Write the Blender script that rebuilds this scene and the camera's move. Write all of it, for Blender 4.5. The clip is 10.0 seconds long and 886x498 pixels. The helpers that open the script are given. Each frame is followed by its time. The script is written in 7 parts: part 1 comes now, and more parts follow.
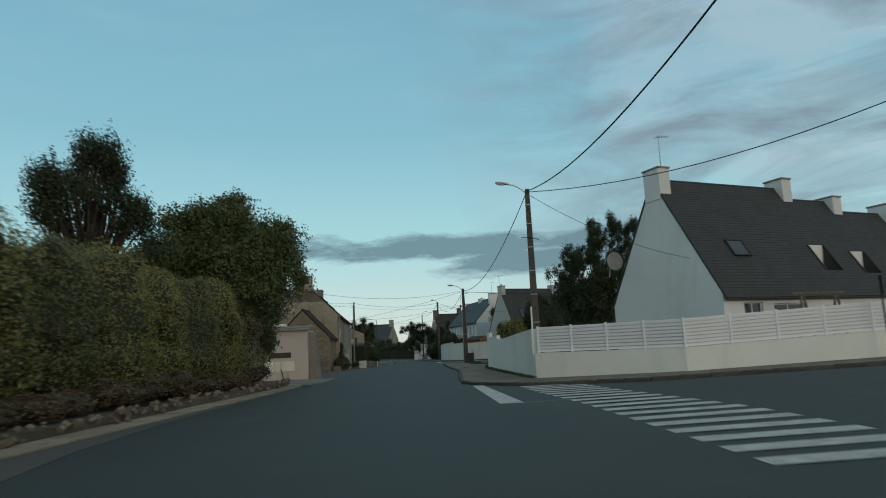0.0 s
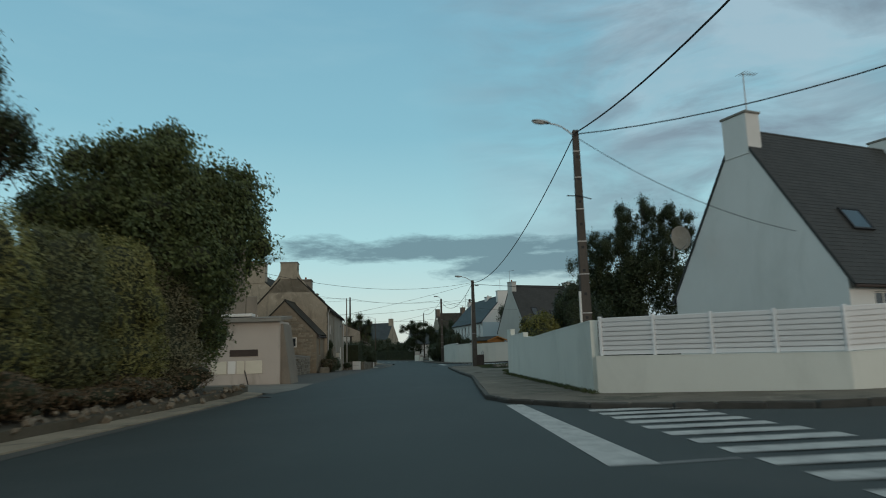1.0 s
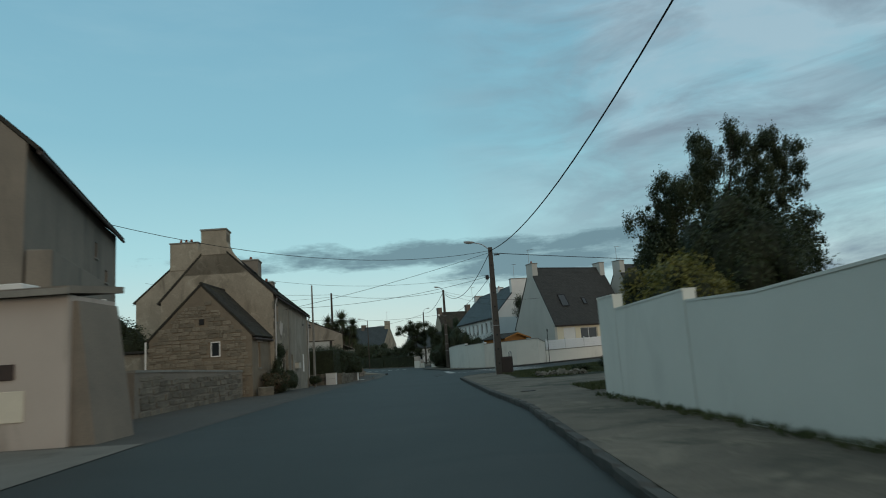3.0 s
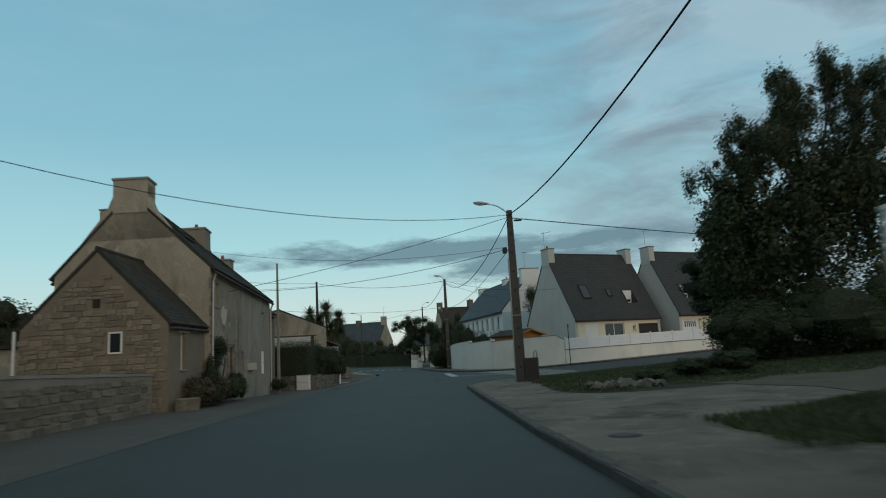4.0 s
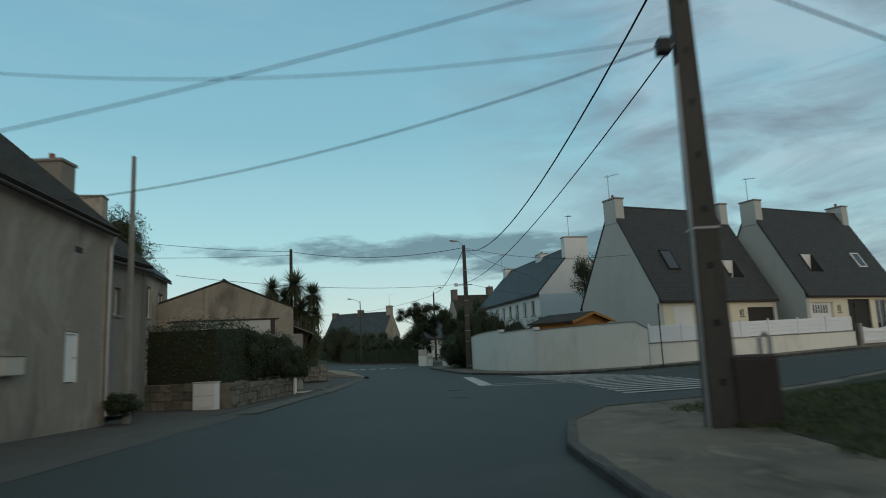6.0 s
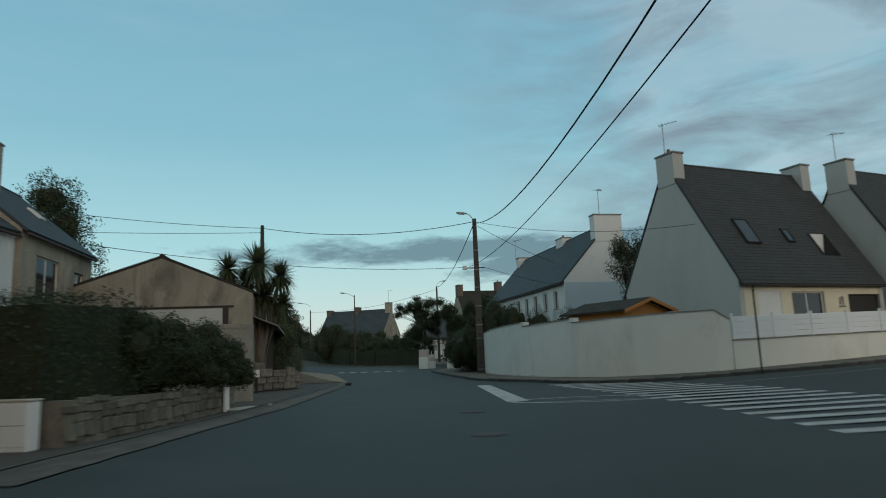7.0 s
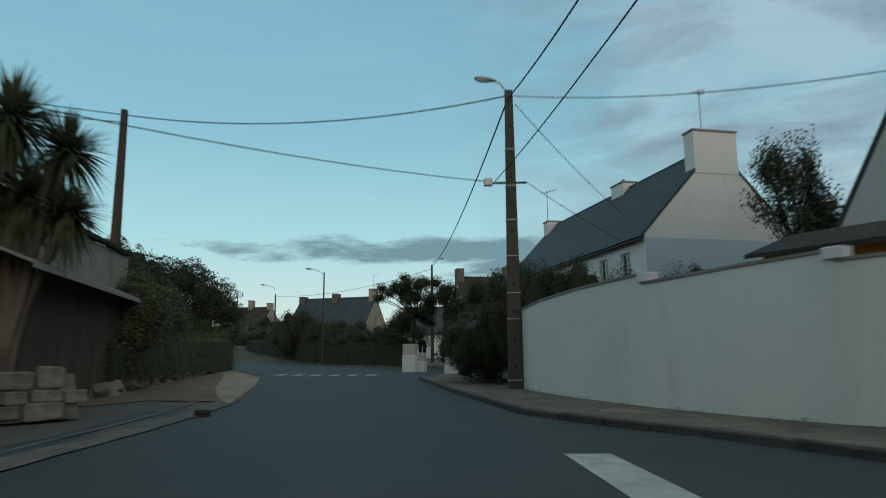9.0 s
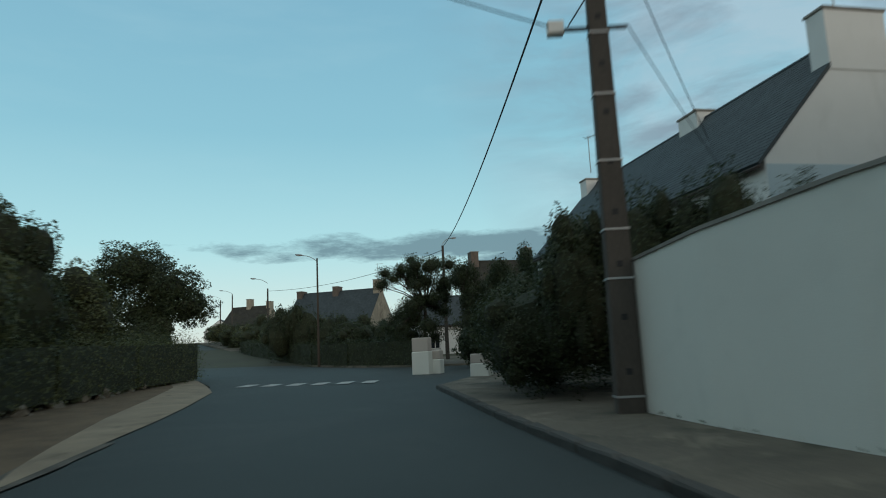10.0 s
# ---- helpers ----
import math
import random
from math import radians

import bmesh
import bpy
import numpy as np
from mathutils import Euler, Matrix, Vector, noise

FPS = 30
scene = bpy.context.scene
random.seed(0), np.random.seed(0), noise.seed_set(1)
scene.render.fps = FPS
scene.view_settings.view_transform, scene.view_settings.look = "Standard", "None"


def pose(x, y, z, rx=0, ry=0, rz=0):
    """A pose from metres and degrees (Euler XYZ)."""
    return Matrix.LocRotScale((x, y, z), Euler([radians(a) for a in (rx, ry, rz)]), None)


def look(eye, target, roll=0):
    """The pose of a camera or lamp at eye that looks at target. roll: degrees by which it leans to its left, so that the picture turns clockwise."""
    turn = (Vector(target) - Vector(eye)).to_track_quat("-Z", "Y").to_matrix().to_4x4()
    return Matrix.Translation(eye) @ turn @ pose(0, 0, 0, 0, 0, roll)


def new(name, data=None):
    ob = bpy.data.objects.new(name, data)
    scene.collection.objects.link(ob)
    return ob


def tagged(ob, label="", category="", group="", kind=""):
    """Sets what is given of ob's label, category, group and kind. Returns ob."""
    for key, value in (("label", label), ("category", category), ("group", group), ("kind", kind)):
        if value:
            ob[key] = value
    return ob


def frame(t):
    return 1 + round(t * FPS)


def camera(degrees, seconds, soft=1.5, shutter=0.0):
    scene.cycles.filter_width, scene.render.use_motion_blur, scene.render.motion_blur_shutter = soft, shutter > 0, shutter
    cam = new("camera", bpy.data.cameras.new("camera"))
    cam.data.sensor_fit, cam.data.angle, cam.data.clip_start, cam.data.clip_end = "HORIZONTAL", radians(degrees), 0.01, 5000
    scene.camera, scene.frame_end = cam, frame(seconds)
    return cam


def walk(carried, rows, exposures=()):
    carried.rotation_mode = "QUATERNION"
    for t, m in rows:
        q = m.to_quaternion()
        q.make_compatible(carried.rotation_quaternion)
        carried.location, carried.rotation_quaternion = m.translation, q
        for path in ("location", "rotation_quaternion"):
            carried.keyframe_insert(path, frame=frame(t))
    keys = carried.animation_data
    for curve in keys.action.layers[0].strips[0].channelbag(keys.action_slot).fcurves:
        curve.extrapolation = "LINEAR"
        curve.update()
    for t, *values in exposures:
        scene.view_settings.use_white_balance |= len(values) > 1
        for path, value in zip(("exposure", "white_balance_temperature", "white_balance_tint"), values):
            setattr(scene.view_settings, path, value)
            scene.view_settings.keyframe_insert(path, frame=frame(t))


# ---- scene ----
import collections

cam = camera(67.9, 10.0, soft=1.0, shutter=0.5)
PATH = [
    (0, (2.071, -3.985, 1.414), (2.078, -2.008, 1.72), -2.7),
    (0.5, (1.84, 0.519, 1.372), (1.848, 2.495, 1.682), -2.3),
    (1, (1.567, 5.404, 1.358), (1.568, 7.379, 1.669), -1.6),
    (1.5, (1.411, 10.127, 1.367), (1.412, 12.102, 1.68), -1.4),
    (2, (1.18, 15.212, 1.337), (1.193, 17.186, 1.656), -2.1),
    (2.2, (1.192, 17.185, 1.369), (1.2, 19.16, 1.684), -2.2),
    (3.3, (1.150, 28.20, 1.300), (1.158, 30.173, 1.626), -4.3),
    (3.5, (1.133, 30.363, 1.35), (1.142, 32.337, 1.67), -3.9),
    (4, (1.038, 35.664, 1.411), (1.041, 37.638, 1.73), -3.3),
    (4.5, (0.84, 40.563, 1.363), (0.838, 42.537, 1.682), -3.2),
    (5, (0.752, 45.671, 1.302), (0.739, 47.646, 1.618), -3.8),
    (5.5, (0.562, 50.378, 1.331), (0.538, 52.353, 1.647), -2.5),
    (5.7, (0.516, 52.30, 1.347), (0.483, 54.276, 1.657), -2.6),
    (6.8, (0.13, 63.546, 1.213), (0.083, 65.521, 1.527), -2.3),
    (7, (0.041, 65.558, 1.2), (-0.006, 67.532, 1.516), -2.3),
    (7.5, (-0.149, 70.527, 1.162), (-0.194, 72.502, 1.479), -1.7),
    (8, (-0.289, 75.64, 1.161), (-0.332, 77.615, 1.472), 0.3),
    (8.5, (-0.449, 80.482, 1.115), (-0.494, 82.457, 1.431), -0.0),
    (9, (-0.703, 85.569, 1.022), (-0.739, 87.543, 1.339), -0.5),
    (9.5, (-1.041, 90.201, 0.956), (-1.084, 92.176, 1.271), -0.6),
    (10, (-1.41, 95.293, 1.10), (-1.467, 97.27, 1.401), -2.7),
]
walk(cam, [(t, look(eye, target, roll)) for t, eye, target, roll in PATH], [(0, 0.0), (8.2, 0.0), (9.5, 0.10), (10, 0.12)])

# ---- sky and light ----
SUN_EL, SUN_AZ = 9.0, 152.0
world = bpy.data.worlds.new("evening_sky")
scene.world = world
world.use_nodes = True


class Nodes:
    """A short way to write node trees."""

    def __init__(self, tree):
        self.tree = tree
        tree.nodes.clear()

    def add(self, kind, **given):
        n = self.tree.nodes.new(kind)
        for key, value in given.items():
            if key == "inputs":
                for k, v in value.items():
                    if isinstance(v, bpy.types.NodeSocket):
                        self.tree.links.new(v, n.inputs[k])
                    else:
                        n.inputs[k].default_value = v
            else:
                setattr(n, key, value)
        return n

    def math(self, op, a, b=0.0, clamp=False):
        return self.add("ShaderNodeMath", operation=op, use_clamp=clamp, inputs={0: a, 1: b}).outputs[0]

    def mix(self, fac, a, b, blend="MIX"):
        n = self.add("ShaderNodeMix", data_type="RGBA", blend_type=blend)
        for i, v in ((0, fac), (6, a), (7, b)):
            if isinstance(v, bpy.types.NodeSocket):
                self.tree.links.new(v, n.inputs[i])
            else:
                n.inputs[i].default_value = v
        return n.outputs[2]

    def ramp(self, fac, stops, interp="LINEAR"):
        n = self.add("ShaderNodeValToRGB", inputs={0: fac})
        n.color_ramp.interpolation = interp
        el = n.color_ramp.elements
        while len(el) < len(stops):
            el.new(0.5)
        for e, (p, c) in zip(el, stops):
            e.position = p
            e.color = (*c, 1) if len(c) == 3 else c
        return n.outputs[0]

    def noise(self, vec, scale, detail=4.0, rough=0.55, dist=0.0):
        n = self.add("ShaderNodeTexNoise", inputs={"Vector": vec, "Scale": scale, "Detail": detail, "Roughness": rough, "Distortion": dist})
        return n.outputs[0]

    def scaled(self, vec, s):
        return self.add("ShaderNodeVectorMath", operation="MULTIPLY", inputs={0: vec, 1: s}).outputs[0]


def build_sky():
    n = Nodes(world.node_tree)
    d = n.add("ShaderNodeTexCoord").outputs["Generated"]
    xyz = n.add("ShaderNodeSeparateXYZ", inputs={0: d})
    x, y, z = xyz.outputs
    sky = n.add("ShaderNodeTexSky", sky_type="NISHITA", sun_disc=False, sun_elevation=radians(SUN_EL), sun_rotation=radians(SUN_AZ), altitude=0, dust_density=1.0)
    nish = n.mix(1.0, sky.outputs[0], (0.11, 0.11, 0.11, 1), "MULTIPLY")
    grad = n.ramp(z, [(0.0, (0.60, 0.60, 0.555)), (0.06, (0.49, 0.605, 0.59)), (0.16, (0.335, 0.565, 0.595)), (0.32, (0.21, 0.43, 0.51)), (0.6, (0.155, 0.33, 0.44)), (1.0, (0.15, 0.29, 0.39))])
    base = n.mix(0.12, grad, nish)
    # azimuth from straight ahead, to the right positive, in radians; elevation as z
    az = n.math("ARCTAN2", x, y)
    warp = n.math("MULTIPLY", n.math("SUBTRACT", n.noise(n.scaled(d, (8.0, 8.0, 34.0)), 1.0, 8.0, 0.66), 0.5), 1.0)

    def blob(az0, el0, wa, we, edge):
        a = n.math("DIVIDE", n.math("SUBTRACT", az, az0), wa)
        e = n.math("DIVIDE", n.math("SUBTRACT", z, el0), we)
        r = n.math("SQRT", n.math("ADD", n.math("MULTIPLY", a, a), n.math("MULTIPLY", e, e)))
        r = n.math("ADD", r, n.math("MULTIPLY", warp, 2.7))
        return n.math("DIVIDE", n.math("SUBTRACT", 1.0 + edge, r), 2 * edge, clamp=True)

    low = n.math("MAXIMUM", blob(0.02, 0.155, 0.30, 0.017, 0.28), blob(0.16, 0.130, 0.16, 0.020, 0.30))
    high = n.noise(n.scaled(d, (1.8, 1.8, 4.2)), 1.7, 7.0, 0.58, 0.5)
    side = n.math("MULTIPLY", n.math("SUBTRACT", n.math("ADD", az, n.math("MULTIPLY", z, 0.35)), 0.10), 2.8, clamp=True)
    veil = n.math("MULTIPLY", n.math("MULTIPLY", n.math("SUBTRACT", high, 0.40), 4.5, clamp=True), side)
    streak = n.noise(n.scaled(d, (2.2, 2.2, 7.5)), 2.0, 6.0, 0.58, 0.4)
    dark = n.math("MULTIPLY", n.math("MULTIPLY", n.math("SUBTRACT", streak, 0.40), 4.5, clamp=True), side)
    thin = n.math("MULTIPLY", n.math("SUBTRACT", n.noise(n.scaled(d, (1.3, 1.3, 6.0)), 2.3, 5.0, 0.6), 0.5), 1.1, clamp=True)
    c = n.mix(n.math("MULTIPLY", thin, 0.5), base, (0.36, 0.52, 0.57, 1))
    c = n.mix(n.math("MULTIPLY", veil, 0.55), c, (0.38, 0.45, 0.50, 1))
    c = n.mix(n.math("MULTIPLY", dark, 0.9), c, (0.175, 0.235, 0.285, 1))
    c = n.mix(n.math("MULTIPLY", low, 0.9), c, (0.125, 0.205, 0.24, 1))
    # broken cloud goes on overhead and behind
    back = n.math("MULTIPLY", n.math("SUBTRACT", 0.25, y), 1.6, clamp=True)
    over = n.math("MULTIPLY", n.math("SUBTRACT", z, 0.55), 3.0, clamp=True)
    cover = n.math("MAXIMUM", back, over)
    cover = n.math("MULTIPLY", cover, n.math("ADD", 0.45, n.math("MULTIPLY", high, 0.7)), clamp=True)
    c = n.mix(cover, c, (0.385, 0.425, 0.415, 1))
    c = n.mix(1.0, c, (0.965, 1.0, 1.015, 1), "MULTIPLY")
    bg = n.add("ShaderNodeBackground", inputs={"Color": c, "Strength": 1.22})
    out = n.add("ShaderNodeOutputWorld")
    n.tree.links.new(bg.outputs[0], out.inputs[0])


build_sky()
sun = new("sun", bpy.data.lights.new("sun", "SUN"))
sun.data.energy, sun.data.angle, sun.data.color = 0.55, radians(25), (1.0, 0.78, 0.58)
# low behind the camera, towards its right-hand side
sun.matrix_world = look((0, 0, 50), (50 * math.sin(radians(SUN_AZ + 180)), 50 * math.cos(radians(SUN_AZ + 180)), 50 - 50 * math.tan(radians(SUN_EL))))

# ---- materials ----


def material(name, colour, other=None, rough=0.85, big=0.6, small=18.0, contrast=0.35, bump=0.15, metal=0.0, stretch=(1, 1, 1), per_object=0.0, per_island=0.0, stain=None, stain_amount=0.0, stain_scale=0.9, spec=0.4, patch=None, patch_scale=1.0):
    """Two scales of variation, optional stains, bump; colour to other by noise."""
    m = bpy.data.materials.new(name)
    m.use_nodes = True
    n = Nodes(m.node_tree)
    co = n.add("ShaderNodeTexCoord").outputs["Object"]
    if stretch != (1, 1, 1):
        co = n.scaled(co, stretch)
    other = other or tuple(c * 0.7 for c in colour)
    a = n.noise(co, big, 5.0, 0.6, 0.3)
    b = n.noise(co, small, 4.0, 0.65)
    f = n.math("ADD", n.math("MULTIPLY", a, 0.6), n.math("MULTIPLY", b, 0.4))
    f = n.math("ADD", n.math("MULTIPLY", n.math("SUBTRACT", f, 0.5), 1.0 + 6.0 * contrast), 0.5, clamp=True)
    c = n.mix(f, (*colour, 1), (*other, 1))
    if stain:
        s = n.noise(n.scaled(co, (1, 1, 0.35)), stain_scale, 6.0, 0.65, 0.8)
        s = n.math("MULTIPLY", n.math("SUBTRACT", s, 0.52), 6.0, clamp=True)
        c = n.mix(n.math("MULTIPLY", s, stain_amount), c, (*stain, 1))
    if patch:
        s = n.noise(n.scaled(co, (1.0, 1.0, 1.0)), patch_scale, 7.0, 0.7, 1.2)
        s = n.math("MULTIPLY", n.math("SUBTRACT", s, 0.54), 9.0, clamp=True)
        c = n.mix(n.math("MULTIPLY", s, 0.8), c, (*patch, 1))
    if per_object or per_island:
        r = n.add("ShaderNodeObjectInfo").outputs["Random"] if per_object else n.add("ShaderNodeNewGeometry").outputs["Random Per Island"]
        k = per_object or per_island
        v = n.math("ADD", n.math("MULTIPLY", r, 2 * k), 1.0 - k)
        hsv = n.add("ShaderNodeHueSaturation", inputs={"Hue": 0.5, "Saturation": 1.0, "Value": v, "Color": c})
        c = hsv.outputs[0]
    p = n.add("ShaderNodeBsdfPrincipled", inputs={"Base Color": c, "Roughness": rough, "Metallic": metal, "Specular IOR Level": spec})
    if bump:
        h = n.math("ADD", n.math("MULTIPLY", a, 0.4), b)
        bp = n.add("ShaderNodeBump", inputs={"Strength": bump, "Distance": 0.03, "Height": h})
        n.tree.links.new(bp.outputs[0], p.inputs["Normal"])
    out = n.add("ShaderNodeOutputMaterial")
    n.tree.links.new(p.outputs[0], out.inputs[0])
    return m


def leaf_material(name, colour, other, vary=0.22, gloss=0.5):
    m = bpy.data.materials.new(name)
    m.use_nodes = True
    n = Nodes(m.node_tree)
    co = n.add("ShaderNodeTexCoord").outputs["Object"]
    r = n.add("ShaderNodeNewGeometry").outputs["Random Per Island"]
    a = n.noise(co, 0.7, 3.0)
    f = n.math("ADD", n.math("ADD", n.math("MULTIPLY", n.math("SUBTRACT", a, 0.5), 3.0), 0.25), n.math("MULTIPLY", r, 0.5), clamp=True)
    c = n.mix(f, (*colour, 1), (*other, 1))
    v = n.math("ADD", n.math("MULTIPLY", r, 2 * vary), 1.0 - vary)
    c = n.add("ShaderNodeHueSaturation", inputs={"Hue": 0.5, "Saturation": 1.0, "Value": v, "Color": c}).outputs[0]
    p = n.add("ShaderNodeBsdfPrincipled", inputs={"Base Color": c, "Roughness": gloss, "Specular IOR Level": 0.3})
    t = n.add("ShaderNodeBsdfTranslucent", inputs={"Color": c})
    mx = n.add("ShaderNodeMixShader", inputs={0: 0.28})
    n.tree.links.new(p.outputs[0], mx.inputs[1])
    n.tree.links.new(t.outputs[0], mx.inputs[2])
    out = n.add("ShaderNodeOutputMaterial")
    n.tree.links.new(mx.outputs[0], out.inputs[0])
    return m


def glass_material(name, colour, rough=0.08):
    m = bpy.data.materials.new(name)
    m.use_nodes = True
    n = Nodes(m.node_tree)
    p = n.add("ShaderNodeBsdfPrincipled", inputs={"Base Color": (*colour, 1), "Roughness": rough, "Specular IOR Level": 0.8})
    out = n.add("ShaderNodeOutputMaterial")
    n.tree.links.new(p.outputs[0], out.inputs[0])
    return m


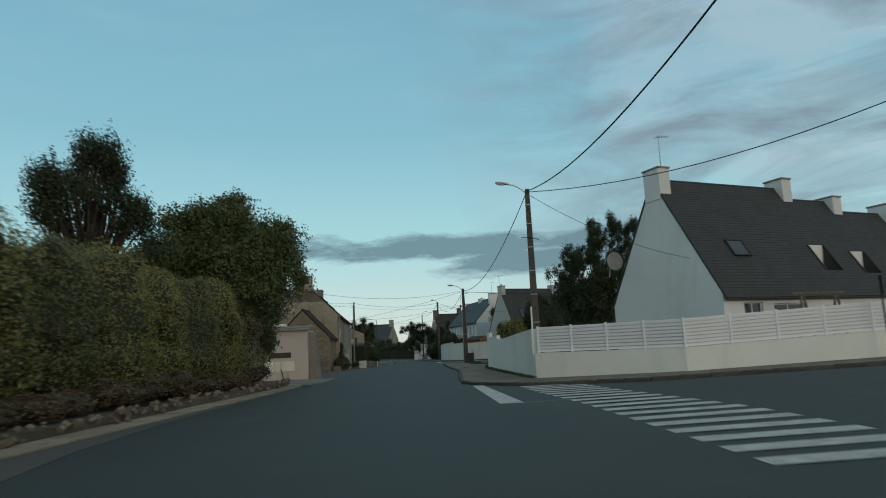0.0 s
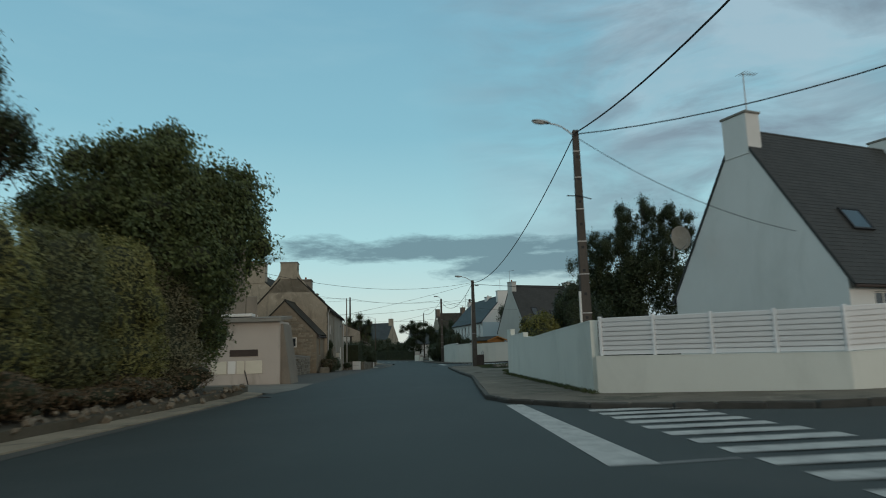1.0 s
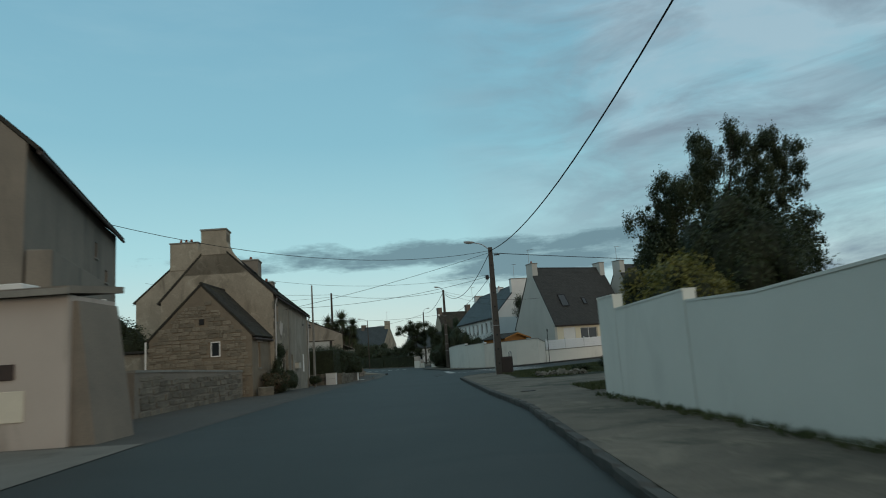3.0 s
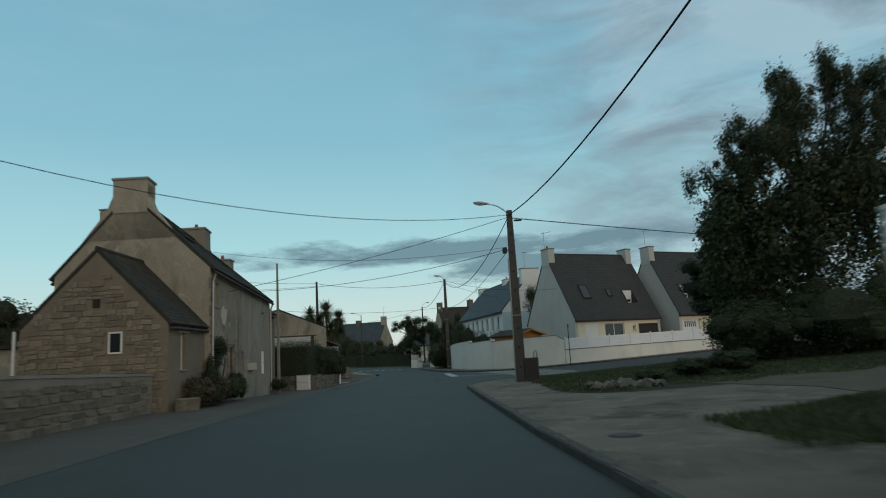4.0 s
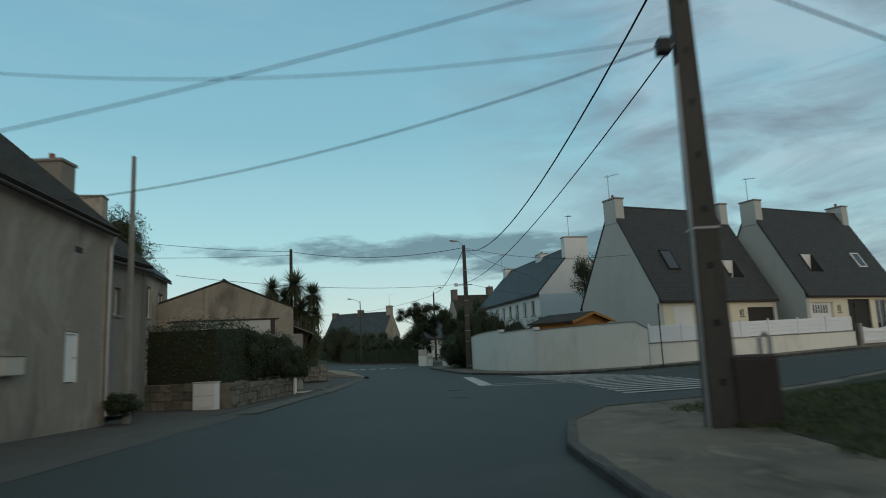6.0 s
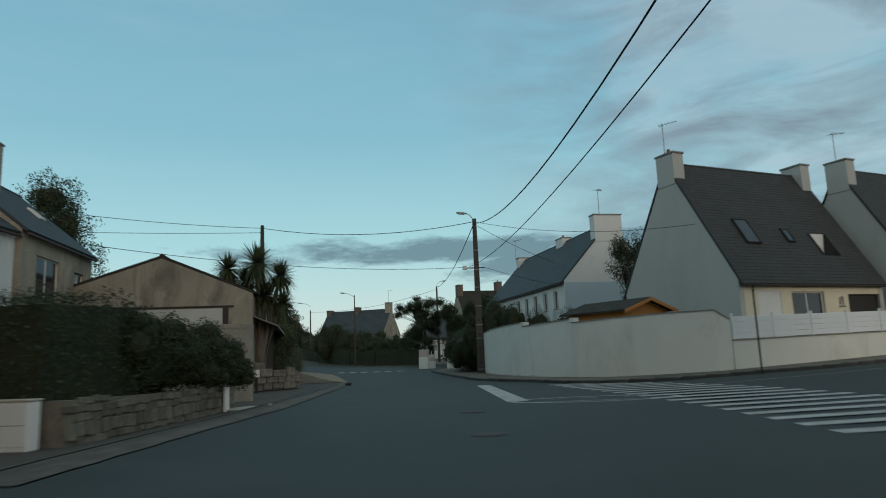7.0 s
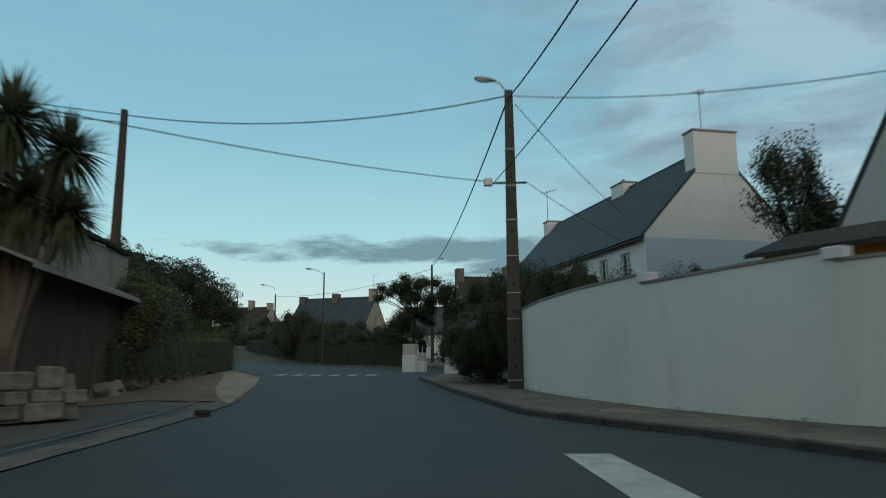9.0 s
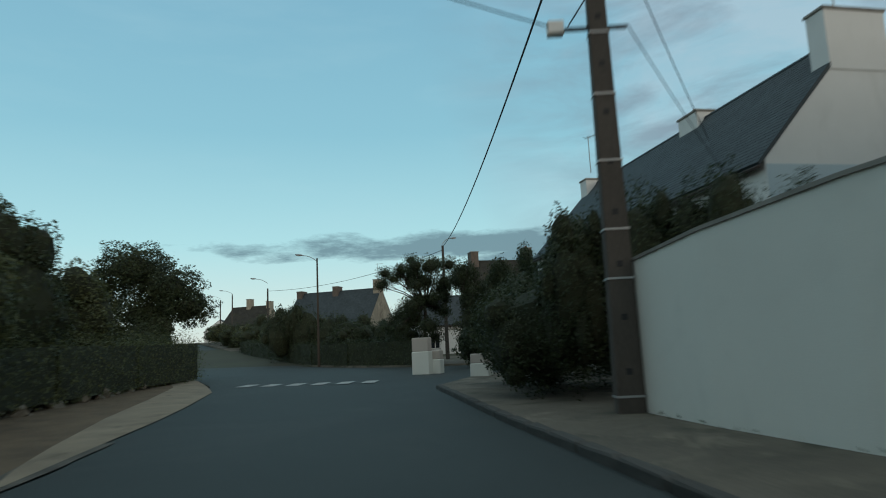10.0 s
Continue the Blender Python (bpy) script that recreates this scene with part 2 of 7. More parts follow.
M = dict(
    asphalt=material("asphalt", (0.034, 0.0435, 0.0415), (0.024, 0.031, 0.0298), rough=0.72, big=0.35, small=60.0, contrast=0.3, bump=0.35, stain=(0.048, 0.054, 0.052), stain_amount=0.55, stain_scale=0.25),
    paint=material("road_paint", (0.50, 0.50, 0.47), (0.30, 0.30, 0.29), rough=0.7, big=2.0, small=40.0, contrast=0.5, bump=0.1, stain=(0.10, 0.10, 0.10), stain_amount=0.45, stain_scale=3.0),
    thin_paint=material("worn_road_paint", (0.30, 0.30, 0.29), (0.10, 0.10, 0.10), rough=0.7, big=2.0, small=40.0, contrast=0.6, bump=0.1),
    sand=material("sandy_verge", (0.33, 0.275, 0.20), (0.20, 0.168, 0.125), rough=0.95, big=0.8, small=35.0, contrast=0.4, bump=0.4, stain=(0.06, 0.055, 0.04), stain_amount=0.6),
    pavement=material("pavement_grit", (0.175, 0.150, 0.116), (0.095, 0.084, 0.066), rough=0.92, big=0.45, small=22.0, contrast=0.55, bump=0.5, stain=(0.036, 0.042, 0.027), stain_amount=0.9, stain_scale=0.55, patch=(0.225, 0.195, 0.148), patch_scale=0.8),
    kerb=material("kerb_concrete", (0.095, 0.092, 0.083), (0.045, 0.046, 0.042), rough=0.9, big=1.5, small=30.0, contrast=0.4, bump=0.2, per_object=0.15),
    apron=material("worn_apron", (0.088, 0.084, 0.074), (0.060, 0.058, 0.052), rough=0.85, big=0.5, small=45.0, contrast=0.4, bump=0.35, stain=(0.13, 0.115, 0.088), stain_amount=0.45, stain_scale=0.5),
    forecourt=material("pale_concrete", (0.20, 0.19, 0.165), (0.145, 0.138, 0.12), rough=0.9, big=0.6, small=40.0, contrast=0.35, bump=0.2, stain=(0.09, 0.085, 0.07), stain_amount=0.5),
    soil=material("bare_soil", (0.115, 0.096, 0.068), (0.062, 0.054, 0.037), rough=0.95, big=1.0, small=30.0, contrast=0.4, bump=0.5),
    litter=material("dry_leaf_litter", (0.175, 0.128, 0.082), (0.095, 0.072, 0.047), rough=0.95, big=1.2, small=26.0, contrast=0.5, bump=0.6),
    palm_bark=material("palm_bark", (0.20, 0.172, 0.138), (0.115, 0.098, 0.08), rough=0.95, big=1.5, small=16.0, contrast=0.5, bump=0.6, stretch=(1, 1, 0.5)),
    lawn=material("lawn_base", (0.034, 0.042, 0.019), (0.020, 0.024, 0.012), rough=0.95, big=0.7, small=50.0, contrast=0.4, bump=0.6),
    ground=material("field_ground", (0.060, 0.062, 0.035), (0.045, 0.042, 0.028), rough=0.95, big=0.15, small=8.0, contrast=0.4, bump=0.3),
    render_white=material("white_render", (0.74, 0.74, 0.72), (0.62, 0.62, 0.60), rough=0.9, big=0.35, small=60.0, contrast=0.2, bump=0.25, stain=(0.50, 0.51, 0.48), stain_amount=0.35, stain_scale=0.5),
    wall_white=material("garden_wall_render", (0.765, 0.775, 0.715), (0.67, 0.68, 0.625), rough=0.9, big=0.4, small=60.0, contrast=0.25, bump=0.25, stain=(0.42, 0.43, 0.39), stain_amount=0.3, stain_scale=0.5),
    # on the house gables this grey also holds the shade of their side
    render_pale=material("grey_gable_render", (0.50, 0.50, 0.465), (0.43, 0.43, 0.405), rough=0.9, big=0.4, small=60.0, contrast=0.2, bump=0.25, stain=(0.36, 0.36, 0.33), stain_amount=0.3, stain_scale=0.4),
    wall_cream=material("cream_wall_render", (0.78, 0.755, 0.69), (0.69, 0.67, 0.61), rough=0.9, big=0.4, small=60.0, contrast=0.25, bump=0.25, stain=(0.40, 0.38, 0.32), stain_amount=0.35, stain_scale=0.5),
    render_cream=material("cream_render", (0.76, 0.69, 0.52), (0.66, 0.60, 0.46), rough=0.9, big=0.4, small=60.0, contrast=0.2, bump=0.25),
    render_blue=material("pale_blue_render", (0.48, 0.58, 0.62), (0.42, 0.51, 0.55), rough=0.9, big=0.4, small=60.0, contrast=0.2, bump=0.2),
    render_grey=material("weathered_grey_render", (0.31, 0.27, 0.21), (0.20, 0.175, 0.14), rough=0.95, big=0.8, small=12.0, contrast=0.55, bump=0.4, stain=(0.10, 0.088, 0.07), stain_amount=0.7, stain_scale=0.7, patch=(0.36, 0.32, 0.255), patch_scale=0.9),
    render_tan=material("tan_stone_facing", (0.375, 0.328, 0.255), (0.265, 0.232, 0.181), rough=0.95, big=0.8, small=11.0, contrast=0.5, bump=0.4, stain=(0.15, 0.13, 0.10), stain_amount=0.7, stain_scale=0.8, patch=(0.43, 0.385, 0.305), patch_scale=1.3),
    render_dark=material("old_cement_render", (0.27, 0.235, 0.19), (0.18, 0.16, 0.135), rough=0.95, big=0.4, small=25.0, contrast=0.4, bump=0.3, stain=(0.08, 0.075, 0.065), stain_amount=0.6, stain_scale=0.5),
    garage=material("garage_render", (0.53, 0.475, 0.425), (0.44, 0.395, 0.355), rough=0.92, big=0.5, small=40.0, contrast=0.25, bump=0.2, stain=(0.24, 0.21, 0.17), stain_amount=0.5),
    stone=material("granite_rubble", (0.275, 0.24, 0.182), (0.165, 0.147, 0.114), rough=0.95, big=1.3, small=14.0, contrast=0.5, bump=0.5, per_object=0.24),
    mortar=material("lime_mortar", (0.24, 0.20, 0.145), (0.17, 0.14, 0.105), rough=0.95, big=1.2, small=30.0, contrast=0.4, bump=0.4),
    dry_stone=material("lichened_stone", (0.215, 0.192, 0.15), (0.115, 0.105, 0.085), rough=0.95, big=2.0, small=18.0, contrast=0.5, bump=0.5, per_object=0.3),
    slate=material("slate_roof", (0.043, 0.043, 0.040), (0.031, 0.031, 0.029), rough=0.65, big=0.8, small=12.0, contrast=0.4, bump=0.15, per_island=0.13),
    slate_old=material("mossy_slate_roof", (0.058, 0.054, 0.046), (0.032, 0.031, 0.027), spec=0.2, rough=0.92, big=0.9, small=12.0, contrast=0.5, bump=0.3, per_island=0.18, stain=(0.10, 0.09, 0.045), stain_amount=0.4),
    slate_blue=material("blue_slate_roof", (0.048, 0.062, 0.068), (0.032, 0.042, 0.047), rough=0.65, big=0.8, small=12.0, contrast=0.4, bump=0.2, per_island=0.2),
    concrete=material("pole_concrete", (0.098, 0.084, 0.071), (0.055, 0.048, 0.042), rough=0.9, big=1.0, small=30.0, contrast=0.4, bump=0.25, stretch=(1, 1, 0.3)),
    timber=material("dark_pole_timber", (0.085, 0.066, 0.05), (0.045, 0.036, 0.028), rough=0.9, big=2.0, small=30.0, contrast=0.5, bump=0.3, stretch=(1, 1, 0.12)),
    metal=material("galvanised_metal", (0.42, 0.43, 0.43), (0.30, 0.31, 0.31), rough=0.5, metal=0.7, big=2.0, small=30.0, bump=0.05),
    dark_metal=material("dark_metal", (0.035, 0.035, 0.037), (0.02, 0.02, 0.02), rough=0.6, metal=0.3, big=2.0, small=30.0, bump=0.05),
    cable=material("cable_rubber", (0.012, 0.012, 0.013), (0.008, 0.008, 0.008), rough=0.7, bump=0.0),
    pvc=material("white_pvc", (0.80, 0.81, 0.82), (0.72, 0.73, 0.74), rough=0.45, big=0.8, small=20.0, contrast=0.2, bump=0.02),
    coping=material("concrete_coping", (0.30, 0.29, 0.26), (0.19, 0.185, 0.165), rough=0.92, big=1.0, small=30.0, contrast=0.4, bump=0.25),
    brick_cap=material("chimney_brick", (0.17, 0.135, 0.11), (0.11, 0.09, 0.075), rough=0.9, big=3.0, small=25.0, contrast=0.4, bump=0.3),
    terracotta=material("terracotta_pot", (0.30, 0.10, 0.06), (0.2, 0.07, 0.045), rough=0.85, big=4.0, small=30.0, bump=0.1),
    orange=material("orange_stained_timber", (0.50, 0.205, 0.045), (0.38, 0.15, 0.03), rough=0.6, big=0.8, small=14.0, contrast=0.3, bump=0.1, stretch=(1, 1, 6)),
    wood_dark=material("weathered_boards", (0.16, 0.135, 0.105), (0.09, 0.076, 0.06), rough=0.9, big=1.0, small=18.0, contrast=0.5, bump=0.3, stretch=(5, 5, 0.5), per_object=0.2),
    bark=material("bark", (0.07, 0.055, 0.042), (0.035, 0.028, 0.022), rough=0.95, big=2.0, small=20.0, contrast=0.5, bump=0.6, stretch=(1, 1, 0.3)),
    # near-black fill for crowns and hedges: their inner shade as a colour
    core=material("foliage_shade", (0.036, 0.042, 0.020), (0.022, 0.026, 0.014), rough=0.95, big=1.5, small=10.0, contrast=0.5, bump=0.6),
    rust=material("brown_painted_steel", (0.065, 0.045, 0.038), (0.04, 0.03, 0.026), rough=0.7, big=1.5, small=20.0, contrast=0.4, bump=0.1),
    door_brown=material("dark_brown_door", (0.035, 0.028, 0.022), (0.022, 0.018, 0.015), rough=0.6, big=1.5, small=20.0, bump=0.1),
    white_paint=material("white_paint", (0.78, 0.77, 0.74), (0.68, 0.67, 0.64), rough=0.6, big=1.0, small=25.0, contrast=0.2, bump=0.05),
    grey_box=material("aged_plastic_box", (0.52, 0.49, 0.42), (0.43, 0.40, 0.34), rough=0.6, big=1.2, small=25.0, contrast=0.3, bump=0.05),
    cream_box=material("cream_plastic_box", (0.70, 0.66, 0.55), (0.60, 0.56, 0.46), rough=0.6, big=1.2, small=25.0, contrast=0.3, bump=0.05),
    render_streaked=material("streaked_cement_coat", (0.31, 0.278, 0.225), (0.21, 0.188, 0.155), rough=0.95, big=0.55, small=9.0, contrast=0.35, bump=0.25, stretch=(1, 1, 0.55), stain=(0.115, 0.105, 0.088), stain_amount=0.6, stain_scale=0.8, patch=(0.34, 0.318, 0.27), patch_scale=0.6),
    tin=material("corrugated_sheet", (0.22, 0.195, 0.165), (0.14, 0.125, 0.105), rough=0.75, big=0.5, small=10.0, contrast=0.4, bump=0.15, stain=(0.12, 0.085, 0.06), stain_amount=0.5),
    raw_concrete=material("stained_raw_concrete", (0.40, 0.37, 0.315), (0.26, 0.24, 0.20), rough=0.95, big=0.7, small=16.0, contrast=0.5, bump=0.5, stain=(0.12, 0.11, 0.09), stain_amount=0.6, stain_scale=0.8),
    grey_stone=material("grey_cut_stone", (0.25, 0.222, 0.182), (0.14, 0.125, 0.104), rough=0.95, big=2.4, small=13.0, contrast=0.6, bump=0.8, per_object=0.16, stain=(0.08, 0.075, 0.06), stain_amount=0.6, stain_scale=2.2),
    sand_stone=material("sandy_stone", (0.215, 0.182, 0.135), (0.12, 0.104, 0.08), rough=0.95, big=2.0, small=18.0, contrast=0.5, bump=0.5, per_object=0.3),
    bin_green=material("green_plastic", (0.055, 0.105, 0.088), (0.038, 0.078, 0.066), rough=0.5, big=1.5, small=25.0, bump=0.03),
    grit=material("pale_grit", (0.135, 0.128, 0.108), (0.068, 0.066, 0.058), rough=0.95, big=1.4, small=30.0, contrast=0.6, bump=0.3),
    fibro=material("fibre_cement_sheet", (0.33, 0.29, 0.232), (0.225, 0.198, 0.16), rough=0.9, big=0.5, small=14.0, contrast=0.5, bump=0.2, stain=(0.13, 0.115, 0.092), stain_amount=0.8, stain_scale=0.75, patch=(0.37, 0.335, 0.28), patch_scale=0.7),
    glass=glass_material("window_glass", (0.02, 0.024, 0.027)),
    lamp_glass=glass_material("lamp_glass", (0.55, 0.56, 0.55), 0.25),
    green_leaf=leaf_material("deciduous_leaves", (0.066, 0.090, 0.036), (0.110, 0.136, 0.049)),
    dark_leaf=leaf_material("dark_leaves", (0.031, 0.046, 0.022), (0.056, 0.071, 0.031)),
    young_leaf=leaf_material("young_tree_leaves", (0.060, 0.072, 0.040), (0.098, 0.106, 0.060)),
    shrub_leaf=leaf_material("shrub_sprays", (0.115, 0.130, 0.060), (0.180, 0.188, 0.084)),
    hedge_leaf=leaf_material("hedge_leaves", (0.170, 0.180, 0.062), (0.270, 0.258, 0.092)),
    yellow_leaf=leaf_material("yellow_green_leaves", (0.100, 0.112, 0.030), (0.205, 0.182, 0.042)),
    grey_leaf=leaf_material("grey_green_leaves", (0.175, 0.175, 0.110), (0.260, 0.245, 0.150)),
    brown_leaf=leaf_material("dry_brown_shrub", (0.105, 0.078, 0.048), (0.165, 0.122, 0.074)),
    cypress=leaf_material("cypress_sprays", (0.070, 0.088, 0.040), (0.115, 0.128, 0.054)),
    palm_leaf=leaf_material("sword_leaves", (0.059, 0.078, 0.040), (0.101, 0.116, 0.059)),
    grass=leaf_material("grass_blades", (0.050, 0.068, 0.026), (0.092, 0.098, 0.040)),
)

# ---- building helpers ----
GROUND_Y = (-300, 15, 26, 40, 50, 65, 80, 95, 110, 150, 165, 180, 205, 225, 300, 3000)
GROUND_Z = (0, 0, -0.03, 0.02, 0.03, -0.02, -0.10, -0.15, -0.12, 0.05, 0.5, 1.3, 3.0, 4.0, 6.0, 9.0)


def gz(x, y):
    z = float(np.interp(y, GROUND_Y, GROUND_Z))
    # the road edge before the barn falls towards the wall
    z -= 0.13 * min(max(0.0, (-x - 6.0) / 1.2), 1.0) * float(np.interp(y, (66, 74, 92, 104), (0, 1, 1, 0)))
    return z + 0.028 * min(max(0.0, x - 6.0), 40.0) + 0.012 * min(max(0.0, -x - 8.0), 40.0)


def thing(name, label, category, at=(0, 0, 0), turn=0.0, group="", kind=""):
    ob = new(name)
    ob.empty_display_size = 0.2
    ob.matrix_basis = pose(at[0], at[1], at[2], 0, 0, turn)
    return tagged(ob, label, category, group, kind)


def mesh_of(name, bm, mats, smooth=False):
    me = bpy.data.meshes.new(name)
    if isinstance(bm, bmesh.types.BMesh):
        bmesh.ops.recalc_face_normals(bm, faces=bm.faces)
        bm.to_mesh(me)
        bm.free()
    else:
        me.from_pydata(bm[0], [], bm[1])
    for m in mats if isinstance(mats, (list, tuple)) else [mats]:
        me.materials.append(m)
    if smooth:
        me.polygons.foreach_set("use_smooth", [True] * len(me.polygons))
    return me


def part(name, bm, mats, parent=None, label="", smooth=False):
    ob = new(name, mesh_of(name, bm, mats, smooth))
    ob.parent = parent
    if label:
        ob["label"] = label
    return ob


def solo(name, bm, mats, label, category, group="", kind="", smooth=False):
    return tagged(part(name, bm, mats, None, "", smooth), label, category, group, kind)


def box(bm, lo, hi, bevel=0.0, m=None):
    """A box from corner to corner, its edges rounded."""
    lo, hi = Vector(lo), Vector(hi)
    made = bmesh.ops.create_cube(bm, size=1.0, matrix=Matrix.Translation((lo + hi) / 2) @ Matrix.Diagonal((*(hi - lo), 1)))
    vs = made["verts"]
    if bevel:
        es = {e for v in vs for e in v.link_edges}
        r = bmesh.ops.bevel(bm, geom=list(es), offset=bevel, segments=1, affect="EDGES", profile=0.5)
        vs = list({v for f in r["faces"] for v in f.verts} | {v for v in vs if v.is_valid})
    if m is not None:
        bmesh.ops.transform(bm, matrix=m, verts=vs)
    return vs


def boxed(lo, hi, bevel=0.01):
    bm = bmesh.new()
    box(bm, lo, hi, bevel)
    return bm


def prism(bm, outline, y0, y1):
    """An outline in x and z, drawn out along y."""
    a = [bm.verts.new((x, y0, z)) for x, z in outline]
    b = [bm.verts.new((x, y1, z)) for x, z in outline]
    n = len(outline)
    bm.faces.new(a)
    bm.faces.new(b[::-1])
    for i in range(n):
        bm.faces.new((a[i], b[i], b[(i + 1) % n], a[(i + 1) % n]))
    return a + b


def rod(bm, p, q, r0, r1=None, sides=10, caps=True):
    """A tapered round bar from p to q."""
    r1 = r0 if r1 is None else r1
    p, q = Vector(p), Vector(q)
    d = q - p
    made = bmesh.ops.create_cone(bm, cap_ends=caps, segments=sides, radius1=r0, radius2=max(r1, 1e-4), depth=d.length)
    m = Matrix.Translation((p + q) / 2) @ d.to_track_quat("Z", "Y").to_matrix().to_4x4()
    bmesh.ops.transform(bm, matrix=m, verts=made["verts"])
    return made["verts"]


def tube(bm, points, r, sides=8):
    """One unbroken round bar through the points."""
    points = [Vector(p) for p in points]
    rings = []
    for i, p in enumerate(points):
        d = (points[min(i + 1, len(points) - 1)] - points[max(i - 1, 0)]).normalized()
        side = d.cross(Vector((0, 0, 1)) if abs(d.z) < 0.95 else Vector((1, 0, 0))).normalized()
        up = side.cross(d)
        rings.append([bm.verts.new(p + (side * math.cos(a) + up * math.sin(a)) * r) for a in (2 * math.pi * k / sides for k in range(sides))])
    for u, v in zip(rings, rings[1:]):
        for k in range(sides):
            bm.faces.new((u[k], u[(k + 1) % sides], v[(k + 1) % sides], v[k]))
    bm.faces.new(rings[0])
    bm.faces.new(rings[-1][::-1])


def slab(outline, dz, skirt=0.25, step=4.0):
    """A ground sheet of that outline (x, y), lying dz over the ground, with a skirt down its edge."""
    bm = bmesh.new()
    f = bm.faces.new([bm.verts.new((x, y, 0)) for x, y in outline])
    if f.normal.z < 0:
        f.normal_flip()
    xs, ys = [p[0] for p in outline], [p[1] for p in outline]
    for axis, lo, hi, s in ((1, min(ys), max(ys), step), (0, min(xs), max(xs), step * 1.5)):
        k = math.ceil(lo / s)
        while k * s < hi:
            co = (k * s, 0, 0) if axis == 0 else (0, k * s, 0)
            no = (1, 0, 0) if axis == 0 else (0, 1, 0)
            bmesh.ops.bisect_plane(bm, geom=bm.verts[:] + bm.edges[:] + bm.faces[:], plane_co=co, plane_no=no)
            k += 1
    rim = [e for e in bm.edges if len(e.link_faces) == 1]
    for v in bm.verts:
        v.co.z = gz(v.co.x, v.co.y) + dz
    if skirt:
        r = bmesh.ops.extrude_edge_only(bm, edges=rim)
        for v in r["geom"]:
            if isinstance(v, bmesh.types.BMVert):
                v.co.z -= skirt
    return bm


# ---- ground, road, pavements ----
def ground_sheet():
    xs = [-3000, -800, -250, -90, -50, -30, -20, -14, -8, 0, 6, 14, 24, 46, 90, 250, 800, 3000]
    ys = [-2500, -500, -120, -60, -20, 0, 15, 35, 50, 65, 80, 95, 110, 130, 150, 200, 280, 400, 900, 3000]
    verts = [(x, y, gz(x, y) - 0.10) for y in ys for x in xs]
    w = len(xs)
    return verts, [(j * w + i, j * w + i + 1, (j + 1) * w + i + 1, (j + 1) * w + i) for j in range(len(ys) - 1) for i in range(w - 1)]


solo("ground", ground_sheet(), M["ground"], "dull green and brown fields reaching the horizon", "ground", kind="structure")
WEST_EDGE = [(-5.3, -60), (-5.3, 60), (-5.6, 79), (-6.3, 87), (-6.9, 92), (-7.6, 98), (-8.1, 102), (-8.9, 111), (-12.2, 123), (-19, 137), (-33, 165), (-60, 215), (-100, 290)]
FAR_JUNCTION = [(-93, 293), (-54, 222), (-27, 172), (-15, 151), (-11, 146), (-5, 140), (8, 136), (40, 133), (40, 126), (8, 128), (-1, 124), (-2.3, 116), (-1.5, 111), (-0.7, 106), (0.9, 99.2), (2.2, 97), (3.3, 95.6), (4.2, 93.2), (8, 90.8), (14, 91.5), (26, 97), (60, 113)]
EAST_EDGE = [(60, 104), (28, 85), (14, 75.5), (9, 71.8), (3.1, 69.5), (1.9, 65), (1.95, 58), (2.4, 47), (2.9, 40), (2.7, 25), (4.4, 21.4), (9, 18.6), (16, 17.8), (40, 22), (40, 3), (16, 1.8), (8.8, 0.2), (4.8, -2.6), (3.4, -5.2), (3.4, -60)]
ROAD = WEST_EDGE + FAR_JUNCTION + EAST_EDGE
solo("road", slab(ROAD, 0.0, 0.1), M["asphalt"], "worn dark grey asphalt village road with side streets", "road", kind="structure")

APRON = [(-4.9, 32.5), (-5.0, 44), (-5.2, 60), (-5.2, 79), (-5.1, 84), (-5.25, 87), (-5.5, 91), (-5.75, 96), (-5.95, 99), (-6.35, 102.2), (-9.0, 103.4), (-9.8, 101.5), (-12, 99.5), (-40, 99.5), (-40, 32.5)]
solo("apron", slab(APRON, 0.004, 0, 0.8), M["apron"], "grey worn asphalt apron before the farm buildings", "yard", kind="structure")
FORECOURT = [(-5.0, 30.9), (-4.7, 33.5), (-5.0, 38.6), (-13.5, 38.9), (-13.5, 33.0), (-7.0, 32.6)]
solo("forecourt", slab(FORECOURT, 0.012, 0), M["forecourt"], "pale concrete forecourt before a garage", "forecourt", kind="structure")
VERGE_NEAR = [(-5.25, -60), (-5.25, 29.5), (-5.5, 31.2), (-6.6, 32.4), (-40, 32.4), (-40, -60)]
solo("verge", slab(VERGE_NEAR, 0.03, 0.1), M["sand"], "sandy stony verge along the road", "verge", kind="structure")
VERGE_BEND = [(-6.3, 102.0), (-7.9, 109), (-8.9, 113), (-10.5, 118.8), (-12.6, 123.6), (-19.2, 137.4), (-33.5, 165.6), (-61, 216), (-63, 216), (-35, 165.6), (-20.9, 137.6), (-13.9, 123.3), (-11.6, 116.5), (-9.6, 110.2), (-7.9, 105.6), (-7.0, 103.4)]
solo("bank", slab([(-6.9, 103.0), (-7.8, 105.6), (-9.5, 110.2), (-11.5, 116.5), (-13.8, 123.3), (-20.8, 137.6), (-34.9, 165.6), (-63, 216), (-90, 216), (-60, 137), (-40, 99.6), (-12.2, 99.6), (-9.6, 101.6), (-8.9, 103.3)], 0.02, 0, 1.6), M["litter"], "brown leaf litter and soil behind the verge at the bend", "bank", kind="structure")
solo("verge", slab(VERGE_BEND, 0.024, 0, 1.2), M["sand"], "sandy verge curving along the bend", "verge", kind="structure")
SHOULDER = [(-5.2, -60), (-3.6, -60), (-3.7, 4.5), (-4.3, 7.5), (-4.75, 12), (-4.95, 20), (-5.1, 30), (-5.2, 30)]
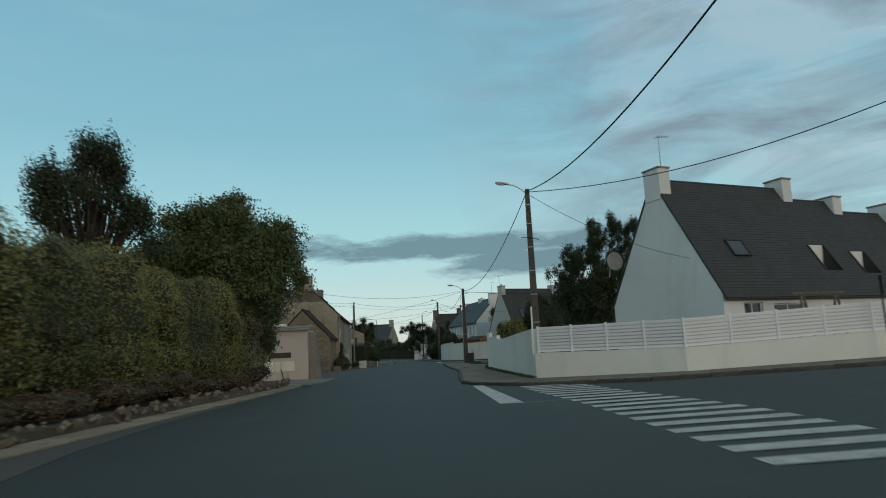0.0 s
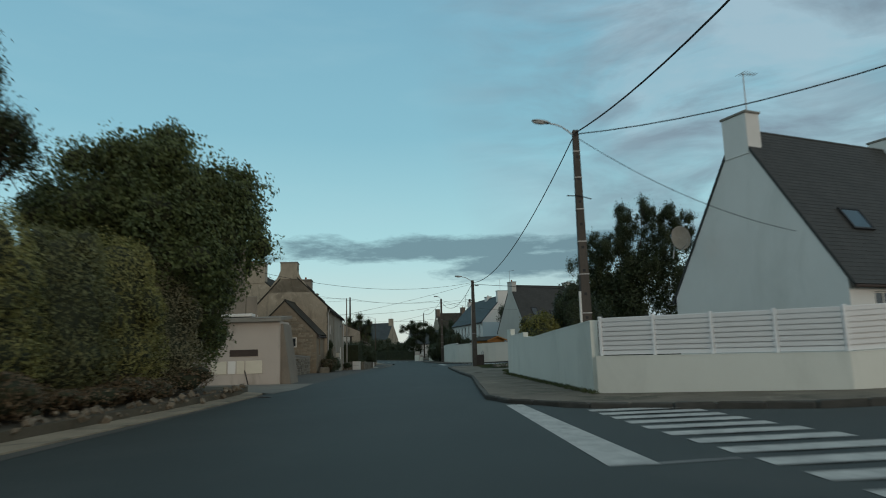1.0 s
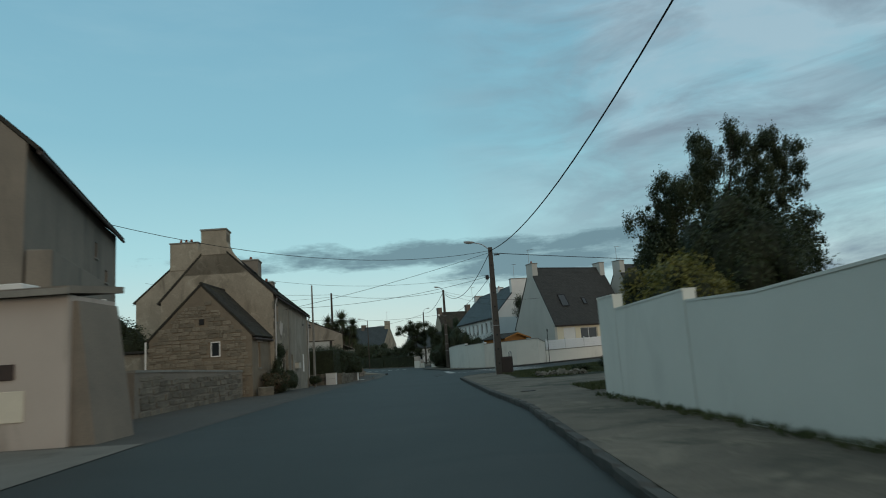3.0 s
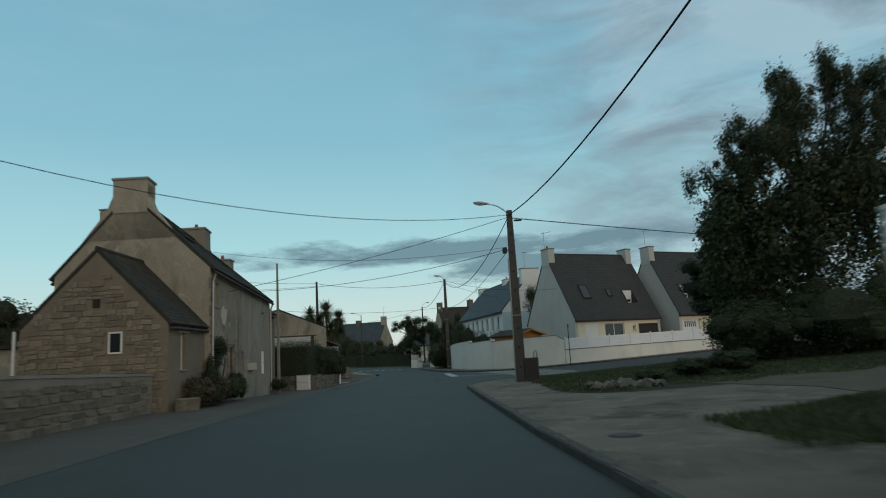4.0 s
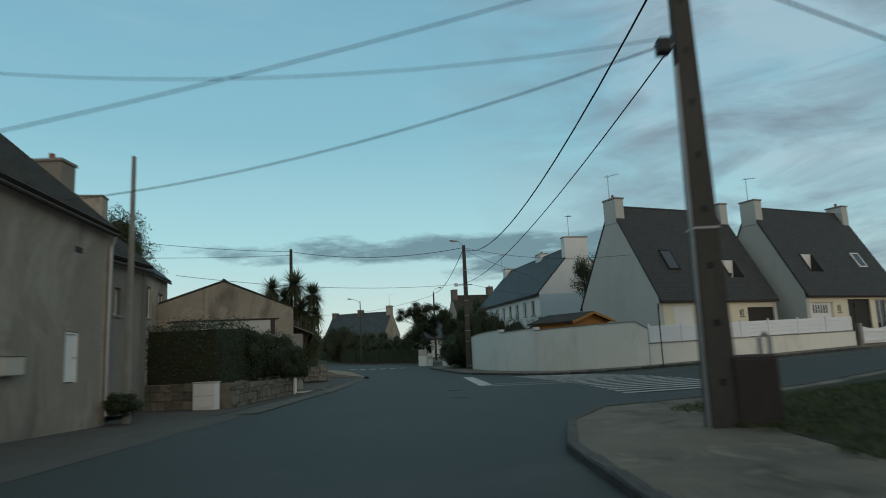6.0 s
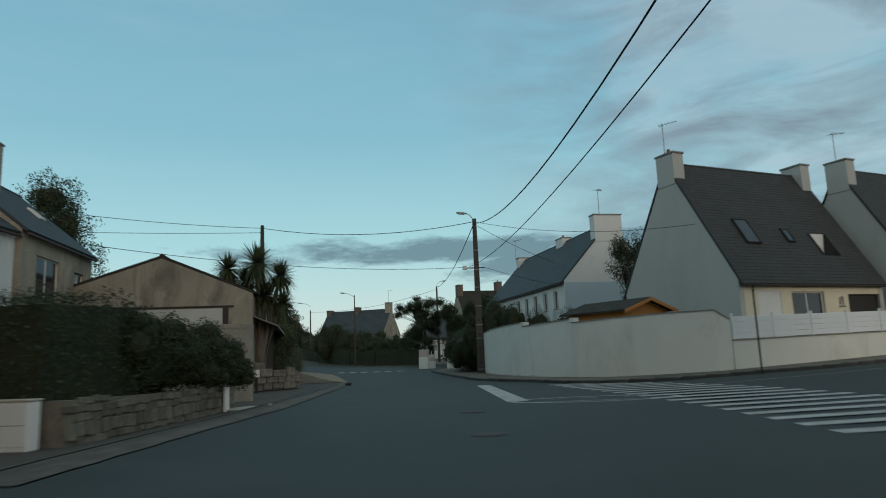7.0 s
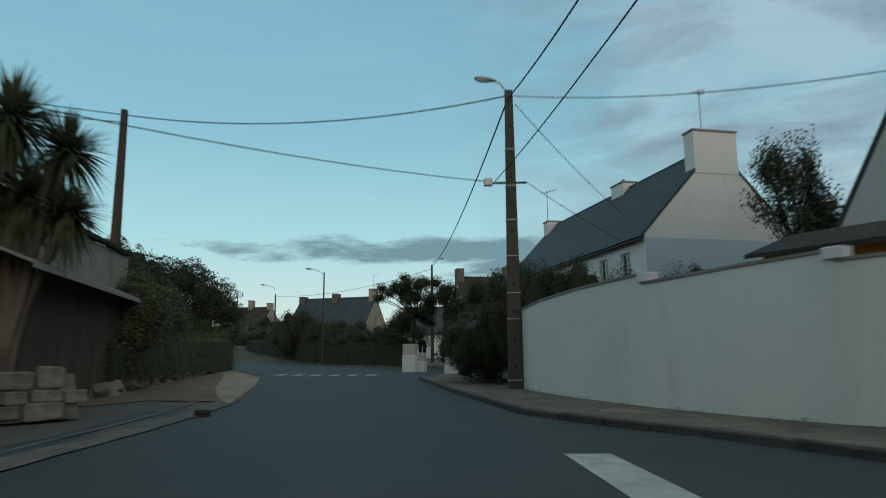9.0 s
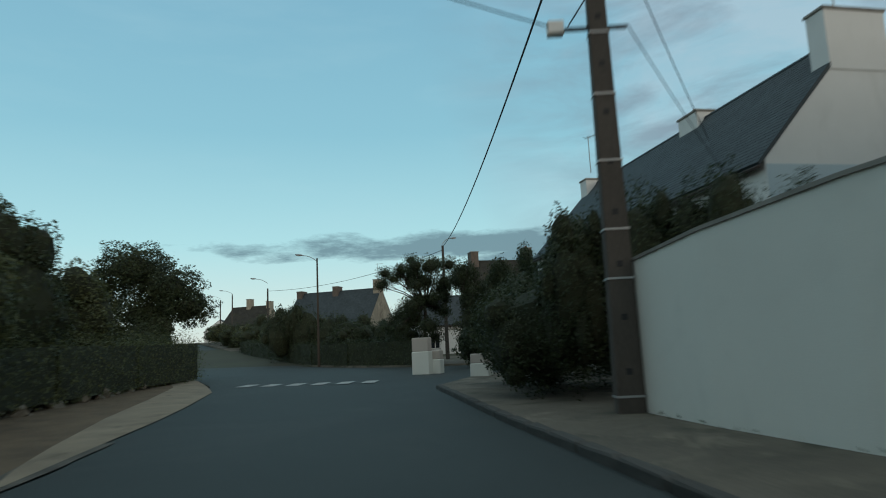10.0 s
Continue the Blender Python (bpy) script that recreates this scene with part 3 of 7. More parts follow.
solo("shoulder", slab(SHOULDER, 0.005, 0), M["apron"], "strip of older brownish asphalt beside the verge", "road shoulder", kind="structure")
BLOCK_A = [(2.85, 25.2), (3.0, 40), (2.55, 47), (2.1, 58), (1.9, 64.2), (2.35, 67.0), (3.4, 69.4), (5.6, 70.6), (9.2, 72.4), (14, 76.4), (28, 85.6), (60, 103), (60, 24.5), (40, 22.6), (16, 18.4), (9.1, 19.2), (5.0, 21.4), (3.3, 23.4)]
solo("pavement", slab(BLOCK_A, 0.11, 0.25), M["pavement"], "gritty beige pavement with weeds and worn kerb", "pavement", kind="structure")
BLOCK_B = [(60, 113.6), (26, 97.6), (14, 92.1), (8.0, 90.5), (5.4, 91.6), (4.2, 92.6), (3.5, 94.0), (2.9, 95.3), (1.8, 96.8), (0.7, 98.9), (-0.7, 106.2), (-1.5, 111.2), (-2.3, 116.1), (-0.7, 123.4), (8, 127.4), (60, 125.4)]
solo("pavement", slab(BLOCK_B, 0.11, 0.25), M["pavement"], "gritty beige pavement curving round a wall", "pavement", kind="structure")
BLOCK_0 = [(3.5, -60), (3.5, -5), (5.0, -2.3), (9.0, 0.6), (16, 2.2), (40, 3.4), (40, -60)]
solo("pavement", slab(BLOCK_0, 0.11, 0.25), M["pavement"], "gritty beige pavement at a street corner", "pavement", kind="structure")
BLOCK_FAR = [(-92, 293.5), (-53.4, 222.4), (-26.4, 172.4), (-14.4, 151.6), (-10.6, 146.7), (-4.8, 140.7), (8, 136.7), (60, 133.7), (60, 300)]
solo("pavement", slab(BLOCK_FAR, 0.10, 0.25), M["pavement"], "pavement across the far junction", "pavement", kind="structure")
DIRT = [(7.6, 43.2), (9.0, 47), (9.4, 51), (8.6, 54.2), (8.2, 57.0), (10, 58.6), (14, 58.8), (30, 60), (30, 44), (12, 42.5)]
solo("bare_ground", slab(DIRT, 0.125, 0.1), M["soil"], "dark bare earth under the trees", "earth", kind="structure")
TURF = [(5.4, 44.2), (5.1, 45.4), (5.3, 46.3), (6.1, 47.0), (7.2, 47.4), (8.1, 48.4), (9.4, 48.9), (11, 50.4), (13, 51.0), (16, 50.0), (16, 46), (13, 43.7), (9, 43.0), (7.1, 43.6), (6.2, 43.3)]
solo("turf", slab(TURF, 0.129, 0.05), M["lawn"], "dark patch of rough grass in worn gravel", "grass", kind="structure")
LAWN = [(6.4, 54.1), (5.1, 54.5), (4.5, 55.5), (4.3, 57.3), (4.45, 60.0), (4.7, 64.4), (5.2, 67.2), (6.0, 69.8), (9.5, 72.0), (14.5, 76.2), (30, 85), (50, 95), (50, 60), (30, 56), (12, 54.0)]
solo("lawn", slab(LAWN, 0.118, 0), M["lawn"], "short dull green grass by the side street", "lawn", kind="structure")


def painted(name, quads, label, mat="paint", group="", parent=None, dz=0.006):
    """Road marking: flat quads laid 5 mm over the road."""
    bm = bmesh.new()
    for q in quads:
        f = bm.faces.new([bm.verts.new((x, y, gz(x, y) + dz)) for x, y in q])
        if f.normal.z < 0:
            f.normal_flip()
    if parent:
        return part(name, bm, M[mat], parent)
    return solo(name, bm, M[mat], label, "road marking", group, "structure")


def marking_bar(x0, x1, y0, y1, slant=0.0):
    return [(x0, y0), (x1, y0 + slant), (x1, y1 + slant), (x0, y1)]


painted("edge_line", [[(3.42, 13.35), (4.05, 13.4), (3.52, 22.8), (3.08, 22.8)]], "broad white line across the mouth of a side street", group="broad lines")
painted("edge_line", [[(1.16, 83.3), (1.75, 83.6), (1.10, 93.6), (0.55, 93.6)]], "broad white line across the mouth of a side street", group="broad lines")
painted("thin_line", [[(4.05, 13.40), (4.05, 13.50), (5.1, 13.72), (5.1, 13.62)]], "thin worn white line", "thin_paint")
roundel = thing("road_roundel", "worn white oval speed marking painted on a side street", "road marking", kind="structure")
oval = [(3.45 + 2.26 * math.cos(a), 83.4 + 1.03 * math.sin(a), 3.45 + 2.06 * math.cos(a), 83.4 + 0.92 * math.sin(a)) for a in (2 * math.pi * k / 40 for k in range(41))]
painted("ring", [[(a, b), (e, f), (g, h), (c, d)] for (a, b, c, d), (e, f, g, h) in zip(oval, oval[1:])], "", parent=roundel)
for x0, x1, y0, y1 in ((1.75, 4.9, 82.78, 82.96), (2.3, 2.75, 83.76, 83.86), (3.1, 3.6, 83.72, 83.88), (4.3, 4.8, 83.7, 83.86)):
    painted("bar", [marking_bar(x0, x1, y0, y1)], "", "thin_paint", parent=roundel)
crossing = thing("zebra_crossing", "worn white zebra crossing bars over a side street", "zebra crossing", kind="structure")
for i in range(19):
    y = 3.55 + 0.96 * i - 0.006 * max(0, i - 8) ** 2
    x0, x1 = float(np.interp(y, (4, 12, 17, 21), (5.62, 5.35, 4.92, 4.7))), float(np.interp(y, (4, 9, 14.6, 17, 21), (8.05, 8.05, 7.4, 7.1, 6.9)))
    painted("bar", [marking_bar(x0, x1, y, y + 0.48, 0.03)], "", parent=crossing)
crossing = thing("zebra_crossing", "worn white zebra crossing bars over a side street", "zebra crossing", kind="structure")
for i in range(19):
    y = 74.9 + 1.0 * i - 0.0045 * i * i
    x0, x1 = float(np.interp(y, (75, 80, 84, 86, 88.6, 91.9), (5.15, 5.1, 4.65, 4.3, 3.8, 3.2))), float(np.interp(y, (75, 80, 85, 89.3, 91.7), (8.95, 8.9, 8.4, 7.2, 5.3)))
    painted("bar", [marking_bar(x0, x1, y, y + 0.40, 0.12)], "", parent=crossing)
WORN = [(-5.75, 50.0), (-5.6, 56.5), (-6.0, 63.0), (-6.35, 69.0), (-6.9, 75.0)]
EDGE = [(-4.95, 73.0), (-5.05, 79.0), (-4.95, 84.0), (-5.1, 87.0), (-5.35, 91.0), (-5.6, 96.0), (-5.8, 99.0), (-6.2, 102.2), (-7.0, 105.8)]
rng = random.Random(9)
EDGE = [(float(np.interp(y, [p[1] for p in EDGE], [p[0] for p in EDGE])), y) for y in np.linspace(73.0, 105.8, 60)]
for inner, outer, what in ((0.62, 0.0, "band of pale grit along the road edge"), (1.25, 1.08, "thin pale line of grit along the worn path")):
    rim = [(x - outer + rng.uniform(-0.025, 0.025), y) for x, y in EDGE]
    solo("worn_strip", slab(rim + [(x - inner + rng.uniform(-0.04, 0.04), y) for x, y in reversed(EDGE)], 0.02, 0, 0.8), M["grit"], what, "road edge", kind="structure")
painted("worn_strip", [[(a, b), (c, d), (c - 0.16, d), (a - 0.16, b)] for (a, b), (c, d) in zip(WORN, WORN[1:])], "faint pale grit line across the apron", "grit", dz=0.010)
painted("thin_line", [[(7.6, 87.0), (13.0, 88.6), (13.0, 88.72), (7.6, 87.12)], [(13.0, 88.6), (26.0, 94.6), (26.0, 94.74), (13.0, 88.72)]], "thin worn white line", "thin_paint")
for x, y, w in ((-4.8, 28.9, 0.24), (-5.75, 98.9, 0.17)):
    dr = thing("drain_cover", "small dark iron drain in the gutter", "drain cover", (x, y, gz(x, y) + 0.004), 10, "drain covers", "structure")
    part("grate_frame", boxed((-w, -0.2, 0), (w, 0.2, 0.012), 0.003), M["dark_metal"], dr)
    if y > 90:
        part("inlet_hood", boxed((-0.15, -0.1, 0.012), (0.15, 0.13, 0.13), 0.03), M["dark_metal"], dr)
    for k in range(5):
        part("grate_bar", boxed((-w + 0.04 + k * (2 * w - 0.1) / 5, -0.15, 0.012), (-w + 0.09 + k * (2 * w - 0.1) / 5, 0.15, 0.022), 0), M["rust"], dr)
for x, y, r in ((0.2, 80.7, 0.3), (0.4, 76.3, 0.3), (3.5, 45.4, 0.24)):
    mh = thing("manhole_cover", "round iron cover set in the ground", "manhole cover", (x, y, gz(x, y) + (0.11 if x > 3 else 0.0)), 0, "manhole covers", "structure")
    bm = bmesh.new()
    rod(bm, (0, 0, -0.02), (0, 0, 0.010), r, r, 24)
    part("cover_rim", bm, M["kerb"], mh)
    bm = bmesh.new()
    rod(bm, (0, 0, 0.0), (0, 0, 0.016), r * 0.85, r * 0.85, 24)
    part("lid", bm, M["rust"], mh)
giveway = thing("give_way_line", "row of short white give-way dashes across the road", "road marking", kind="structure")
for i in range(6):
    x = -10.7 + 1.02 * i
    painted("dash", [marking_bar(x, x + 0.55, 121.6 - 0.1 * i, 123.3 - 0.1 * i, -0.05)], "", parent=giveway, dz=0.03)


# ---- walls and houses ----
def wall_panel(length, height, thick, openings=()):
    """An upright wall along x, its outer face at y = 0, with openings (x0, x1, z0, z1) through it."""
    xs = sorted({0.0, length, *(v for o in openings for v in o[:2])})
    zs = sorted({0.0, height, *(v for o in openings for v in o[2:4])})
    bm = bmesh.new()
    grid = {}

    def v(i, k, y):
        if (i, k, y) not in grid:
            grid[i, k, y] = bm.verts.new((xs[i], y, zs[k]))
        return grid[i, k, y]

    def solid(i, k):
        if not (0 <= i < len(xs) - 1 and 0 <= k < len(zs) - 1):
            return False
        cx, cz = (xs[i] + xs[i + 1]) / 2, (zs[k] + zs[k + 1]) / 2
        return not any(o[0] < cx < o[1] and o[2] < cz < o[3] for o in openings)

    for i in range(len(xs) - 1):
        for k in range(len(zs) - 1):
            if not solid(i, k):
                continue
            for y in (0.0, thick):
                bm.faces.new((v(i, k, y), v(i + 1, k, y), v(i + 1, k + 1, y), v(i, k + 1, y)))
            for di, dk, a, b in ((-1, 0, (i, k), (i, k + 1)), (1, 0, (i + 1, k), (i + 1, k + 1)), (0, -1, (i, k), (i + 1, k)), (0, 1, (i, k + 1), (i + 1, k + 1))):
                if not solid(i + di, k + dk):
                    bm.faces.new((v(*a, 0.0), v(*b, 0.0), v(*b, thick), v(*a, thick)))
    return bm


def slates(length, slope, course=0.20, width=0.22, jitter=0.003, holes=()):
    """Overlapping slates on a slope: x along the eave, y up the slope, z out of it."""
    rng = random.Random(int(length * 100 + slope * 10))
    verts, faces = [], []
    rows = int(math.ceil(slope / course))
    for j in range(rows):
        y0, y1 = j * course, min((j + 1) * course + 0.02, slope)
        x = -width * (0.5 if j % 2 else 0.0)
        while x < length:
            a, b = max(x + 0.004, 0), min(x + width - 0.004, length)
            if b - a > 0.02 and not any(o[0] - 0.05 < (a + b) / 2 < o[1] + 0.05 and o[2] < (y0 + y1) / 2 < o[3] for o in holes):
                h = 0.012 + rng.uniform(0, jitter)
                k = len(verts)
                d = rng.uniform(-0.008, 0.008)
                verts += [(a, y0 + d, h), (b, y0 + d, h), (b, y1, 0.004), (a, y1, 0.004), (a, y0 + d, 0.0), (b, y0 + d, 0.0)]
                faces += [(k, k + 1, k + 2, k + 3), (k + 4, k + 5, k + 1, k)]
            x += width
    return verts, faces


def window(parent, m, w, h, frame_mat, panes=2, depth=0.12, glass="glass", label="", sill=True, bars=0):
    """A window with frame, panes and sill: x across, y inwards, z up, from its lower corner."""
    win = new("window")
    win.parent, win.matrix_basis = parent, m
    if label:
        win["label"] = label
    bm = bmesh.new()
    t = 0.06
    for lo, hi in (((0, 0), (w, t)), ((0, h - t), (w, h)), ((0, t), (t, h - t)), ((w - t, t), (w, h - t))):
        box(bm, (lo[0], depth, lo[1]), (hi[0], depth + 0.06, hi[1]), 0.006)
    for i in range(1, panes):
        x = w * i / panes
        box(bm, (x - 0.035, depth + 0.002, t), (x + 0.035, depth + 0.058, h - t), 0.006)
    for i in range(bars):
        z = h * (i + 1) / (bars + 1)
        box(bm, (t, depth + 0.012, z - 0.012), (w - t, depth + 0.05, z + 0.012))
    part("window_frame", bm, frame_mat, win)
    for i in range(panes):
        part("pane", boxed((w * i / panes + 0.03, depth + 0.025, 0.03), (w * (i + 1) / panes - 0.03, depth + 0.035, h - 0.03), 0), M[glass], win)
    if sill:
        part("window_sill", boxed((-0.06, -0.05, -0.07), (w + 0.06, depth, 0.0), 0.01), M["coping"], win)
    return win


def panel_door(parent, m, w, h, mat, depth=0.14, lights=0, label=""):
    d = new("door")
    d.parent, d.matrix_basis = parent, m
    if label:
        d["label"] = label
    part("door_leaf", boxed((0.05, depth, 0.02), (w - 0.05, depth + 0.05, h - 0.05), 0.008), mat, d)
    bm = bmesh.new()
    for lo, hi in (((0, 0), (0.05, h)), ((w - 0.05, 0), (w, h)), ((0.05, h - 0.05), (w - 0.05, h))):
        box(bm, (lo[0], depth - 0.03, lo[1]), (hi[0], depth + 0.06, hi[1]), 0.005)
    part("door_frame", bm, mat, d)
    for i in range(lights):
        a = w * (0.16 + 0.7 * i / lights)
        part("pane", boxed((a, depth - 0.006, h * 0.70), (a + w * 0.40 / lights, depth + 0.002, h * 0.93), 0), M["glass"], d)
    bm = bmesh.new()
    rod(bm, (w - 0.13, depth - 0.05, h * 0.5), (w - 0.13, depth + 0.01, h * 0.5), 0.022, 0.022, 8)
    part("door_handle", bm, M["metal"], d)
    return d


def chimney(parent, at, w, d, z0, z1, mat, pots=1, cap_mat="coping", cowl=False):
    """A rendered stack with a slightly wider cap and pots; at is its middle."""
    ch = new("chimney")
    ch.parent, ch.matrix_basis = parent, Matrix.Translation((at[0], at[1], 0))
    bm = bmesh.new()
    box(bm, (-w / 2, -d / 2, z0), (w / 2, d / 2, z1 - 0.1), 0.02)
    part("chimney_body", bm, mat, ch)
    bm = bmesh.new()
    box(bm, (-w / 2 - 0.05, -d / 2 - 0.05, z1 - 0.1), (w / 2 + 0.05, d / 2 + 0.05, z1), 0.015)
    part("cap", bm, M[cap_mat], ch)
    for i in range(pots):
        y = (i - (pots - 1) / 2) * min(0.4, d / max(pots, 1))
        bm = bmesh.new()
        rod(bm, (0, y, z1), (0, y, z1 + 0.28), 0.11, 0.085, 10)
        part("chimney_pot", bm, M["dark_metal" if cowl else "terracotta"], ch)
    return ch


def aerial(at, height, turn, label="thin roof aerial with short cross bars", group="roof aerials"):
    an = thing("roof_aerial", label, "aerial", at, turn, group)
    bm = bmesh.new()
    rod(bm, (0, 0, 0), (0, 0, height), 0.028, 0.022, 8)
    part("mast", bm, M["metal"], an)
    bm = bmesh.new()
    rod(bm, (-0.2, 0, height - 0.1), (0.75, 0, height - 0.02), 0.016, 0.016, 6)
    part("boom", bm, M["metal"], an)
    bm = bmesh.new()
    for i in range(6):
        x = -0.15 + 0.17 * i
        l = 0.30 - 0.025 * i
        rod(bm, (x, -l, height - 0.09 + 0.015 * i), (x, l, height - 0.09 + 0.015 * i), 0.01, 0.01, 5)
    part("elements", bm, M["metal"], an)
    return an


def house(name, label, corner, ang, wf, wb, length, z0, ze, zr, walls, roof="slate", front=(), gable0=(), gable1=(), over=0.18, zeb=None, chimneys=(), skylights=(), gutter=True, group="", front_mat=None, gable_mat=None, insets=()):
    """A pitched-roof house. Local x runs along the eaves, y from the front eave to the back, heights from the ground z0.
    front: openings (x0, x1, z0, z1, kind); chimneys: (x, width, depth, top, pots); skylights: (x, up, w, h)."""
    h = thing(name, label, "house", (corner[0], corner[1], z0), ang, group)
    zeb = ze if zeb is None else zeb
    W, t = wf + wb, 0.30
    wm = M[walls]
    fm, gm = M[front_mat or walls], M[gable_mat or walls]
    e, b, r = ze - z0, zeb - z0, zr - z0
    # front and back walls butt against the gables
    fw = wall_panel(length - 2 * t, e - 0.06, t, [(o[0] - t, o[1] - t, o[2], o[3]) for o in front])
    bmesh.ops.translate(fw, verts=fw.verts, vec=(t, 0.02, 0))
    part("wall", fw, fm, h)
    part("wall", boxed((t, W - t - 0.02, 0), (length - t, W - 0.02, b - 0.06), 0), wm, h)
    for x, holes in ((0.0, gable0), (length - t, gable1)):
        bm = bmesh.new()
        bmesh.ops.rotate(bm, verts=prism(bm, [(0, 0), (W, 0), (W, b), (wf, r), (0, e)], 0, t), cent=(0, 0, 0), matrix=Matrix.Rotation(radians(90), 3, "Z"))
        bmesh.ops.translate(bm, verts=bm.verts, vec=(x + t, 0, 0))
        part("wall", bm, gm, h)
        for y0, y1, a0, a1 in holes:
            outer = 0.0 if x == 0.0 else length
            s = -1 if x == 0.0 else 1
            m = Matrix.Translation((outer + s * 0.10, y0 if s > 0 else y1, a0)) @ Matrix.Rotation(radians(90 if s > 0 else -90), 4, "Z")
            window(h, m, y1 - y0, a1 - a0, M["white_paint"], 1, 0.02, sill=False)
    # two roof slopes, each a board with slates on it
    for sign, run, eave, y_eave in ((1, wf, e, 0.0), (-1, wb, b, W)):
        rise = r - eave
        s = math.hypot(run, rise)
        th = math.atan2(rise, run)
        rf = new("roof")
        rf.parent = h
        if sign > 0:
            rf.matrix_basis = Matrix.Translation((-0.03, y_eave, eave)) @ Matrix.Rotation(th, 4, "X")
        else:
            rf.matrix_basis = Matrix.Translation((length + 0.03, y_eave, eave)) @ Matrix.Rotation(math.pi, 4, "Z") @ Matrix.Rotation(th, 4, "X")
        ov = over / math.cos(th)
        cut = insets if sign > 0 else ()
        deck = wall_panel(length + 0.06, s + ov + 0.04, 0.10, [(a, c, u + ov, w + ov) for a, c, u, w in cut])
        bmesh.ops.transform(deck, matrix=Matrix.Translation((0, -ov, 0.12)) @ Matrix.Rotation(radians(-90), 4, "X"), verts=deck.verts)
        part("roof_deck", deck, M[roof], rf)
        v, f = slates(length + 0.06, s + ov + 0.04, holes=[(a, c, u + ov, w + ov) for a, c, u, w in cut])
        tagged(part("slate_cover", ([(x, y - ov, z + 0.12) for x, y, z in v], f), M[roof], rf), kind="stuff")
        for a, c, u, w in cut:
            d = w - u
            cy, cz = u + d * math.cos(th) ** 2, -d * math.cos(th) * math.sin(th)
            ins = new("roof_terrace")
            ins.parent = rf
            for x0, x1 in ((a - 0.08, a), (c, c + 0.08)):
                bm = bmesh.new()
                p = [[bm.verts.new((x, yy, zz)) for yy, zz in ((u, 0.19), (w, 0.19), (cy, cz))] for x in (x0, x1)]
                bm.faces.new(p[0])
                bm.faces.new(p[1][::-1])
                for i in range(3):
                    bm.faces.new((p[0][i], p[1][i], p[1][(i + 1) % 3], p[0][(i + 1) % 3]))
                part("cheek", bm, M[roof], ins)
            for nm, q, mt in (("terrace_floor", ((u, 0.0), (cy, cz)), "coping"), ("dormer_wall", ((cy, cz), (w, 0.1)), "white_paint")):
                bm = bmesh.new()
                bm.faces.new([bm.verts.new((x, *q[k])) for x, k in ((a, 0), (c, 0), (c, 1), (a, 1))])
                part(nm, bm, M[mt], ins)
            rise2 = d * math.sin(th)
            part("pane", boxed((a + 0.14, -0.03, rise2 * 0.18), (c - 0.14, -0.012, rise2 * 0.9), 0), M["glass"], ins).matrix_basis = Matrix.Translation((0, cy, cz)) @ Matrix.Rotation(-th, 4, "X")
        if sign > 0:
            for x, up, w2, h2, kind in skylights:
                sk = new("skylight")
                sk.parent, sk.matrix_basis = rf, Matrix.Translation((x, up, 0.13))
                bm = bmesh.new()
                for lo, hi in (((0, 0), (w2, 0.09)), ((0, h2 - 0.09), (w2, h2)), ((0, 0.09), (0.09, h2 - 0.09)), ((w2 - 0.09, 0.09), (w2, h2 - 0.09))):
                    box(bm, (*lo, 0), (*hi, 0.09), 0.008)
                part("window_frame", bm, M["white_paint" if kind == "white" else "dark_metal"], sk)
                part("pane", boxed((0.08, 0.08, 0.05), (w2 - 0.08, h2 - 0.08, 0.06), 0), M["glass"], sk)
    bm = bmesh.new()
    rod(bm, (-0.03, wf, r + 0.13), (length + 0.03, wf, r + 0.13), 0.1, 0.1, 8)
    part("ridge", bm, M[roof], h)
    for i, ch in enumerate(chimneys):
        cx = ch[1] / 2 - 0.036 if ch[0] < 1.0 else length - ch[1] / 2 + 0.036 if ch[0] > length - 1.0 else ch[0]
        chimney(h, (cx, wf + (ch[6] if len(ch) > 6 else 0)), ch[1], ch[2], r - (ch[2] / 2 + 0.04) * (r - e) / wf, ch[3] - z0, M[ch[5]] if len(ch) > 5 else gm, ch[4])
    if gutter:
        bm = bmesh.new()
        rod(bm, (0, -over - 0.05, e - 0.12 - over * (r - e) / wf * 0.6), (length, -over - 0.05, e - 0.12 - over * (r - e) / wf * 0.6), 0.06, 0.06, 8)
        part("gutter", bm, M["rust"], h)
    for o in front:
        w2, h2 = o[1] - o[0], o[3] - o[2]
        m = Matrix.Translation((o[0], 0.02, o[2]))
        k = o[4]
        if k == "door":
            panel_door(h, m, w2, h2, M["white_paint"])
        elif k == "dark_door":
            panel_door(h, m, w2, h2, M["door_brown"])
        elif k == "garage":
            panel_door(h, m, w2, h2, M["white_paint"], lights=6, label="white garage door with a row of small lights")
        elif k == "shutter":
            panel_door(h, m, w2, h2, M["white_paint"], 0.03, label="closed white shutter")
        else:
            window(h, m, w2, h2, M["white_paint"], 1 if w2 < 0.8 else 2, bars=1 if k == "barred" else 0)
    return h


def along(path, step):
    """Points every step metres along a line of (x, y), with its heading."""
    out = []
    for (x0, y0), (x1, y1) in zip(path, path[1:]):
        l = math.hypot(x1 - x0, y1 - y0)
        n = max(1, round(l / step))
        out += [(x0 + (x1 - x0) * i / n, y0 + (y1 - y0) * i / n, math.atan2(y1 - y0, x1 - x0)) for i in range(n)]
    x0, y0 = path[-1]
    return out + [(x0, y0, out[-1][2])]


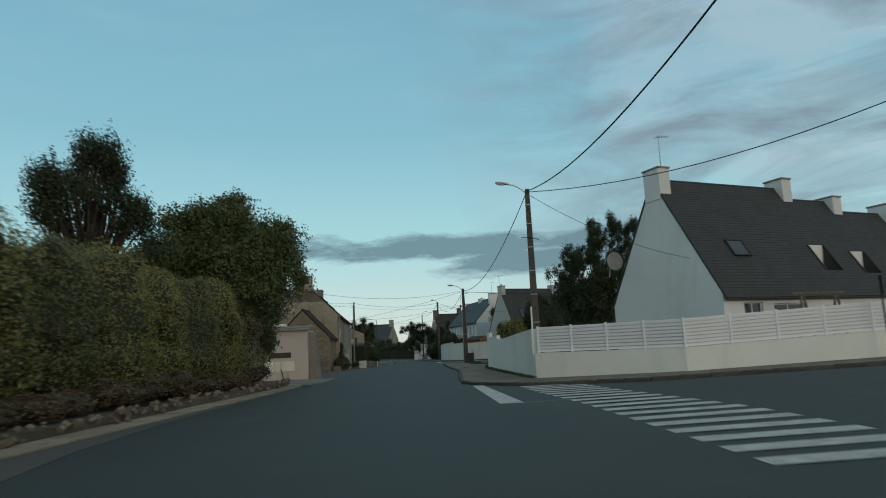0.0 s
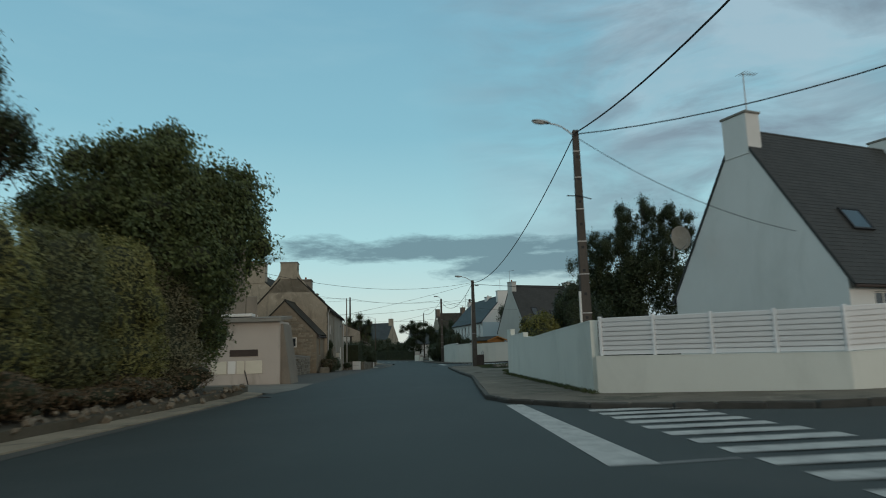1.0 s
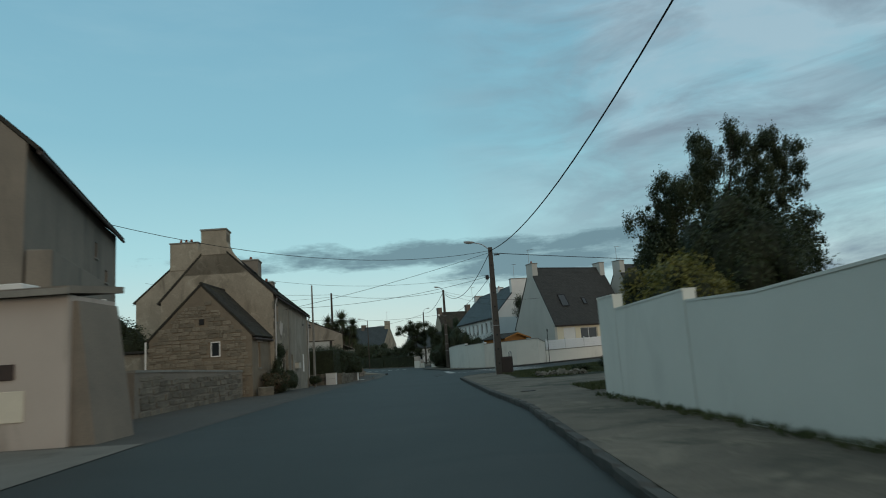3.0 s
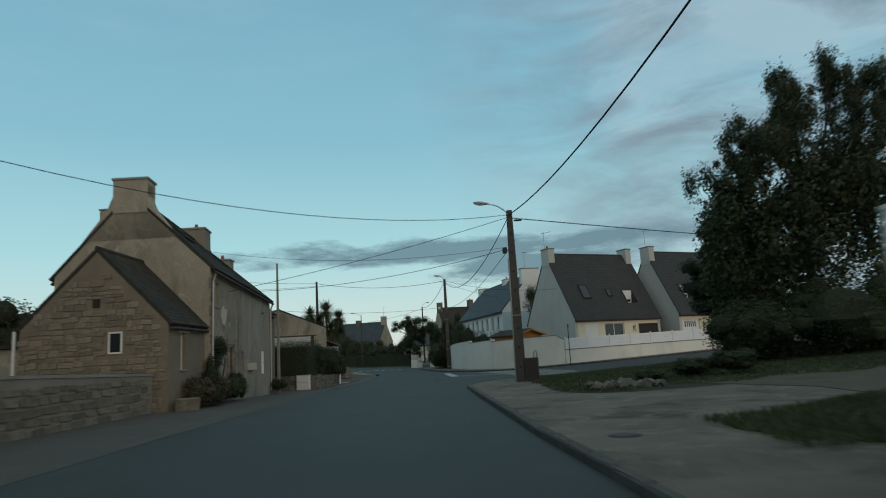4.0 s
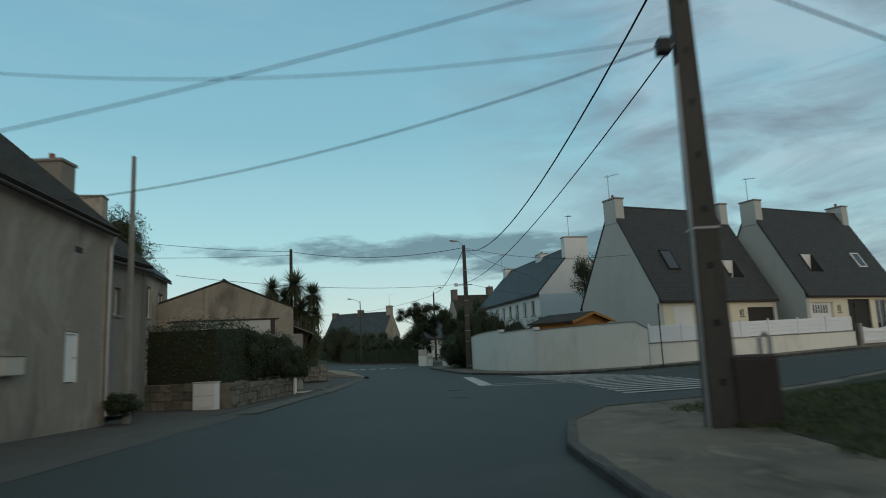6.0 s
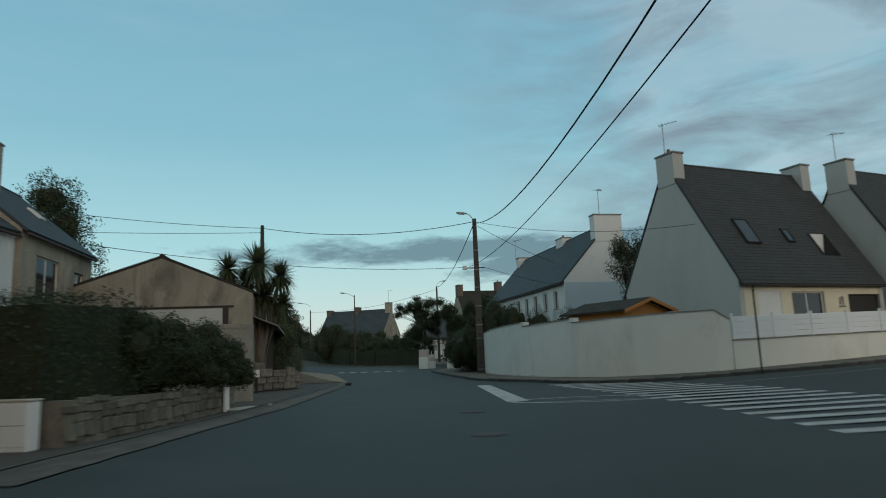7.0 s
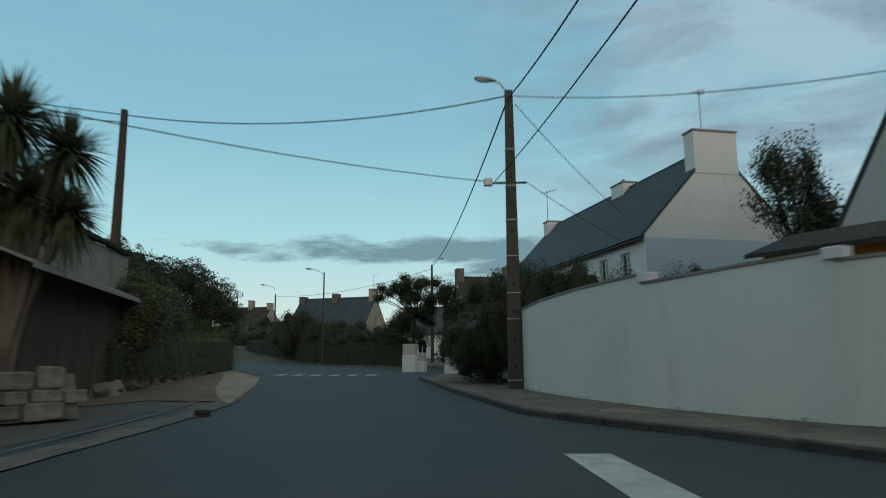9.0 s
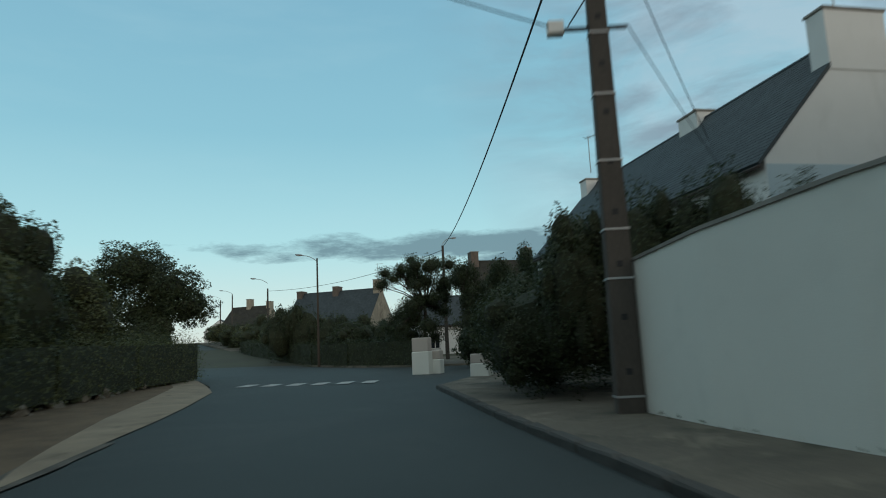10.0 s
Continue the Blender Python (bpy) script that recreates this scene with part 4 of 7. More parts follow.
def garden_wall(name, label, path, thick, coping=0.05, mat="wall_white", over=0.03, cap="coping", before=None, after=None):
    """A wall along (x, y, base, top) points, mitred at its bends; the coping is a part of its own."""
    w = thing(name, label, "garden wall")
    rows = []
    for i, (x, y, b, t) in enumerate(path):
        d0 = Vector((x - path[i - 1][0], y - path[i - 1][1])) if i else None
        d1 = Vector((path[i + 1][0] - x, path[i + 1][1] - y)) if i + 1 < len(path) else None
        if d0 is None and before:
            d0 = Vector((x - before[0], y - before[1]))
        if d1 is None and after:
            d1 = Vector((after[0] - x, after[1] - y))
        d0, d1 = (d0 or d1).normalized(), (d1 or d0).normalized()
        d = (d0 + d1).normalized()
        k = 1.0 / max(0.4, d.dot(d1))
        rows.append((x, y, b, t, -d.y * k, d.x * k))

    def strip(half, low, high):
        bm = bmesh.new()
        ring = [[bm.verts.new((x + s * nx * half, y + s * ny * half, z)) for s, z in ((-1, low(b, t)), (1, low(b, t)), (1, high(b, t)), (-1, high(b, t)))] for x, y, b, t, nx, ny in rows]
        for u, v in zip(ring, ring[1:]):
            for j in range(4):
                bm.faces.new((u[j], v[j], v[(j + 1) % 4], u[(j + 1) % 4]))
        bm.faces.new(ring[0])
        bm.faces.new(ring[-1][::-1])
        bmesh.ops.recalc_face_normals(bm, faces=bm.faces)
        return bm

    part("masonry", strip(thick / 2, lambda b, t: b, lambda b, t: t), M[mat], w)
    if coping:
        part("coping_stone", strip(thick / 2 + over, lambda b, t: t, lambda b, t: t + coping), M[cap], w)
    return w


# ---- plants ----
def leaf_cloud(points, normals, size, rng, droop=0.0, aspect=0.5, spread=1.0):
    """Pointed leaves at the points, roughly facing along the normals: one mesh of many small faces."""
    n = len(points)
    a = normals + rng.normal(0, spread, (n, 3))
    a /= np.linalg.norm(a, axis=1)[:, None] + 1e-9
    d = rng.normal(0, 1, (n, 3))
    d[:, 2] -= droop
    d -= a * (d * a).sum(1)[:, None]
    d /= np.linalg.norm(d, axis=1)[:, None] + 1e-9
    s = np.cross(a, d)
    l = size * rng.uniform(0.6, 1.3, n)[:, None]
    w = l * aspect
    v = np.empty((n, 4, 3))
    v[:, 0], v[:, 1], v[:, 2], v[:, 3] = points - d * l * 0.5, points + s * w * 0.5 - d * l * 0.05, points + d * l * 0.5 + a * l * 0.08, points - s * w * 0.5 - d * l * 0.05
    return v.reshape(-1, 3).tolist(), [(4 * i, 4 * i + 1, 4 * i + 2, 4 * i + 3) for i in range(n)]


def blob_points(blobs, n, rng, fill=0.35, bumps=0.28):
    """Points over a heap of uneven balls (x, y, z, rx, ry, rz), mostly near their skins."""
    area = np.array([b[3] * b[4] + b[4] * b[5] + b[3] * b[5] for b in blobs])
    pick = rng.choice(len(blobs), n, p=area / area.sum())
    u = rng.normal(0, 1, (n, 3))
    u /= np.linalg.norm(u, axis=1)[:, None]
    b = np.array(blobs)[pick]
    lump = 1 + bumps * (np.sin(5.1 * u[:, 0] + 3 * pick) * np.sin(4.3 * u[:, 1] + 2 * pick) + 0.6 * np.sin(9.7 * u[:, 2] + pick) * np.sin(8.3 * u[:, 0] - pick))
    rad = np.where(rng.random(n) < fill, rng.uniform(0.45, 1.0, n), rng.uniform(0.86, 1.08, n)) * lump
    return b[:, :3] + u * b[:, 3:] * rad[:, None], u


# Uneven blobs; inside crowns their dark colour stands for the inner shade.
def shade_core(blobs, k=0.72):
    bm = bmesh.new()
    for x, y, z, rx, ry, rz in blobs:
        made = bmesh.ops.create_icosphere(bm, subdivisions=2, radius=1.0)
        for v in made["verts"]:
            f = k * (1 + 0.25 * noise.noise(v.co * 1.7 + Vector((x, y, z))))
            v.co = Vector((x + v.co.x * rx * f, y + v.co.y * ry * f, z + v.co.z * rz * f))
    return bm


def tree(name, label, base, blobs, leaves, size, leaf, trunk=0.16, seed=1, droop=0.3, limbs=True, fill=0.35, core=0.0, category="tree", aspect=0.5, group="", bumps=0.28, split=0.35, heart=None):
    """Trunk and limbs reaching into each mass of the crown; a crown of many leaves with gaps. Masses are given from the base."""
    rng = np.random.default_rng(seed)
    t = thing(name, label, category, base, 0, group)
    if limbs:
        bm = bmesh.new()
        top = max(b[2] for b in blobs)
        fork = Vector((0.1, 0.05, top * split))
        rod(bm, (0, 0, -0.1), fork, trunk, trunk * 0.7, 9)
        for b in limbs if isinstance(limbs, list) else blobs:
            end = Vector(b[:3])
            mid = fork.lerp(end, 0.5) + Vector((rng.normal(0, 0.15), rng.normal(0, 0.15), 0.15))
            rod(bm, fork, mid, trunk * 0.45, trunk * 0.28, 7)
            rod(bm, mid, end, trunk * 0.28, trunk * 0.1, 6)
            for _ in range(3):
                tip = end + Vector([rng.normal(0, 0.5) * b[3 + i] for i in range(3)])
                rod(bm, mid.lerp(end, rng.uniform(0.3, 1)), tip, trunk * 0.13, 0.01, 5)
        part("trunk", bm, M["bark"], t, smooth=True)
    p, u = blob_points(blobs, leaves, rng, fill, bumps)
    part("crown", leaf_cloud(p, u, size, rng, droop, aspect, 0.6), M[leaf], t)["kind"] = "stuff"
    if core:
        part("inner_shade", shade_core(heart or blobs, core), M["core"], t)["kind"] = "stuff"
    return t


def hedge(name, label, path, width, leaf, size=0.10, density=70, seed=3, rough=0.12, category="hedge"):
    """A hedge along (x, y, base, top): a solid core coloured as inner shade, and leaves all over its uneven skin."""
    rng = np.random.default_rng(seed)
    h = thing(name, label, category, (path[0][0], path[0][1], path[0][2]))
    o = np.array([path[0][0], path[0][1], path[0][2]])
    pts, nrm = [], []
    bm = bmesh.new()
    for (x0, y0, b0, t0), (x1, y1, b1, t1) in zip(path, path[1:]):
        l = math.hypot(x1 - x0, y1 - y0)
        d = np.array([(x1 - x0) / l, (y1 - y0) / l, 0])
        s = np.array([-d[1], d[0], 0])
        hgt = (t0 + t1) / 2 - (b0 + b1) / 2
        for kind, area in (("side", l * hgt), ("other", l * hgt), ("top", l * width), ("start", width * hgt), ("end", width * hgt)):
            n = int(area * density)
            a, c = rng.random(n), rng.random(n)
            k = rng.normal(0, rough, n)
            along_, across, up = a, np.zeros(n), c
            if kind in ("side", "other"):
                sg = 1 if kind == "side" else -1
                round_ = np.clip((c - 0.82) / 0.18, 0, 1) ** 2 * 0.35
                across, nn = sg * (width / 2 * (1 - round_)) + k, sg * s
            elif kind == "top":
                across, up, nn = (c - 0.5) * width * 0.9, 1.0 + k / max(hgt, 0.3), np.array([0, 0, 1.0])
            else:
                along_, across, nn = (0.0 if kind == "start" else 1.0) + k / l, (a - 0.5) * width, (-d if kind == "start" else d)
            base = b0 + (b1 - b0) * along_
            top = t0 + (t1 - t0) * along_
            wob = 0.10 * np.sin(along_ * l * 2.1 + seed) + 0.07 * np.sin(along_ * l * 5.3 + 2 * seed)
            p = np.array([x0, y0, 0]) + d * (along_ * l)[:, None] + s * across[:, None]
            p[:, 2] = base + (top - base) * up + wob * up
            pts.append(p - o)
            nrm.append(np.repeat(np.array(nn, float)[None], n, 0))
        # plain prism, the hedge's inner shade given by its dark colour
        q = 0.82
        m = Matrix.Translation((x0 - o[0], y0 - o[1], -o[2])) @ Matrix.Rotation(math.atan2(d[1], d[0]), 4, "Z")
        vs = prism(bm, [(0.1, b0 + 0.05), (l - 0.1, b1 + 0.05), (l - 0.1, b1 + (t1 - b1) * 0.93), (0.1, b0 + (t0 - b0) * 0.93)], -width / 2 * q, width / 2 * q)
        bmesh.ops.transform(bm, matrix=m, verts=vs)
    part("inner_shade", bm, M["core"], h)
    part("leaves", leaf_cloud(np.concatenate(pts), np.concatenate(nrm), size, rng, 0.2, 0.55, 0.5), M[leaf], h)["kind"] = "stuff"
    return h


# ---- poles and cables ----
def concrete_pole(at, top, label, bands=(), arm=None, arm_dir=180.0, arm_len=1.2, size=(0.34, 0.20), turn=0.0, mat="concrete", head_tilt=0.28, slim=1.0):
    """A tapered pole with dark blocks for step holes, steel bands and, if asked, a street lamp on an arm."""
    z0 = gz(*at)
    h = top - z0
    p = thing("utility_pole", label, "utility pole", (at[0], at[1], z0), turn, "utility poles")
    bm = bmesh.new()
    a, b = size[0] / 2 * slim, size[1] / 2 * slim
    vs = box(bm, (-a, -b, -0.2), (a, b, h), 0.025)
    for v in vs:
        k = 1.0 - 0.45 * max(v.co.z, 0) / h
        v.co.x, v.co.y = v.co.x * k, v.co.y * k
    part("shaft", bm, M[mat], p)
    if mat == "concrete":
        # Nothing is cut: proud dark blocks give the shade of the step holes.
        for i in range(int(h / 0.85)):
            z = 0.7 + 0.85 * i
            k = 1.0 - 0.45 * z / h
            part("step_hole", boxed((-0.05, -b * k - 0.004, z), (0.05, b * k + 0.004, z + 0.10), 0.004), M["dark_metal"], p)
    for z in bands:
        k = 1.0 - 0.45 * z / h
        part("band", boxed((-a * k - 0.012, -b * k - 0.012, z), (a * k + 0.012, b * k + 0.012, z + 0.035), 0.003), M["metal"], p)
    if arm is not None:
        lamp_arm(p, arm, arm_dir - turn, arm_len, head_tilt)
    return p


def lamp_arm(parent, z, direction, length, tilt=0.28):
    """A bent steel arm with a long oval lamp head; z from the pole's foot."""
    a = radians(direction)
    d = Vector((math.cos(a), math.sin(a), 0))
    bm = bmesh.new()
    pts = [Vector((0, 0, z)) + d * (length * s) + Vector((0, 0, 0.55 * (1 - (1 - s) ** 2))) for s in (0, 0.12, 0.3, 0.55, 0.8, 1.0)]
    tube(bm, pts, 0.028, 7)
    arm = part("lamp_arm", bm, M["metal"], parent)
    head = new("lamp_head")
    head.parent = parent
    head.matrix_basis = Matrix.Translation(pts[-1]) @ Matrix.Rotation(a, 4, "Z") @ Matrix.Rotation(-tilt * 0.5, 4, "Y")
    bm = bmesh.new()
    made = bmesh.ops.create_uvsphere(bm, u_segments=14, v_segments=8, radius=1.0)
    for v in made["verts"]:
        fat = 0.6 + 0.4 * min(1, max(-1, v.co.x))
        v.co = Vector((0.34 + v.co.x * 0.38, v.co.y * 0.15 * (0.75 + 0.35 * fat), 0.02 + v.co.z * (0.085 if v.co.z > 0 else 0.05)))
    part("housing", bm, M["metal"], head, smooth=True)
    bm = bmesh.new()
    made = bmesh.ops.create_uvsphere(bm, u_segments=14, v_segments=8, radius=1.0)
    for v in made["verts"]:
        v.co = Vector((0.42 + v.co.x * 0.25, v.co.y * 0.11, -0.02 + v.co.z * 0.06))
    part("bowl", bm, M["lamp_glass"], head, smooth=True)


def cable(p, q, sag, r=0.018, label="sagging black overhead cable", steps=18):
    p, q = Vector(p), Vector(q)
    bm = bmesh.new()
    pts = [p.lerp(q, i / steps) - Vector((0, 0, 4 * sag * (i / steps) * (1 - i / steps))) for i in range(steps + 1)]
    tube(bm, pts, r, 6)
    return solo("overhead_cable", bm, M["cable"], label, "cable", "overhead cables")


# ---- loose and laid stones ----
def stone_meshes(name, mat, count=6, seed=5):
    """A few uneven unit stones, shared by all pieces of a kind."""
    rng = random.Random(seed)
    out = []
    for _ in range(count):
        bm = bmesh.new()
        bmesh.ops.create_cube(bm, size=1.0)
        bmesh.ops.bevel(bm, geom=bm.edges[:], offset=0.09, segments=1, affect="EDGES")
        for v in bm.verts:
            v.co += Vector([rng.uniform(-0.045, 0.045) for _ in range(3)])
        out.append(mesh_of(name, bm, mat))
    return out


STONES = stone_meshes("stone", M["stone"])
LICHEN = stone_meshes("lichen_stone", M["dry_stone"], seed=8)
SANDY = stone_meshes("sandy_stone", M["sand_stone"], seed=15)
GREY_STONES = stone_meshes("grey_stone", M["grey_stone"], seed=12)
KERBS = stone_meshes("kerb_stone", M["kerb"], 3, 9)


def piece(name, mesh, parent, m):
    ob = new(name, mesh)
    ob.parent, ob.matrix_basis = parent, m
    return ob


def laid_stones(parent, m, inside, width, height, course=(0.15, 0.32), length=(0.25, 0.8), depth=0.10, meshes=STONES, seed=1, gap=0.02, most=290):
    """Courses of stones on an upright face: x along it, z up, faces out towards -y. inside(x, z) says where stones lie."""
    rng = random.Random(seed)
    z, n = 0.0, 0
    while z < height and n < most:
        h = rng.uniform(*course)
        x = -rng.uniform(0, 0.3)
        while x < width and n < most:
            l = rng.uniform(*length)
            cx, cz = x + l / 2, z + h / 2
            if inside(cx, cz) and inside(cx - l * 0.45, cz + h * 0.4) and inside(cx + l * 0.45, cz + h * 0.4):
                local = Matrix.Translation((cx, rng.uniform(-0.012, 0.02), cz + rng.uniform(-0.025, 0.025))) @ Euler((rng.uniform(-0.03, 0.03), rng.uniform(-0.06, 0.06), rng.uniform(-0.03, 0.03))).to_matrix().to_4x4() @ Matrix.Diagonal((l * rng.uniform(0.86, 1.0) - gap, depth, h * rng.uniform(0.78, 1.04) - gap, 1))
                piece("stone", rng.choice(meshes), parent, m @ local)
                n += 1
            x += l
        z += h


def heaped_stones(parent, spots, meshes=LICHEN, size=(0.18, 0.45), seed=2):
    rng = random.Random(seed)
    for x, y, z in spots:
        s = rng.uniform(*size)
        m = Matrix.Translation((x, y, z)) @ Euler((rng.uniform(-1.0, 1.0), rng.uniform(-1.0, 1.0), rng.uniform(0, 6))).to_matrix().to_4x4() @ Matrix.Diagonal((s * rng.uniform(0.8, 1.4), s, s * rng.uniform(0.5, 0.8), 1))
        piece("stone", rng.choice(meshes), parent, m)


def kerb_run(label, path, step=1.0, w=0.16, top=0.125):
    k = thing("kerb", label, "kerb", kind="structure")
    pts = along(path, step)
    rng = random.Random(len(pts))
    for (x0, y0, _), (x1, y1, _) in zip(pts, pts[1:]):
        l = math.hypot(x1 - x0, y1 - y0)
        cx, cy = (x0 + x1) / 2, (y0 + y1) / 2
        m = Matrix.Translation((cx, cy, gz(cx, cy) + top - 0.15 + rng.uniform(-0.008, 0.008))) @ Matrix.Rotation(math.atan2(y1 - y0, x1 - x0), 4, "Z") @ Matrix.Diagonal((l - 0.012, w, 0.30, 1))
        piece("kerb_stone", rng.choice(KERBS), k, m)
    return k


# ---- houses of the terrace at the first corner ----
house("house", "white rendered house with a steep dark slate roof and end chimney", (16.03, 28.88), 23.5, 4.25, 4.3, 10.5, 0.3, 3.6, 10.4, "render_white",
      front=[(1.4, 2.7, 1.6, 2.85, "window"), (3.5, 5.75, 1.6, 2.75, "window"), (7.2, 8.2, 0.3, 2.6, "door")],
      chimneys=[(0.34, 0.8, 1.3, 11.2, 0), (10.1, 0.8, 1.3, 11.15, 0)], skylights=[(2.4, 2.4, 1.25, 1.15, "dark")], insets=[(8.8, 10.1, 1.45, 3.4)], group="terrace houses")
house("house", "narrow white terrace house with a lower steep slate roof", (25.68, 33.08), 23.5, 3.85, 4.3, 3.9, 0.5, 3.6, 9.65, "render_white",
      front=[(1.2, 2.1, 1.2, 2.4, "window")], chimneys=[(3.5, 0.8, 1.3, 10.1, 0)], insets=[(1.5, 2.8, 1.3, 3.0)], group="terrace houses")
house("house", "white terrace house with the lowest slate roof of the row", (29.28, 34.65), 23.5, 3.5, 4.2, 9.0, 0.6, 3.6, 8.95, "render_white",
      front=[(1.2, 2.1, 1.0, 2.1, "window"), (4.1, 5.4, 1.0, 2.1, "window")], chimneys=[(4.3, 0.8, 1.3, 9.75, 0), (8.6, 0.7, 1.3, 9.7, 0)], group="terrace houses")
aerial((15.0, 32.9, 11.1), 2.1, 20)
# satellite dish on the gable's back verge
dish = thing("satellite_dish", "round grey satellite dish on a gable", "satellite dish", (12.35, 34.9, 6.2), 200)
bm = bmesh.new()
made = bmesh.ops.create_uvsphere(bm, u_segments=20, v_segments=10, radius=0.55)
for v in bm.verts:
    v.co.y = -0.03 + 0.35 * (v.co.x ** 2 + v.co.z ** 2) + (0.02 if v.co.y > 0 else 0.0)
part("reflector", bm, M["coping"], dish, smooth=True)
bm = bmesh.new()
tube(bm, [(0, 0.1, -0.5), (0, 0.45, -0.35), (0, 0.5, -0.1)], 0.02, 6)
part("feed_arm", bm, M["metal"], dish)
bm = bmesh.new()
tube(bm, [(0, 0, 0), (0.1, -0.25, -0.2), (0.2, -0.3, -0.9)], 0.03, 6)
part("bracket", bm, M["metal"], dish)

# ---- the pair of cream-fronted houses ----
# Gables get a greyer render, the shade of their side put into colour.
house("house", "rendered house with cream front, gable greyed for shade and steep slate roof", (12.67, 95.72), 25.5, 3.85, 3.9, 10.1, 0.25, 4.07, 10.45, "render_white",
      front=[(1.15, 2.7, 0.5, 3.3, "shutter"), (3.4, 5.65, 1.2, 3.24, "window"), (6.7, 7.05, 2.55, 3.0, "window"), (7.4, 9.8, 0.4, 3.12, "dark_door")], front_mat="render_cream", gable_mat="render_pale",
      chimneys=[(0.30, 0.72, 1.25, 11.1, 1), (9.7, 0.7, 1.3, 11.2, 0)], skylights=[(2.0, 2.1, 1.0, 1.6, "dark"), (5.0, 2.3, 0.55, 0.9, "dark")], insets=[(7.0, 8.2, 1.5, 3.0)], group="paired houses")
house("house", "rendered house with cream front, gable greyed for shade and steep slate roof", (23.43, 99.42), 26.5, 3.65, 3.7, 10.3, 0.5, 4.22, 10.6, "render_white",
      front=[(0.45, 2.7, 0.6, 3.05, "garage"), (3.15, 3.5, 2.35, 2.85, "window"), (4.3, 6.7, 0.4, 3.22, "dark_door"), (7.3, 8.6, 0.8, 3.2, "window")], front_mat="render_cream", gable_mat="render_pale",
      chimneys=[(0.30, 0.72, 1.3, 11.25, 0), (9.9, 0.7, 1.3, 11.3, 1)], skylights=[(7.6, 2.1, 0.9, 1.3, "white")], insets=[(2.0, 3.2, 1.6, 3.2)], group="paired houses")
aerial((11.0, 99.0, 11.1), 1.6, -30)
aerial((22.0, 102.9, 11.2), 1.8, 10)

# ---- the long two-storey house beyond ----
house("house", "long two-storey white house with blue slate roof and chimneys", (3.09, 134.71), 283.3, 3.9, 3.9, 20.5, -0.05, 6.3, 10.55, "render_white", "slate_blue",
      front=[(2 + 2.3 * i, 2.95 + 2.3 * i, 4.35, 5.75, "window") for i in range(8)], front_mat="render_white",
      chimneys=[(20.16, 0.8, 2.3, 11.4, 0), (11.5, 1.5, 0.9, 11.1, 1), (0.5, 0.9, 1.5, 11.0, 0)])
facing = thing("gable_facing", "pale blue-grey painted lower half of a white gable", "wall facing", (7.81, 114.76, -0.05), 13.3)
bm = bmesh.new()
box(bm, (0.02, -0.015, 0.05), (7.78, 0.10, 6.2), 0.004)
part("painted_render", bm, M["render_blue"], facing)
aerial((11.0, 115.6, 11.4), 2.0, 60)
aerial((5.6, 129.3, 9.95), 2.0, -40)

# ---- stone farmhouse ----
farm = house("farmhouse", "old stone farmhouse with worn grey render and mossy slate roof", (-8.62, 62.7), 91.0, 3.35, 3.05, 9.8, 0.0, 5.58, 8.8, "render_tan", "slate_old",
      front=[(2.6, 3.25, 0.1, 2.4, "dark_door"), (4.35, 4.78, 0.1, 2.25, "dark_door"), (7.9, 8.45, 1.1, 2.4, "shutter"), (0.75, 1.1, 4.05, 5.02, "window"), (0.75, 1.15, 1.3, 2.3, "window")], front_mat="render_grey", gutter=True, over=0.15, zeb=5.5,
      chimneys=[(0.75, 0.8, 1.46, 9.6, 0, "render_tan"), (7.75, 0.9, 1.2, 9.6, 1, "render_dark")], skylights=[(1.5, 2.3, 1.1, 0.8, "dark"), (5.9, 1.9, 0.7, 0.8, "dark")])
part("plinth", boxed((0.0, 0.01, -0.45), (9.8, 0.3, 0.02), 0.01), M["render_streaked"], farm)
# the gable sweeps up into its chimney
bm = bmesh.new()
prism(bm, [(1.35, 6.92), (2.05, 7.82), (2.42, 8.32), (2.62, 8.82), (2.62, 9.3), (4.08, 9.3), (4.08, 8.82), (4.28, 8.32), (4.62, 7.82), (5.3, 6.92)], -0.008, 0.55)
bmesh.ops.rotate(bm, verts=bm.verts, cent=(0, 0, 0), matrix=Matrix.Rotation(radians(90), 3, "Z"))
bmesh.ops.translate(bm, verts=bm.verts, vec=(0.55, 0, 0))
part("chimney_shoulder", bm, M["render_tan"], farm)
# the far half of the front carries a younger coat of streaked render
coat = wall_panel(6.0, 5.5, 0.012, [(0.55, 0.98, 0.0, 2.26), (4.1, 4.65, 1.08, 2.42)])
bmesh.ops.translate(coat, verts=coat.verts, vec=(3.8, 0.006, 0.0))
part("render_coat", coat, M["render_streaked"], farm, "streaked grey cement coat on the front")
# dressed stones round the door, proud of the render
rng = random.Random(12)
for side in (2.42, 3.43):
    for i in range(7):
        piece("stone", rng.choice(STONES), farm, Matrix.Translation((side + rng.uniform(-0.03, 0.03), 0.015, 0.28 + i * 0.33)) @ Matrix.Diagonal((rng.uniform(0.28, 0.40), 0.09, 0.31, 1)))
piece("stone", STONES[0], farm, Matrix.Translation((2.92, 0.015, 2.56)) @ Matrix.Diagonal((1.3, 0.09, 0.28, 1)))
for i in range(9):
    piece("stone", rng.choice(STONES), farm, Matrix.Translation((0.16 + rng.uniform(-0.02, 0.05), 0.012, 0.3 + i * 0.58)) @ Matrix.Diagonal((rng.uniform(0.3, 0.5), 0.06, rng.uniform(0.34, 0.5), 1)))
bm = bmesh.new()
prism(bm, [(1.4, 3.72), (1.62, 3.36), (1.95, 3.32), (2.1, 3.62), (2.26, 4.12), (1.98, 4.02), (1.72, 4.2), (1.5, 4.0)], 0.004, 0.03)
